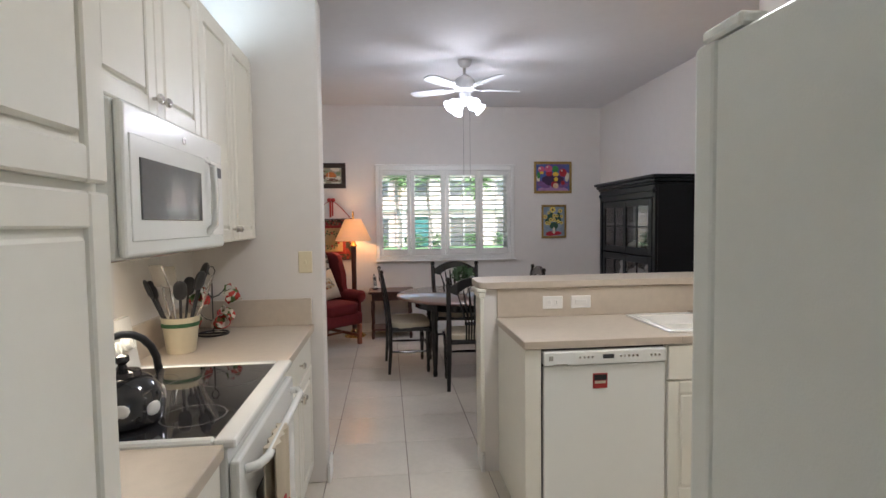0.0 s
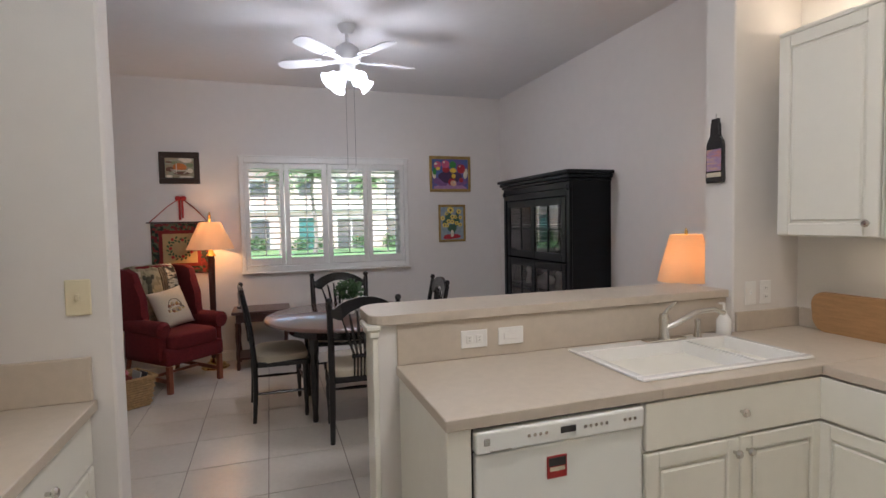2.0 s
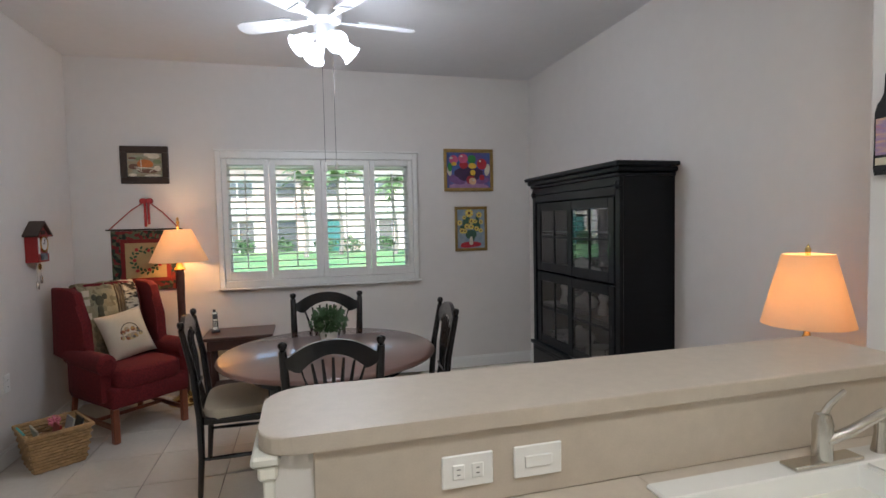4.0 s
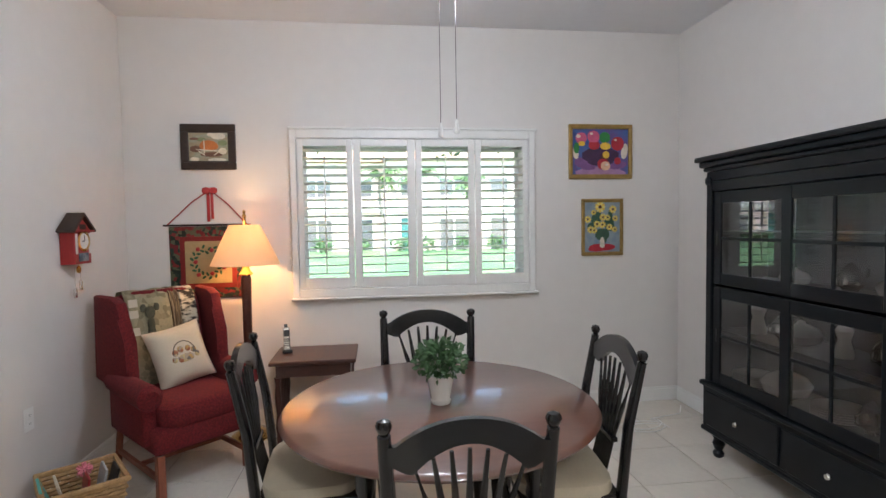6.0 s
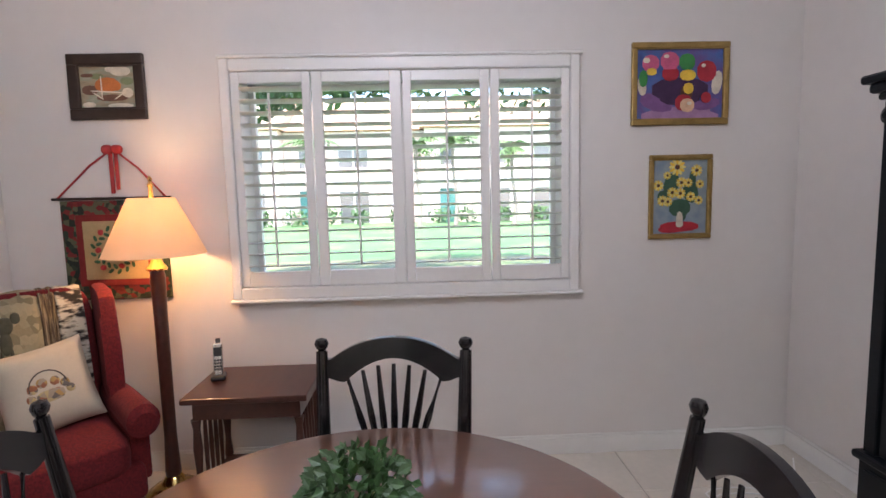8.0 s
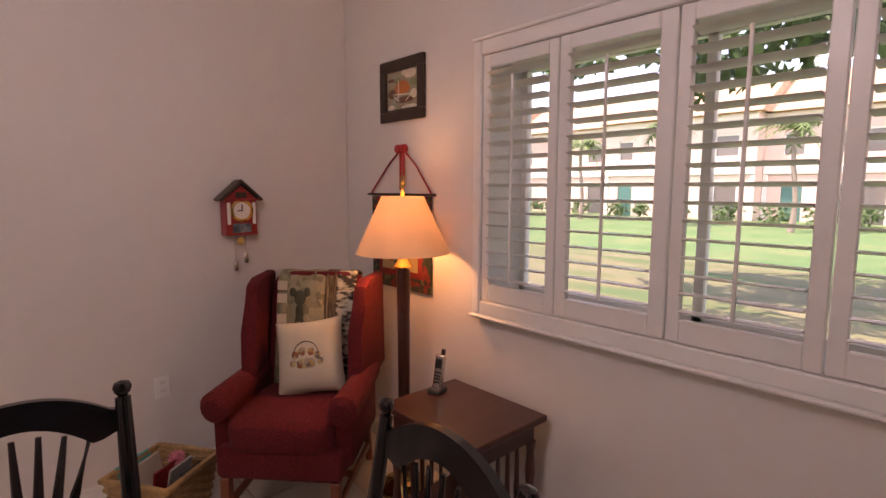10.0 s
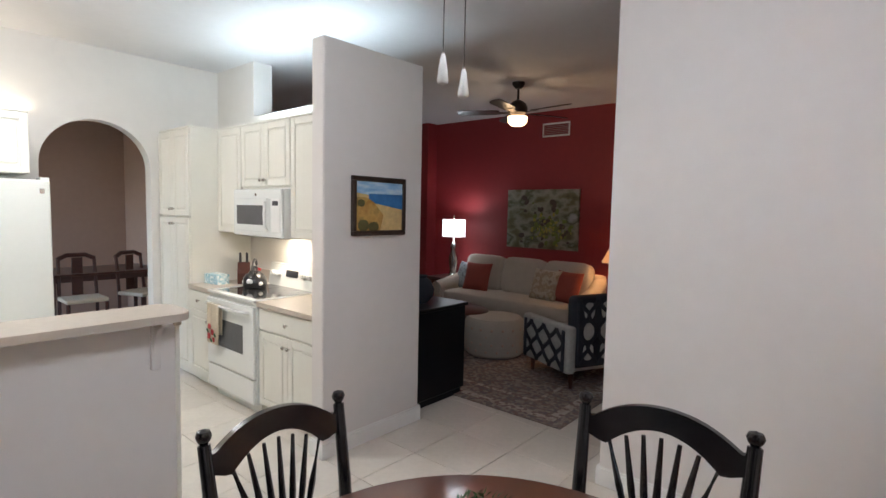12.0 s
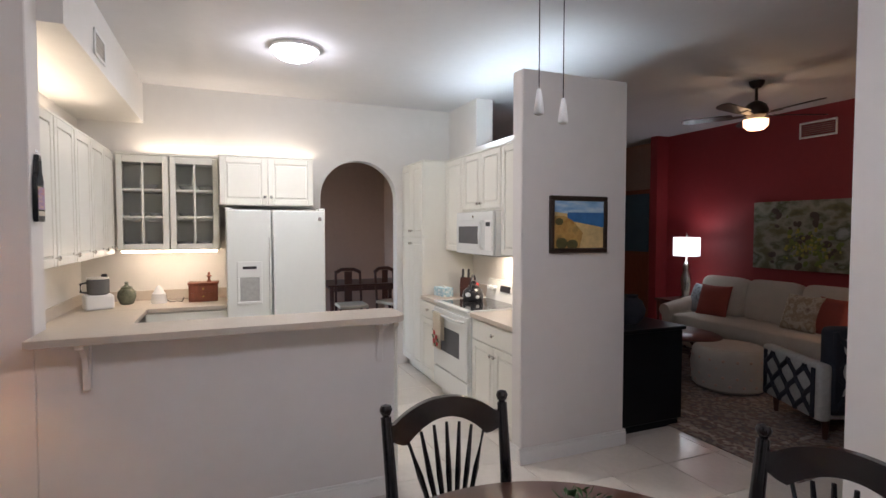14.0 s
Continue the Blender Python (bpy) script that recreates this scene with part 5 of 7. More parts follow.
def dining_chair(m):
    """Faces -y in its own frame: the back stands at +y."""
    c = thing("dining_chair", m, "black wheat-back dining chair with cream seat cushion", "chair", "chairs round the table")
    k = Kit().prism([(-0.225, -0.2), (0.225, -0.2), (0.2, 0.2), (-0.2, 0.2)], 0.40, 0.44, bevel=0.006)
    k.done("seat_frame", M_BLACK, c)
    Kit().puff(0.43, 0.40, 0.085, Matrix.Translation((0, -0.005, 0.455)), 0.45, 10).done("seat", M_CREAM, c, True)
    for s in (-1, 1):
        Kit().tube([(s * 0.205, 0.215, 0), (s * 0.2, 0.2, 0.22), (s * 0.198, 0.2, 0.44), (s * 0.2, 0.225, 0.7), (s * 0.207, 0.275, 0.945)], [0.015, 0.019, 0.021, 0.02, 0.017], 10).lathe([(0.016, 0), (0.010, 0.006), (0.017, 0.016), (0.021, 0.03), (0.016, 0.044), (0.0, 0.05)], 12, Matrix.Translation((s * 0.207, 0.276, 0.942)), cap=False).done("post", M_BLACK, c, True)
        Kit().lathe([(0.013, 0), (0.018, 0.03), (0.014, 0.08), (0.02, 0.18), (0.024, 0.27), (0.017, 0.3), (0.024, 0.33), (0.024, 0.41)], 12, Matrix.Translation((s * 0.195, -0.17, 0))).done("leg", M_BLACK, c, True)
        Kit().rod((s * 0.196, -0.17, 0.2), (s * 0.2, 0.215, 0.21), 0.008, 0.008, 8, 0.013).done("stretcher", M_BLACK, c, True)
    Kit().rod((-0.196, -0.17, 0.25), (0.196, -0.17, 0.25), 0.008, 0.008, 8, 0.014).done("stretcher", M_BLACK, c, True)
    # crest: a bowed board with shoulders
    k = Kit()
    n = 20
    lo, hi = [], []
    for i in range(n + 1):
        u = -1 + 2 * i / n
        x = 0.2 * u
        zt = 0.915 + 0.075 * max(0.0, 1 - (abs(u) / 0.92) ** 2.2)
        zb = 0.835 + (0.085 * max(0.0, 1 - (abs(u) / 0.72) ** 2) if abs(u) < 0.72 else 0.03 * (abs(u) - 0.72) / 0.28)
        y = 0.262 + 0.03 * (1 - u * u) * 0.6
        lo.append((x, y, zb)), hi.append((x, y + 0.01, zt))
    rows_ = []
    for off in (-0.012, 0.012):
        rows_.append(([k.bm.verts.new((x, y + off, z)) for x, y, z in lo], [k.bm.verts.new((x, y + off, z)) for x, y, z in hi]))
    (fl, fh), (bl_, bh) = rows_
    for i in range(n):
        k.bm.faces.new((fl[i], fl[i + 1], fh[i + 1], fh[i])), k.bm.faces.new((bl_[i], bh[i], bh[i + 1], bl_[i + 1]))
        k.bm.faces.new((fh[i], fh[i + 1], bh[i + 1], bh[i])), k.bm.faces.new((fl[i], bl_[i], bl_[i + 1], fl[i + 1]))
    for i in (0, n):
        k.bm.faces.new((fl[i], fh[i], bh[i], bl_[i]))
    k.done("crest", M_BLACK, c, True)
    # fanned spindles, gathered by a cross bar
    for i in range(7):
        u = (i - 3) / 3
        top = (0.135 * u, 0.272, 0.90 - 0.05 * u * u)
        waist = (0.062 * u, 0.232, 0.585)
        foot = (0.062 * u, 0.197, 0.44)
        Kit().tube([foot, waist, (0.098 * u, 0.25, 0.72), top], [0.006, 0.0065, 0.0105, 0.0055], 8).done("spindle", M_BLACK, c, True)
    Kit().box(-0.078, 0.078, 0.218, 0.246, 0.575, 0.597, 0.004).done("cross_bar", M_BLACK, c)
    return c


CH = Matrix.Diagonal((1.11, 1.0, 1.015, 1))
ch = dining_chair(pose(1.622, 4.90, 0, 0, 0, 178) @ CH)
copy_thing(ch, pose(1.63, 5.99, 0, 0, 0, -5) @ CH)
copy_thing(ch, pose(1.075, 5.555, 0, 0, 0, 93.5) @ CH)
copy_thing(ch, pose(2.118, 5.405, 0, 0, 0, -94) @ CH)

# plant
pl = thing("potted_plant", pose(1.63, 5.44, 0.755), "bushy green houseplant in a white pot", "plant")
Kit().lathe([(0.038, 0), (0.042, 0.004), (0.044, 0.015), (0.04, 0.02), (0.058, 0.11), (0.062, 0.115), (0.062, 0.125), (0.055, 0.125), (0.05, 0.11), (0, 0.11)], 24, cap=False).done("pot", M_PORC, pl, True)
rnd = random.Random(2)
k = Kit()
for _ in range(620):
    d = Vector((rnd.gauss(0, 1), rnd.gauss(0, 1), rnd.gauss(0.25, 0.8))).normalized() * rnd.uniform(0.05, 0.115)
    p = Vector((d.x * 1.05, d.y * 1.05, 0.185 + d.z * 0.85))
    u = (d.normalized() + Vector((rnd.uniform(-0.8, 0.8), rnd.uniform(-0.8, 0.8), rnd.uniform(-0.7, 0.3)))).normalized()
    v = u.orthogonal().normalized()
    w_ = u.cross(v)
    s = rnd.uniform(0.010, 0.017)
    k.bm.faces.new([k.bm.verts.new(q) for q in (p - u * s, p + v * s * 0.7 + w_ * s * 0.2, p + u * s, p - v * s * 0.7 + w_ * s * 0.2)])
tagged(k.done("leaves", M_LEAF, pl), kind="stuff")
k = Kit()
for i in range(12):
    a = i * 0.52
    k.tube([(0, 0, 0.1), (0.05 * math.cos(a), 0.05 * math.sin(a), 0.15), (0.09 * math.cos(a), 0.09 * math.sin(a), 0.2)], 0.0015, 5)
k.done("stem", M_GREEN, pl)

# wing armchair: its front is -y
ac = thing("wing_armchair", pose(0.12, 6.685, 0, 0, 0, 43) @ Matrix.Diagonal((0.89, 0.93, 1.005, 1)), "red woven wingback armchair with wooden legs", "armchair")
Kit().puff(0.58, 0.62, 0.16, Matrix.Translation((0, -0.08, 0.45)), 0.35, 12).done("seat", M_ARM, ac, True)
k = Kit().box(-0.33, 0.33, -0.37, 0.33, 0.25, 0.40, 0.03, seg=3)
k.done("base", M_ARM, ac, True)
m = Matrix.Translation((0, 0.31, 0.72)) @ Matrix.Rotation(radians(-10), 4, "X")
Kit().puff(0.60, 0.17, 0.78, m, 0.32, 12).done("backrest", M_ARM, ac, True)
for s in (-1, 1):
    prof = [(-0.16, 0.62), (-0.16, 0.70), (-0.10, 0.85), (-0.07, 1.0), (-0.03, 1.09), (0.06, 1.12), (0.30, 1.12), (0.32, 0.6), (0.05, 0.55)]
    prof = [(y + 0.12, z - 0.02) for y, z in prof]
    Kit().prism(prof, -0.04, 0.04, Matrix.Translation((s * 0.31, 0, 0)) @ Matrix.Rotation(s * radians(-6), 4, "Z") @ Matrix(((0, 0, 1, 0), (1, 0, 0, 0), (0, 1, 0, 0), (0, 0, 0, 1))), 0.025).done("wing", M_ARM, ac, True)
    k = Kit().box(s * 0.325 - 0.045, s * 0.325 + 0.045, -0.30, 0.25, 0.30, 0.56, 0.02, seg=2)
    k.tube([(s * 0.335, -0.36, 0.575), (s * 0.335, -0.34, 0.58), (s * 0.335, 0.0, 0.585), (s * 0.335, 0.25, 0.585)], [0.05, 0.075, 0.07, 0.06], 16)
    k.done("armrest", M_ARM, ac, True)
    Kit().box(s * 0.29 - 0.025, s * 0.29 + 0.025, -0.36, -0.31, 0, 0.25, 0.005).done("leg", M_WOODRED, ac)
    Kit().tube([(s * 0.29, 0.38, 0), (s * 0.29, 0.31, 0.25)], 0.024, 8).done("leg", M_WOODRED, ac)
    Kit().box(s * 0.29 - 0.012, s * 0.29 + 0.012, -0.31, 0.34, 0.09, 0.125, 0.003).done("stretcher", M_WOODRED, ac)
Kit().box(-0.28, 0.28, -0.01, 0.015, 0.095, 0.12, 0.003).done("stretcher", M_WOODRED, ac)

# throw over the back
th = thing("throw_blanket", ac.matrix_basis.copy(), "tan and black patterned throw over the chair back", "blanket")
m = Matrix.Translation((0, 0.31, 0.72)) @ Matrix.Rotation(radians(-10), 4, "X")


def draped(x0, x1, name, mat, lift):
    k = Kit()
    prof = [(-0.12 - lift, -0.25), (-0.115 - lift, -0.1), (-0.113 - lift, 0.1), (-0.108 - lift, 0.25), (-0.085 - lift, 0.35), (-0.04, 0.395 + lift), (0.04, 0.397 + lift), (0.085, 0.36), (0.105, 0.2), (0.108, 0.0)]
    n = 8
    g = [[k.bm.verts.new((x0 + (x1 - x0) * i / n, y + 0.004 * math.sin(i * 2 + j), z + 0.004 * math.sin(i * 1.3))) for i in range(n + 1)] for j, (y, z) in enumerate(prof)]
    for a, b in zip(g, g[1:]):
        for i in range(n):
            k.bm.faces.new((a[i], a[i + 1], b[i + 1], b[i]))
    ob = k.done(name, mat, th, True, m)
    sm = ob.modifiers.new("thick", "SOLIDIFY")
    sm.thickness = 0.006
    return ob


M_SAGE = patched("sage_tapestry", [(0.26, 0.23, 0.14), (0.34, 0.3, 0.19), (0.2, 0.18, 0.11), (0.3, 0.27, 0.17)], 30, 0.95, bump=0.4)
draped(-0.24, 0.06, "plain_field", M_SAGE, 0.0)
draped(0.06, 0.13, "band", patched("banded_tapestry", [(0.32, 0.24, 0.12), (0.05, 0.03, 0.02), (0.4, 0.33, 0.2)], 9, 0.95, "noise", (14, 1, 0.6)), 0.001)
draped(0.13, 0.25, "zebra_field", patched("zebra_tapestry", [(0.02, 0.018, 0.015), (0.03, 0.025, 0.02), (0.5, 0.46, 0.36), (0.5, 0.46, 0.36)], 16, 0.95, "noise", (1, 1, 3.0)), 0.0)
k = Kit()
for x, z, w_, h in ((-0.09, 0.24, 0.07, 0.08), (-0.135, 0.27, 0.04, 0.05), (-0.045, 0.27, 0.04, 0.05), (-0.09, 0.16, 0.05, 0.1), (-0.11, 0.08, 0.016, 0.12), (-0.07, 0.08, 0.016, 0.12)):
    k.puff(w_, 0.012, h, m @ Matrix.Translation((x, -0.122, z)), 0.8, 6)
k.done("motif", material("dark_olive_thread", (0.07, 0.07, 0.045), 0.9, vary=0.3, scale=40), th, True)
for z in (0.28, 0.21, 0.1):
    Kit().box(-0.23, -0.17, -0.128, -0.122, z, z + 0.05, 0.002, m).done("patch", M_PILLOW, th)

# cushion with fruit basket print
cu = thing("throw_pillow", ac.matrix_basis @ Matrix.Translation((0.03, 0.06, 0.705)) @ Matrix.Rotation(radians(-20), 4, "X") @ Matrix.Rotation(radians(-9), 4, "Y"), "ivory throw pillow with an embroidered fruit basket", "pillow")
Kit().cushion(0.40, 0.39, 0.15).done("cover", M_PILLOW, cu, True)
k = Kit()
rnd = random.Random(4)
M_EMB = patched("embroidered_fruit", [(0.45, 0.28, 0.1), (0.3, 0.12, 0.06), (0.5, 0.4, 0.2), (0.16, 0.14, 0.12), (0.36, 0.3, 0.22)], 40, 0.9)
k = Kit().puff(0.13, 0.02, 0.06, Matrix.Translation((0, -0.07, -0.035)), 0.7, 7)
for x, z, r in ((-0.06, 0.01, 0.05), (-0.02, 0.025, 0.055), (0.03, 0.02, 0.05), (0.065, 0.0, 0.045), (-0.075, -0.03, 0.04), (0.08, -0.03, 0.04)):
    k.puff(r, 0.018, r, Matrix.Translation((x, -0.071, z)), 0.9, 7)
k.done("basket_print", M_EMB, cu, True)
Kit().tube([(0.075 * math.cos(t), -0.077, 0.0 + 0.075 * math.sin(t)) for t in [math.pi * i / 10 for i in range(11)]], 0.003, 5).done("basket_handle", M_DKFRAME, cu)

# magazine basket
bk = thing("wicker_basket", pose(-0.16, 6.09, 0, 0, 0, 35), "square honey wicker basket of magazines and yarn", "basket")
k = Kit()
n = 11
for lev in range(n):
    z = 0.012 + lev * 0.021
    s = 0.135 + 0.035 * lev / n
    out = [(-s, -s), (s, -s), (s, s), (-s, s)]
    pts = []
    for i in range(4):
        a, b = out[i], out[(i + 1) % 4]
        for t in range(8):
            u = t / 8
            w_ = 0.006 * (1 if (t + lev) % 2 else -1)
            nx, ny = (b[1] - a[1]), -(b[0] - a[0])
            ln = math.hypot(nx, ny)
            pts.append((a[0] + (b[0] - a[0]) * u + nx / ln * w_, a[1] + (b[1] - a[1]) * u + ny / ln * w_, z))
    k.tube(pts, 0.0115, 6, True)
k.box(-0.13, 0.13, -0.13, 0.13, 0.0, 0.02, 0.004)
k.done("weave", M_WICKER, bk, True)
Kit().tube([(sx * 0.175, sy * 0.175, 0.245) for sx, sy in ((-1, -1), (-0.5, -1), (0, -1), (0.5, -1), (1, -1), (1, 0), (1, 1), (0, 1), (-1, 1), (-1, 0))], 0.016, 8, True).done("rim", M_WICKER, bk, True)
for i, (x, tilt, mt_) in enumerate(((-0.09, -20, M_TEAL), (-0.05, -14, M_PILLOW), (0.0, 6, M_REDP), (0.05, 12, M_GREYW), (0.09, 16, M_BLKPL), (0.12, 10, M_PILLOW))):
    q = thing("magazine", bk.matrix_basis @ Matrix.Translation((x, 0, 0.03)) @ Matrix.Rotation(radians(tilt), 4, "Y"), "worn magazine standing in the wicker basket", "magazine", "magazines in the basket")
    Kit().box(-0.006, 0.006, -0.1 + 0.01 * i, 0.1 - 0.008 * i, 0, 0.25 - 0.012 * (i % 3), 0.002).done("cover", mt_, q)
yb = thing("yarn_ball", bk.matrix_basis @ Matrix.Translation((0.02, 0.07, 0.255)), "fluffy pink yarn pompon", "yarn")
k = Kit()
for i in range(60):
    d = Vector((rnd.gauss(0, 1), rnd.gauss(0, 1), rnd.gauss(0, 1))).normalized()
    k.rod(d * 0.01, d * 0.04, 0.006, 0.003, 5)
k.done("tuft", M_PINK, yb)

# floor lamp
fl = thing("floor_lamp", pose(0.44, 7.09, 0) @ Matrix.Diagonal((1, 1, 1.04, 1)), "brass and dark wood floor lamp, lit", "floor lamp")
Kit().lathe([(0.135, 0), (0.14, 0.008), (0.135, 0.02), (0.11, 0.03), (0.10, 0.045), (0.06, 0.06), (0.045, 0.09), (0.035, 0.1)], 32).done("base", M_BRASS, fl, True)
Kit().lathe([(0.036, 0.1), (0.038, 0.12), (0.03, 0.3), (0.032, 0.9), (0.036, 1.1), (0.03, 1.13)], 16).done("column", M_MAHOG, fl, True)
Kit().lathe([(0.045, 1.13), (0.05, 1.14), (0.03, 1.165), (0.02, 1.2), (0.018, 1.25), (0.01, 1.52), (0.016, 1.535), (0.008, 1.55), (0.012, 1.565), (0, 1.58)], 16, cap=False).done("neck", M_BRASS, fl, True)
k = Kit().lathe([(0.235, 1.205), (0.17, 1.34), (0.105, 1.475), (0.102, 1.475), (0.167, 1.34), (0.232, 1.205), (0.235, 1.205)], 40, cap=False)
k.done("shade", M_SHADE, fl, True)

# side table and cordless phone
st = thing("side_table", pose(0.92, 7.04, 0) @ Matrix.Diagonal((1, 1, 1.17, 1)), "dark mahogany side table with spindled sides", "side table")
Kit().box(-0.29, 0.29, -0.23, 0.23, 0.495, 0.52, 0.006, seg=2).done("top", M_MAHOG, st)
Kit().box(-0.25, 0.25, -0.19, 0.19, 0.42, 0.495).done("frame", M_MAHOG, st)
Kit().box(-0.25, 0.25, -0.19, 0.19, 0.09, 0.11, 0.003).done("shelf", M_MAHOG, st)
for sx in (-0.24, 0.24):
    for sy in (-0.18, 0.18):
        Kit().lathe([(0.016, 0), (0.022, 0.04), (0.016, 0.09), (0.022, 0.12), (0.014, 0.2), (0.022, 0.3), (0.016, 0.38), (0.024, 0.42)], 12, Matrix.Translation((sx, sy, 0))).done("leg", M_MAHOG, st, True)
    for sy in (-0.09, -0.03, 0.03, 0.09):
        Kit().rod((sx, sy, 0.11), (sx, sy, 0.42), 0.008, 0.008, 8, 0.012).done("spindle", M_MAHOG, st, True)
ph = thing("cordless_phone", pose(0.71, 7.08, 0.609, 0, 0, 15), "black and silver cordless phone on its charger", "phone")
Kit().box(-0.035, 0.035, -0.04, 0.04, 0, 0.025, 0.008, seg=2).done("cradle", M_BLKPL, ph)
m = Matrix.Translation((0, 0, 0.015)) @ Matrix.Rotation(radians(-12), 4, "X")
Kit().box(-0.024, 0.024, -0.014, 0.014, 0, 0.165, 0.008, m, 2).done("handset", M_CHROME, ph)
k = Kit().box(-0.018, 0.018, -0.017, -0.013, 0.1, 0.145, 0.001, m)
for i in range(12):
    k.box(-0.018 + 0.013 * (i % 3), -0.008 + 0.013 * (i % 3), -0.017, -0.013, 0.03 + 0.015 * (i // 3), 0.04 + 0.015 * (i // 3), 0.001, m)
k.done("key", M_BLKPL, ph)
Kit().box(-0.012, 0.012, 0.016, 0.02, 0.14, 0.19, 0.002, m).done("antenna", M_BLKPL, ph)


# framed pictures on the window wall
def framed(name, m, w, h, fw, fmat, label, depth=0.025):
    """A picture on a wall: frame and canvas, facing -y, middle at the origin."""
    p = thing(name, m, label, "picture")
    k = Kit()
    for a, b, c, d in ((-w / 2, w / 2, h / 2 - fw, h / 2), (-w / 2, w / 2, -h / 2, -h / 2 + fw), (-w / 2, -w / 2 + fw, -h / 2 + fw, h / 2 - fw), (w / 2 - fw, w / 2, -h / 2 + fw, h / 2 - fw)):
        k.box(a, b, -depth, -0.002, c, d, 0.006, seg=2)
    k.box(-w / 2 + fw * 0.8, w / 2 - fw * 0.8, -depth * 0.8, -0.004, h / 2 - fw * 1.15, h / 2 - fw * 0.8).box(-w / 2 + fw * 0.8, w / 2 - fw * 0.8, -depth * 0.8, -0.004, -h / 2 + fw * 0.8, -h / 2 + fw * 1.15)
    k.done("frame", fmat, p)
    return p


def daub(parent, name, mat, blobs, y=-0.0095, power=0.9, th=0.003):
    """Flat strokes of paint on a canvas: (x, z, width, height, turn)."""
    if len(blobs) > 20:
        k = Kit()
        for x, z, w, h, *r in blobs:
            k.puff(w, th, h, Matrix.Translation((x, y, z)) @ Matrix.Rotation(radians(r[0] if r else 0), 4, "Y"), power, 5)
        return tagged(k.done(name, mat, parent, True), kind="stuff")
    for x, z, w, h, *r in blobs:
        Kit().puff(w, th, h, Matrix.Translation((x, y, z)) @ Matrix.Rotation(radians(r[0] if r else 0), 4, "Y"), power, 5).done(name, mat, parent, True)


def paint(name, c, vary=0.25, scale=18):
    return material(name, c, 0.55, vary=vary, scale=scale, bump=0.3, bump_scale=90)


P_RED, P_GRN, P_YEL, P_BLU = paint("paint_crimson", (0.4, 0.02, 0.035)), paint("paint_green", (0.03, 0.22, 0.05)), paint("paint_yellow", (0.75, 0.5, 0.05)), paint("paint_blue", (0.05, 0.13, 0.42))
P_PUR, P_WHT, P_BRN, P_ORA = paint("paint_violet", (0.2, 0.09, 0.25)), paint("paint_ivory", (0.7, 0.64, 0.52)), paint("paint_umber", (0.1, 0.04, 0.02)), paint("paint_orange", (0.55, 0.17, 0.04))

# wheelbarrow print
p = framed("framed_print", pose(0.147, WY, 2.115), 0.39, 0.335, 0.055, M_DKFRAME, "dark-framed print of a pumpkin wheelbarrow")
Kit().box(-0.14, 0.14, -0.008, -0.003, -0.112, 0.112).done("canvas", patched("garden_print", [(0.22, 0.2, 0.12), (0.36, 0.3, 0.2), (0.3, 0.33, 0.24), (0.46, 0.42, 0.34)], 9, 0.6, "noise", (1, 1, 3)), p)
P_GRASS = paint("paint_sage", (0.2, 0.25, 0.13))
daub(p, "sky", P_WHT, [(0.07, 0.08, 0.11, 0.05), (0.02, 0.09, 0.06, 0.03)])
daub(p, "meadow", P_GRASS, [(-0.05, 0.055, 0.07, 0.03), (0.1, 0.03, 0.07, 0.04)])
daub(p, "soil", paint("paint_earth", (0.16, 0.08, 0.05)), [(-0.09, -0.015, 0.09, 0.05), (0.02, -0.055, 0.17, 0.035), (-0.1, 0.06, 0.07, 0.02)], -0.0100)
daub(p, "ground", P_WHT, [(-0.1, -0.09, 0.07, 0.03), (0.06, -0.095, 0.14, 0.025), (0.1, -0.03, 0.06, 0.05)], -0.0102)
daub(p, "pumpkin", P_ORA, [(0.0, 0.012, 0.13, 0.075), (0.045, 0.005, 0.05, 0.05), (-0.04, 0.008, 0.05, 0.05)], -0.0115)
daub(p, "barrow", P_WHT, [(-0.03, 0.0, 0.008, 0.12), (0.0, -0.025, 0.19, 0.008, 4), (-0.05, -0.045, 0.07, 0.007, 35), (0.06, -0.045, 0.07, 0.007, -35)], -0.0135)

# fruit bowl painting
p = framed("framed_painting", pose(3.19, WY, 2.085), 0.54, 0.44, 0.032, M_GOLD, "gilt-framed painting of a bowl of fruit")
Kit().box(-0.245, 0.245, -0.009, -0.003, -0.195, 0.195).done("canvas", patched("blue_ground", [(0.05, 0.05, 0.22), (0.06, 0.13, 0.36), (0.13, 0.08, 0.26), (0.09, 0.2, 0.42)], 5, 0.5, "noise"), p)
P_LIL, P_PNK, P_PCH, P_DKV = paint("paint_lilac", (0.36, 0.2, 0.36)), paint("paint_rose", (0.55, 0.1, 0.2)), paint("paint_peach", (0.7, 0.45, 0.28)), paint("paint_aubergine", (0.05, 0.02, 0.07))
daub(p, "cloth", P_LIL, [(-0.02, -0.155, 0.42, 0.07, -4), (0.1, -0.165, 0.26, 0.05, 4)], -0.0105)
daub(p, "fold", P_PUR, [(-0.13, -0.1, 0.2, 0.09, 18), (0.15, -0.11, 0.16, 0.06, -10)], -0.0112)
daub(p, "highlight", P_WHT, [(0.205, 0.005, 0.06, 0.13, 8), (-0.21, -0.01, 0.05, 0.1, -8)], -0.0118)
daub(p, "bowl", P_DKV, [(0.0, -0.03, 0.34, 0.13), (0.0, -0.075, 0.24, 0.08)], -0.0125)
daub(p, "stem", P_BRN, [(0.035, -0.05, 0.07, 0.09)], -0.0140)
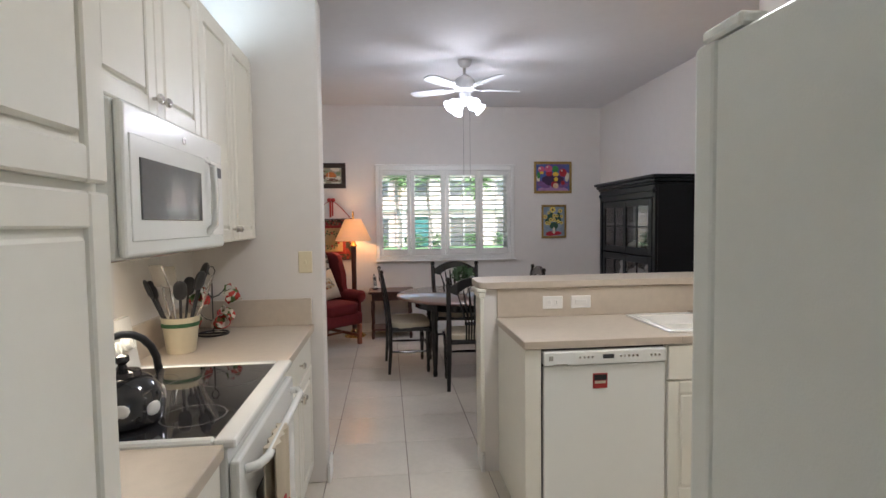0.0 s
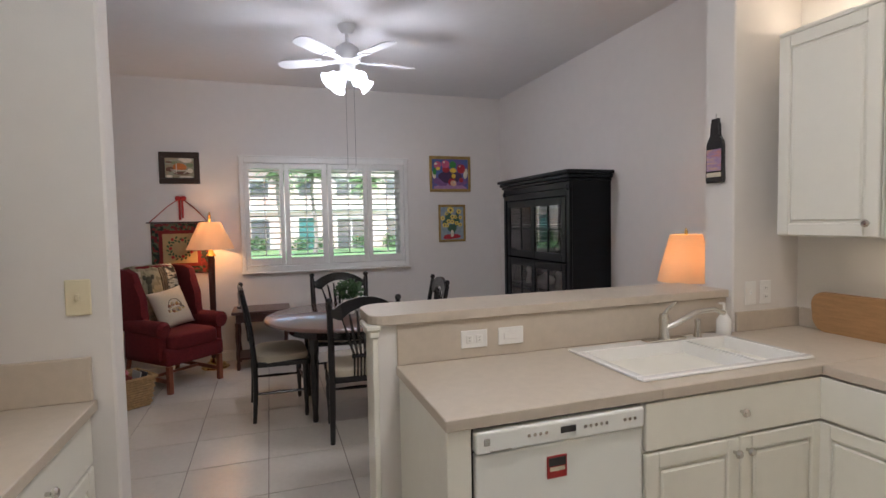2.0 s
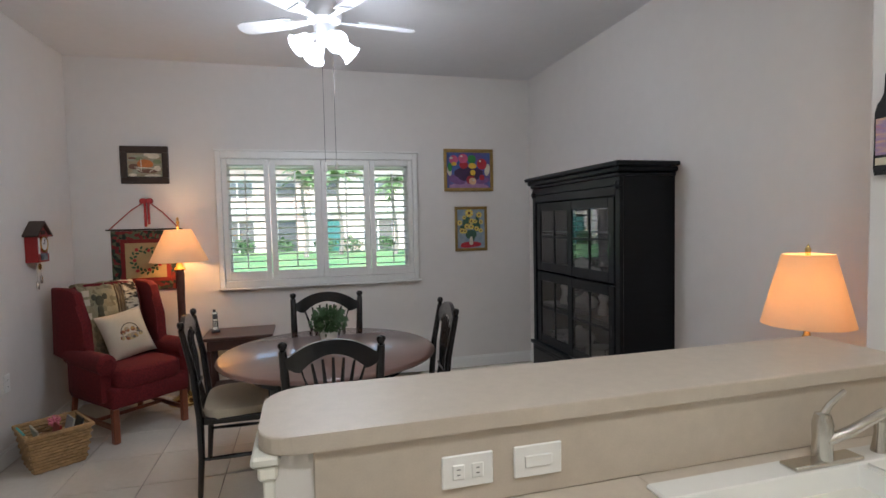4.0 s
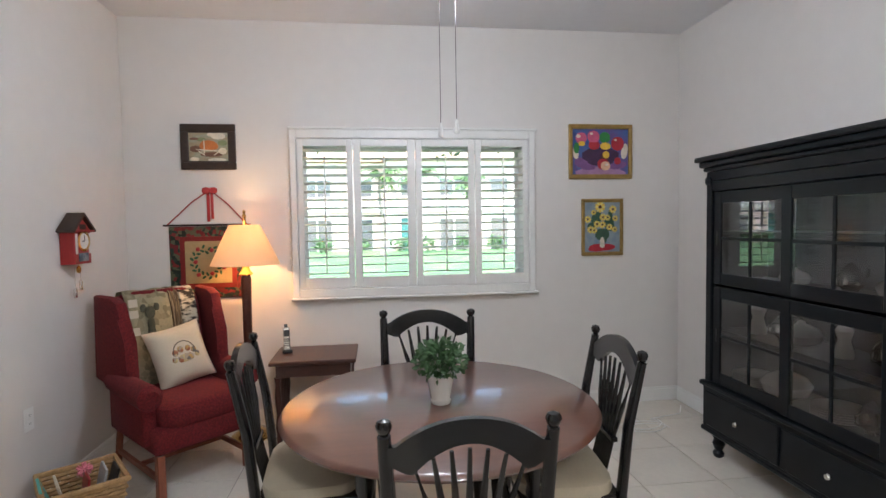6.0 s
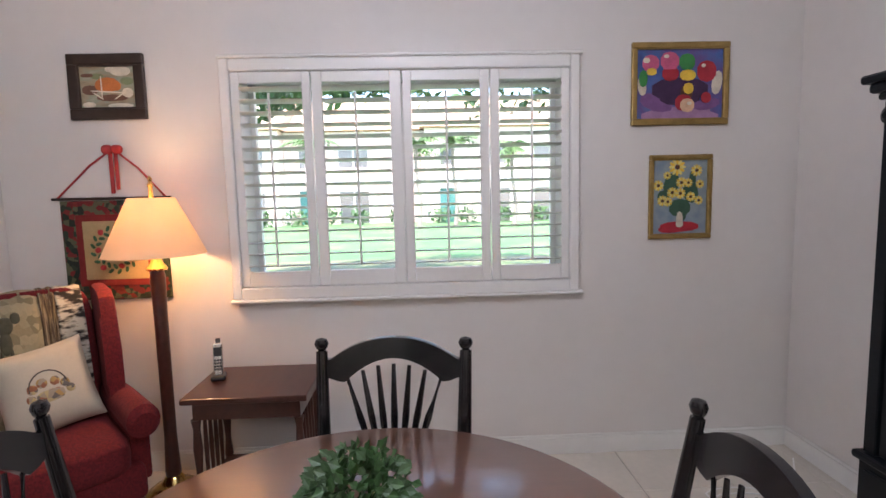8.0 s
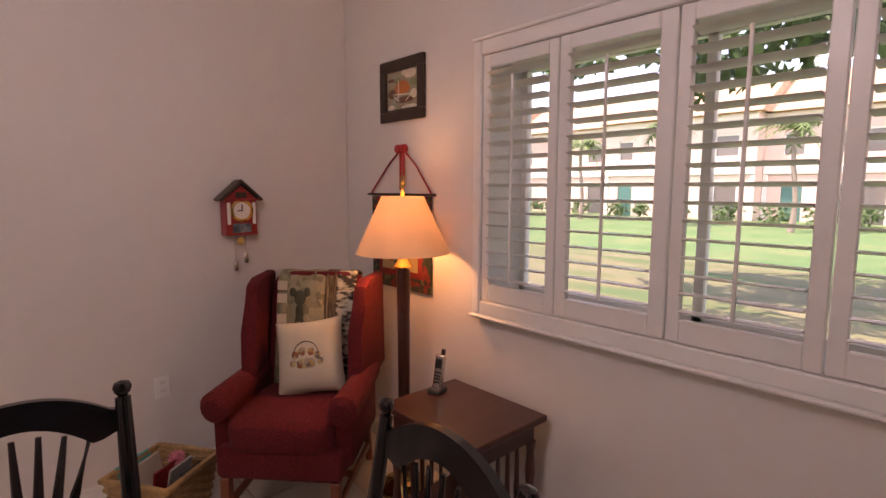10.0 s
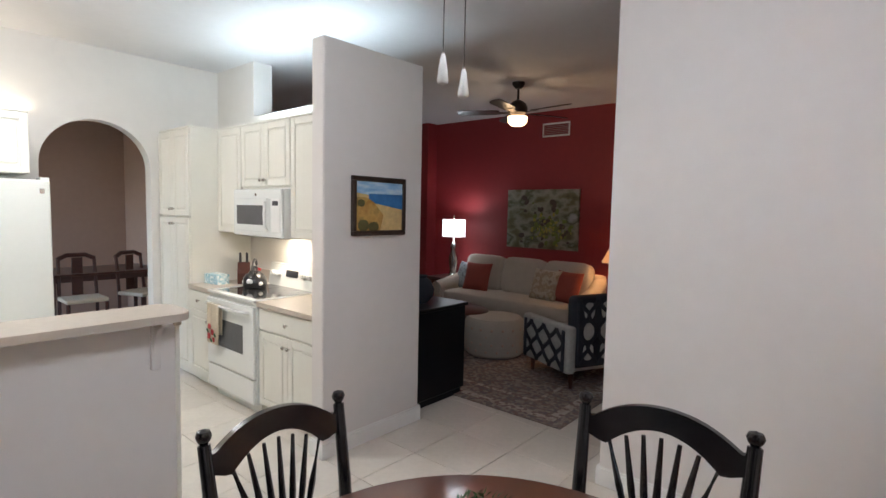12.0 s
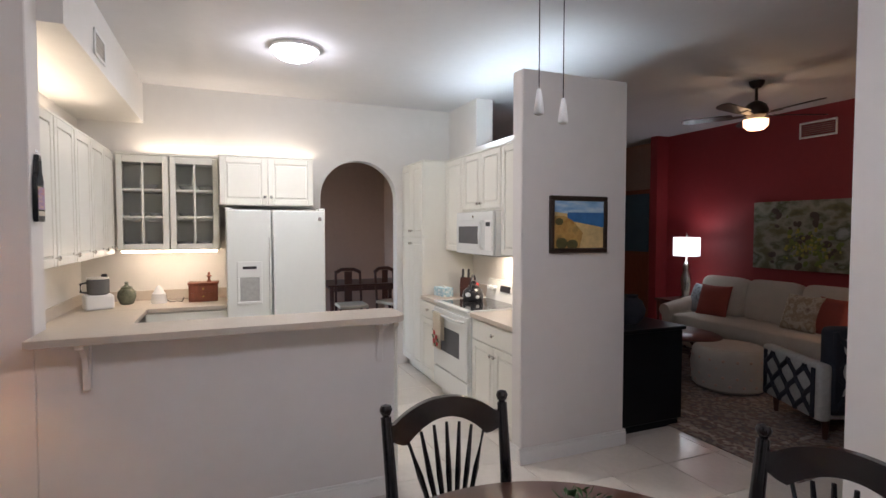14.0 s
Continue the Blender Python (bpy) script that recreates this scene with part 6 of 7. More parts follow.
daub(p, "red_fruit", P_RED, [(0.145, 0.065, 0.115, 0.115), (-0.055, 0.055, 0.10, 0.08), (0.145, -0.075, 0.06, 0.06), (0.02, -0.1, 0.1, 0.09)], -0.015)
daub(p, "rose_fruit", P_PNK, [(-0.06, 0.12, 0.11, 0.10), (-0.165, 0.11, 0.10, 0.09)], -0.0155)
daub(p, "green_fruit", P_GRN, [(0.035, 0.115, 0.095, 0.09), (-0.205, 0.03, 0.05, 0.09)], -0.016)
daub(p, "yellow_fruit", P_YEL, [(0.04, 0.045, 0.095, 0.06), (0.045, -0.025, 0.06, 0.06), (-0.16, 0.065, 0.06, 0.04)], -0.017)
daub(p, "peach", P_PCH, [(0.04, -0.115, 0.085, 0.075)], -0.0178)
daub(p, "shine", P_WHT, [(-0.19, 0.125, 0.04, 0.03), (0.125, 0.095, 0.025, 0.02), (0.05, -0.105, 0.03, 0.02), (-0.08, 0.145, 0.03, 0.02)], -0.0185)

# sunflower painting
p = framed("framed_painting", pose(3.205, WY, 1.472), 0.355, 0.465, 0.026, M_GOLD, "gilt-framed painting of sunflowers in a vase")
Kit().box(-0.155, 0.155, -0.009, -0.003, -0.21, 0.21).done("canvas", patched("grey_blue_ground", [(0.2, 0.27, 0.36), (0.28, 0.34, 0.38), (0.16, 0.24, 0.34)], 8, 0.5, "noise"), p)
daub(p, "cloth", P_RED, [(0.0, -0.165, 0.24, 0.06), (-0.05, -0.18, 0.15, 0.04)], -0.0105)
P_LEAF = paint("paint_bottle_green", (0.04, 0.1, 0.06))
daub(p, "foliage", P_LEAF, [(0.0, -0.06, 0.13, 0.1), (-0.05, 0.07, 0.09, 0.13, 15), (0.06, 0.03, 0.09, 0.13, -10), (0.07, 0.1, 0.04, 0.09), (-0.09, 0.0, 0.08, 0.08), (0.01, -0.1, 0.06, 0.07)], -0.0108)
daub(p, "vase", P_WHT, [(0.0, -0.125, 0.04, 0.09), (0.0, -0.15, 0.045, 0.04)], -0.0125)
P_LEM = paint("paint_lemon", (0.72, 0.62, 0.2))
heads = [(-0.02, 0.165, 0.085), (0.09, 0.145, 0.06), (-0.125, 0.065, 0.055), (0.005, 0.08, 0.055), (0.045, 0.078, 0.045), (-0.045, 0.025, 0.055), (0.0, 0.02, 0.055), (0.06, 0.0, 0.05), (-0.1, -0.02, 0.055), (-0.07, -0.025, 0.05), (0.11, 0.07, 0.045), (0.105, -0.02, 0.045), (-0.075, 0.12, 0.04)]
for n_, mt_ in (("petal", P_LEM), ("back_petal", P_YEL)):
    daub(p, n_, mt_, [(x + d * 0.36 * math.cos(q), z + d * 0.36 * math.sin(q), d * 0.42, d * 0.2, -math.degrees(q)) for x, z, d in heads for q in [(j + (0.5 if n_ == "back_petal" else 0)) * math.pi / 3 for j in range(6)]], -0.0135 if n_ == "back_petal" else -0.0145)
daub(p, "seed_head", P_BRN, [(x, z, d * 0.32, d * 0.32) for x, z, d in heads], -0.017)

# quilt hanging
q = thing("quilt_hanging", pose(0.12, WY, 1.263), "red and green quilted wall hanging with a wreath", "wall hanging")
Kit().box(-0.275, 0.275, -0.014, -0.004, -0.27, 0.265, 0.003).done("border", patched("dark_floral_cloth", [(0.03, 0.045, 0.03), (0.16, 0.02, 0.02), (0.02, 0.03, 0.02), (0.1, 0.11, 0.06), (0.2, 0.03, 0.025)], 38, 0.95, bump=0.4), q)
Kit().box(-0.20, 0.20, -0.018, -0.013, -0.195, 0.19, 0.002).done("band", material("red_quilt_cloth", (0.2, 0.02, 0.018), 0.95, vary=0.2, scale=20), q)
Kit().box(-0.165, 0.165, -0.021, -0.017, -0.16, 0.155, 0.002).done("field", material("gold_quilt_cloth", (0.42, 0.31, 0.15), 0.95, vary=0.12, scale=14), q)
k, kb_ = Kit(), Kit()
for i in range(34):
    a = i * 2 * math.pi / 34
    r = 0.105 + 0.014 * (-1) ** i
    hx, hz = r * math.cos(a) * (1.0), r * math.sin(a) * 1.0 - (0.02 if abs(math.cos(a)) < 0.2 and math.sin(a) > 0 else 0)
    (kb_ if i % 5 == 2 else k).puff(0.034, 0.006, 0.018 if i % 5 != 2 else 0.03, Matrix.Translation((hx, -0.022, hz)) @ Matrix.Rotation(-a + 0.7 * (-1) ** i, 4, "Y"), 0.9, 5)
k.done("leaf", M_GREEN, q, True), kb_.done("berry", M_BERRY, q, True)
Kit().rod((-0.31, -0.016, 0.275), (0.31, -0.016, 0.275), 0.007).done("rod", M_DKFRAME, q)
Kit().tube([(-0.28, -0.016, 0.28), (-0.1, -0.012, 0.45), (0.025, -0.012, 0.535)], 0.005, 6).tube([(0.28, -0.016, 0.28), (0.15, -0.012, 0.43), (0.025, -0.012, 0.535)], 0.005, 6).done("cord", M_BERRY, q)
k = Kit().puff(0.06, 0.03, 0.05, Matrix.Translation((0.0, -0.02, 0.53)), 0.8, 7).puff(0.06, 0.03, 0.05, Matrix.Translation((0.05, -0.02, 0.53)), 0.8, 7)
k.box(0.0, 0.022, -0.016, -0.011, 0.3, 0.53, 0.002).box(0.03, 0.05, -0.018, -0.013, 0.32, 0.53, 0.002)
k.done("bow", M_BERRY, q, True)

# cuckoo clock on the west wall, facing +x
ck = thing("cuckoo_clock", pose(LX, 6.60, 1.315, 0, 0, 90) @ Matrix.Diagonal((1, 0.75, 1, 1)), "red house-shaped cuckoo clock with hanging weights", "clock")
Kit().prism([(-0.085, 0), (0.085, 0), (0.085, 0.2), (0, 0.275), (-0.085, 0.2)], -0.11, 0, Matrix(((1, 0, 0, 0), (0, 0, 1, 0), (0, 1, 0, 0), (0, 0, 0, 1))), 0.004).done("case", M_REDP, ck)
k = Kit()
for s in (-1, 1):
    k.box(-0.008, 0.155, -0.135, 0.0, -0.008, 0.008, 0.003, Matrix.Translation((0, 0, 0.295)) @ Matrix.Rotation(radians(42 if s > 0 else 138), 4, "Y"))
k.done("roof", M_DKFRAME, ck)
k = Kit().box(-0.1, 0.1, -0.135, -0.112, 0.19, 0.2, 0.002)
k.done("beam", M_REDP, ck)
m = Matrix.Translation((0, -0.11, 0.135)) @ Matrix.Rotation(radians(90), 4, "X")
Kit().lathe([(0.0, 0.0), (0.062, 0.0), (0.062, 0.012), (0.052, 0.015), (0.05, 0.008), (0, 0.008)], 28, m, cap=False).done("bezel", M_BRASS, ck, True)
Kit().lathe([(0.046, 0.0085), (0.046, 0.0105), (0, 0.0105)], 24, m, cap=False).done("dial", M_PORC, ck)
Kit().box(-0.003, 0.003, -0.125, -0.1225, 0.135, 0.17).box(-0.025, 0.003, -0.125, -0.1225, 0.132, 0.138).done("hand_pointer", M_BLKPL, ck)
Kit().box(-0.05, 0.05, -0.116, -0.109, 0.015, 0.065, 0.002).done("scene_panel", patched("painted_panel", [(0.02, 0.03, 0.04), (0.12, 0.16, 0.2), (0.3, 0.3, 0.28)], 30, 0.4, "noise"), ck)
Kit().box(-0.03, 0.03, -0.118, -0.109, 0.205, 0.235, 0.002).done("cuckoo_door", M_DKFRAME, ck)
k = Kit().box(-0.078, -0.06, -0.118, -0.108, 0.06, 0.18, 0.003).box(0.06, 0.078, -0.118, -0.108, 0.06, 0.18, 0.003)
k.done("column", M_PORC, ck)
for x, z in ((-0.03, -0.15), (0.03, -0.11)):
    Kit().rod((x, -0.06, z), (x, -0.06, 0), 0.0015, 0.0015, 5).lathe([(0.011, 0), (0.013, 0.005), (0.013, 0.05), (0.006, 0.06)], 10, Matrix.Translation((x, -0.06, z - 0.05))).done("weight", M_CHROME, ck, True)
Kit().rod((0, -0.07, -0.03), (0, -0.07, 0.0), 0.003).lathe([(0.0, -0.003), (0.022, -0.003), (0.022, 0.003), (0, 0.003)], 16, Matrix.Translation((0, -0.07, -0.035)) @ Matrix.Rotation(radians(90), 4, "X"), cap=False).done("pendulum", M_BRASS, ck, True)

# beach painting on the partition, facing +y
p = framed("framed_painting", pose(0.06, 3.348, 1.655, 0, 0, 180), 0.485, 0.40, 0.03, M_DKFRAME, "dark-framed painting of a sandy beach dune", 0.035)
Kit().box(-0.215, 0.215, -0.02, -0.003, -0.172, 0.172).done("canvas", paint("paint_sand", (0.62, 0.45, 0.2)), p)
m = Matrix(((1, 0, 0, 0), (0, 0, 1, 0), (0, 1, 0, 0), (0, 0, 0, 1)))
Kit().prism([(-0.215, 0.09), (0.215, 0.04), (0.215, 0.172), (-0.215, 0.172)], -0.0225, -0.0195, m).done("sky", patched("painted_sky", [(0.08, 0.25, 0.55), (0.3, 0.5, 0.7), (0.6, 0.7, 0.75)], 6, 0.5, "noise", (1, 1, 4)), p)
Kit().prism([(-0.1, 0.03), (0.215, -0.02), (0.215, 0.085), (-0.1, 0.085)], -0.024, -0.021, m).done("sea", paint("paint_sea", (0.04, 0.17, 0.4)), p)
Kit().prism([(-0.215, -0.172), (0.0, -0.172), (0.03, -0.06), (-0.06, 0.03), (-0.13, 0.06), (-0.215, 0.06)], -0.0255, -0.0225, m).done("dune", patched("painted_dune", [(0.3, 0.14, 0.03), (0.5, 0.3, 0.08), (0.16, 0.12, 0.04)], 12, 0.5, "noise"), p)
P_OLIVE = paint("paint_olive", (0.1, 0.09, 0.03))
for blob in ((-0.15, -0.13, 0.1, 0.08), (-0.06, -0.14, 0.1, 0.07), (-0.17, 0.02, 0.07, 0.05)):
    daub(p, "grass", P_OLIVE, [blob], -0.026)

# china hutch, facing -x: its own front is -y
hu = thing("china_hutch", pose(3.468, 6.335, 0, 0, 0, -90) @ Matrix.Diagonal((0.97, 0.93, 1.034, 1)), "black china hutch with paned sliding glass doors", "hutch")
W, D = 1.33, 0.44
for x in (0.06, W - 0.06):
    for y in (0.05, D - 0.06):
        Kit().lathe([(0.022, 0), (0.034, 0.012), (0.036, 0.03), (0.022, 0.045), (0.03, 0.06), (0.04, 0.085), (0.03, 0.11), (0.04, 0.13), (0.04, 0.16)], 14, Matrix.Translation((x, y, 0))).done("foot", M_HUTCH, hu, True)
k = Kit().box(-0.012, W + 0.012, -0.02, D, 0.16, 0.44, 0.006).box(-0.03, W + 0.03, -0.04, D, 0.44, 0.47, 0.01, seg=2).box(-0.025, W + 0.025, -0.03, D, 0.155, 0.185, 0.008)
k.done("base", M_HUTCH, hu)
k = Kit().box(0, 0.03, 0.02, D, 0.47, 1.70).box(W - 0.03, W, 0.02, D, 0.47, 1.70).box(0.03, W - 0.03, D - 0.015, D, 0.47, 1.70)
k.box(0.03, W - 0.03, 0.03, D - 0.015, 0.47, 0.49).box(0, W, 0.02, D, 1.70, 1.76)
k.box(-0.004, 0.05, -0.012, 0.02, 0.47, 1.70, 0.004).box(W - 0.05, W + 0.004, -0.012, 0.02, 0.47, 1.70, 0.004).box(-0.004, W + 0.004, -0.012, 0.02, 1.702, 1.758, 0.004).box(0.05, W - 0.05, -0.011, 0.019, 1.64, 1.70, 0.004)
k.done("carcass", M_HUTCH, hu)
k = Kit().box(-0.02, W + 0.02, -0.03, D, 1.76, 1.785, 0.008).box(-0.04, W + 0.04, -0.05, D, 1.785, 1.82, 0.012, seg=2).box(-0.06, W + 0.06, -0.07, D, 1.82, 1.85, 0.008)
k.done("cornice", M_HUTCH, hu)
k = Kit()
for z in (0.78, 1.09, 1.38):
    k.box(0.03, W - 0.03, 0.05, D - 0.02, z, z + 0.018)
k.done("shelf", M_HUTCH, hu)
for x in (0.02, W - 0.02):
    Kit().lathe([(0.028, 0), (0.03, 0.008), (0.018, 0.014), (0.012, 0.02), (0, 0.021)], 16, Matrix.Translation((x, -0.012, 1.705)) @ Matrix.Rotation(radians(90), 4, "X"), cap=False).done("rosette", M_HUTCH, hu, True)
for n_, (x0, x1, yo) in enumerate(((0.055, 0.70, 0.0), (0.635, W - 0.055, -0.018))):
    for z0, z1 in ((0.475, 1.065), (1.08, 1.635)):
        s = 0.07
        k = Kit().box(x0, x0 + s, yo, yo + 0.018, z0, z1, 0.004).box(x1 - s, x1, yo, yo + 0.018, z0, z1, 0.004).box(x0 + s, x1 - s, yo, yo + 0.018, z1 - s, z1, 0.004).box(x0 + s, x1 - s, yo, yo + 0.018, z0, z0 + s, 0.004)
        xm, zm = (x0 + x1) / 2, (z0 + z1) / 2
        k.box(xm - 0.009, xm + 0.009, yo + 0.002, yo + 0.016, z0 + s, z1 - s, 0.003).box(x0 + s, x1 - s, yo + 0.0025, yo + 0.0155, zm - 0.009, zm + 0.009, 0.003)
        dd = k.done("sliding_door", M_HUTCH, hu)
        Kit().pane(x0 + s, x1 - s, yo + 0.009, z0 + s, z1 - s).done("pane", M_LEADGL, dd)
        Kit().box(x0 + 0.03 if n_ == 0 else x1 - 0.042, x0 + 0.042 if n_ == 0 else x1 - 0.03, yo - 0.004, yo, zm - 0.04, zm + 0.04, 0.002).done("pull", M_BLKPL, dd)
for x0, x1 in ((0.03, W / 2 - 0.01), (W / 2 + 0.01, W - 0.03)):
    dd = Kit().box(x0, x1, -0.034, -0.019, 0.205, 0.415, 0.005).done("drawer", M_HUTCH, hu)
    Kit().lathe([(0.008, 0), (0.008, 0.012), (0.016, 0.02), (0.012, 0.028), (0, 0.03)], 12, Matrix.Translation(((x0 + x1) / 2, -0.034, 0.31)) @ Matrix.Rotation(radians(90), 4, "X"), cap=False).done("knob", M_CHROME, dd, True)

# china inside
def china(kind, x, y, z, s=1.0):
    at = Matrix.Translation((3.468 + y * 0.93, 6.335 - x * 0.97, z * 1.034)) @ Matrix.Scale(1, 4)
    if kind == "tureen":
        o = thing("soup_tureen", at, "white lidded porcelain tureen on a hutch shelf", "tureen", "china in the hutch")
        Kit().lathe([(0.05 * s, 0), (0.11 * s, 0.03 * s), (0.13 * s, 0.08 * s), (0.1 * s, 0.12 * s), (0.03 * s, 0.15 * s), (0.02 * s, 0.17 * s), (0, 0.175 * s)], 20, cap=False).done("body", M_PORC, o, True)
    elif kind == "figure":
        o = thing("porcelain_vase", at, "slim white porcelain vase on a hutch shelf", "vase", "china in the hutch")
        Kit().lathe([(0.045 * s, 0), (0.05 * s, 0.02), (0.03 * s, 0.1 * s), (0.045 * s, 0.15 * s), (0.02 * s, 0.19 * s), (0.028 * s, 0.23 * s), (0, 0.235 * s)], 14, cap=False).done("body", M_PORC, o, True)
    elif kind == "plate":
        o = thing("plate_stack", at, "stack of white porcelain plates on a shelf", "plates", "china in the hutch")
        k = Kit()
        for i in range(5):
            k.lathe([(0.06, i * 0.012), (0.12, i * 0.012 + 0.014), (0.122, i * 0.012 + 0.018), (0.06, i * 0.012 + 0.006)], 22)
        k.done("plates", M_PORC, o, True)
    else:
        o = thing("silver_pot", at, "polished silver pot on a hutch shelf", "pot", "china in the hutch")
        Kit().lathe([(0.03, 0), (0.025, 0.01), (0.06, 0.05), (0.055, 0.1), (0.03, 0.13), (0.01, 0.15), (0, 0.155)], 16, cap=False).tube([(0.05, 0, 0.05), (0.09, 0, 0.08), (0.1, 0, 0.12)], 0.008, 8).tube([(-0.05, 0, 0.1), (-0.09, 0, 0.09), (-0.09, 0, 0.05), (-0.05, 0, 0.04)], 0.006, 8).done("body", M_CHROME, o, True)
    return o


for kind, x, z, s in (("plate", 0.2, 0.49, 1), ("tureen", 0.45, 0.49, 1), ("plate", 0.8, 0.49, 1), ("silver", 0.98, 0.49, 1), ("figure", 1.14, 0.49, 0.8), ("figure", 0.22, 0.798, 1), ("silver", 0.42, 0.798, 1), ("tureen", 0.55, 0.798, 0.8), ("figure", 0.82, 0.798, 0.9), ("silver", 1.05, 0.798, 1), ("tureen", 1.18, 0.798, 0.7), ("tureen", 0.5, 1.108, 0.6), ("silver", 0.85, 1.108, 1), ("tureen", 1.1, 1.108, 0.7)):
    china(kind, x, 0.2, z, s)

# cable on the floor beside the hutch
cb = thing("loose_cable", pose(3.3, 6.75, 0.006), "loose pale cable coiled on the tile floor", "cable")
Kit().tube([(0.16 * math.cos(t * 0.5) + 0.02 * math.sin(t), 0.09 * math.sin(t * 0.5) + 0.004 * t, 0) for t in range(28)] + [(0.4, 0.25, 0), (0.5, 0.4, 0)], 0.004, 5).done("cord", M_WHITEPL, cb, True)

# small table with lamp behind the bar's end, and a low wooden rail
ot = thing("lamp_table", pose(3.55, 3.84, 0), "small round wooden lamp table", "side table")
Kit().lathe([(0.0, 0.66), (0.26, 0.66), (0.27, 0.67), (0.26, 0.685), (0, 0.685)], 32, cap=False).done("top", M_WOODRED, ot, True)
Kit().lathe([(0.16, 0), (0.15, 0.03), (0.04, 0.06), (0.025, 0.2), (0.04, 0.4), (0.025, 0.6), (0.06, 0.66)], 16).done("pedestal", M_WOODRED, ot, True)
tl_ = thing("table_lamp", pose(3.53, 3.82, 0.685), "table lamp with a pleated cream shade, lit", "table lamp")
Kit().lathe([(0.07, 0), (0.075, 0.015), (0.03, 0.04), (0.05, 0.14), (0.06, 0.22), (0.03, 0.32), (0.012, 0.36), (0.01, 0.70), (0.012, 0.715), (0, 0.74)], 20, cap=False).done("base", M_BRASS, tl_, True)
Kit().lathe([(0.17, 0.40), (0.14, 0.52), (0.095, 0.695), (0.092, 0.695), (0.137, 0.52), (0.167, 0.40), (0.17, 0.40)], 36, cap=False).done("shade", M_SHADE, tl_, True)
wc = thing("wooden_armchair", pose(3.60, 4.42, -0.0, 0, 0, 0) @ Matrix.Diagonal((0.9, 0.9, 0.93, 1)), "low reddish wooden chair against the wall", "chair")
Kit().box(-0.2, 0.24, -0.22, 0.22, 0.40, 0.44, 0.01).done("seat", M_WOODRED, wc)
k = Kit()
for sx, sy, h in ((-0.18, -0.2, 0.62), (-0.18, 0.2, 0.62), (0.22, -0.2, 0.62), (0.22, 0.2, 0.62)):
    k.rod((sx, sy, 0), (sx, sy, h), 0.018, 0.02)
k.done("leg", M_WOODRED, wc)
Kit().tube([(0.26, -0.2, 0.63), (-0.1, -0.2, 0.64), (-0.2, -0.2, 0.625)], 0.02, 8).tube([(0.26, 0.2, 0.63), (-0.1, 0.2, 0.64), (-0.2, 0.2, 0.625)], 0.02, 8).tube([(0.24, -0.2, 0.63), (0.27, 0, 0.63), (0.24, 0.2, 0.63)], 0.018, 8).done("rail", M_WOODRED, wc, True)


# ---------- ceiling fans ----------
def fan(name, at, blade_r, turn, mat, bladem, label, drop, n=5, blade_w=0.13):
    f = thing(name, pose(at[0], at[1], CEIL), label, "ceiling fan")
    Kit().lathe([(0.0, -0.07), (0.035, -0.065), (0.065, -0.03), (0.07, 0.0), (0, 0)], 24, cap=False).done("canopy", mat, f, True)
    Kit().rod((0, 0, -0.07), (0, 0, -drop + 0.1), 0.014).done("downrod", mat, f, True)
    z = -drop
    Kit().lathe([(0.0, z - 0.06), (0.05, z - 0.06), (0.1, z - 0.03), (0.11, z + 0.02), (0.09, z + 0.07), (0.05, z + 0.10), (0.02, z + 0.115), (0, z + 0.115)], 28, cap=False).done("motor", mat, f, True)
    for i in range(n):
        a = turn + 360 * i / n
        m = Matrix.Rotation(radians(a), 4, "Z") @ Matrix.Translation((0, 0, z - 0.02)) @ Matrix.Rotation(radians(11), 4, "X")
        out = [(0.2, -blade_w * 0.38), (0.24, -blade_w * 0.45), (blade_r - 0.05, -blade_w / 2)] + arc(blade_r - 0.05, 0, blade_w / 2, -80, 80, 6) + [(blade_r - 0.05, blade_w / 2), (0.24, blade_w * 0.45), (0.2, blade_w * 0.38)]
        b = Kit().prism(out, -0.004, 0.004, m).done("blade", bladem, f)
        Kit().prism([(0.09, -0.02), (0.2, -0.03), (0.25, -0.045), (0.25, 0.045), (0.2, 0.03), (0.09, 0.02)], -0.011, -0.005, m).done("bracket", mat, b)
    return f


M_TULIP = material("lit_tulip_glass", (0.85, 0.9, 1.0), 0.3, vary=0.05, scale=20, emit=0.9)
M_FANW = material("white_fan_enamel", (0.74, 0.75, 0.76), 0.35, vary=0.03)
M_FANB = material("dark_bronze", (0.02, 0.012, 0.009), 0.35, 0.4, vary=0.2)
f = fan("ceiling_fan", FAN, 0.56, 8, M_FANW, M_FANW, "white five-blade ceiling fan with four lit glass shades", 0.25)
Kit().lathe([(0.0, -0.43), (0.03, -0.425), (0.05, -0.39), (0.06, -0.36), (0.06, -0.31), (0, -0.31)], 24, cap=False).done("light_hub", M_FANW, f, True)
for a in range(4):
    m = Matrix.Rotation(radians(20 + 90 * a), 4, "Z") @ Matrix.Translation((0.07, 0, -0.38)) @ Matrix.Rotation(radians(125), 4, "Y")
    Kit().lathe([(0.016, -0.03), (0.018, 0.0), (0.022, 0.03)], 12, m).done("arm", M_FANW, f, True)
    Kit().lathe([(0.022, 0.025), (0.04, 0.045), (0.046, 0.08), (0.05, 0.11), (0.066, 0.135), (0.063, 0.135), (0.046, 0.11), (0.042, 0.08), (0.036, 0.048), (0.02, 0.03)], 20, m, cap=False).done("glass_shade", M_TULIP, f, True).visible_shadow = False
    Kit().puff(0.055, 0.055, 0.085, m @ Matrix.Translation((0, 0, 0.085)), 0.9, 8).done("bulb", M_BULB, f, True).visible_shadow = False
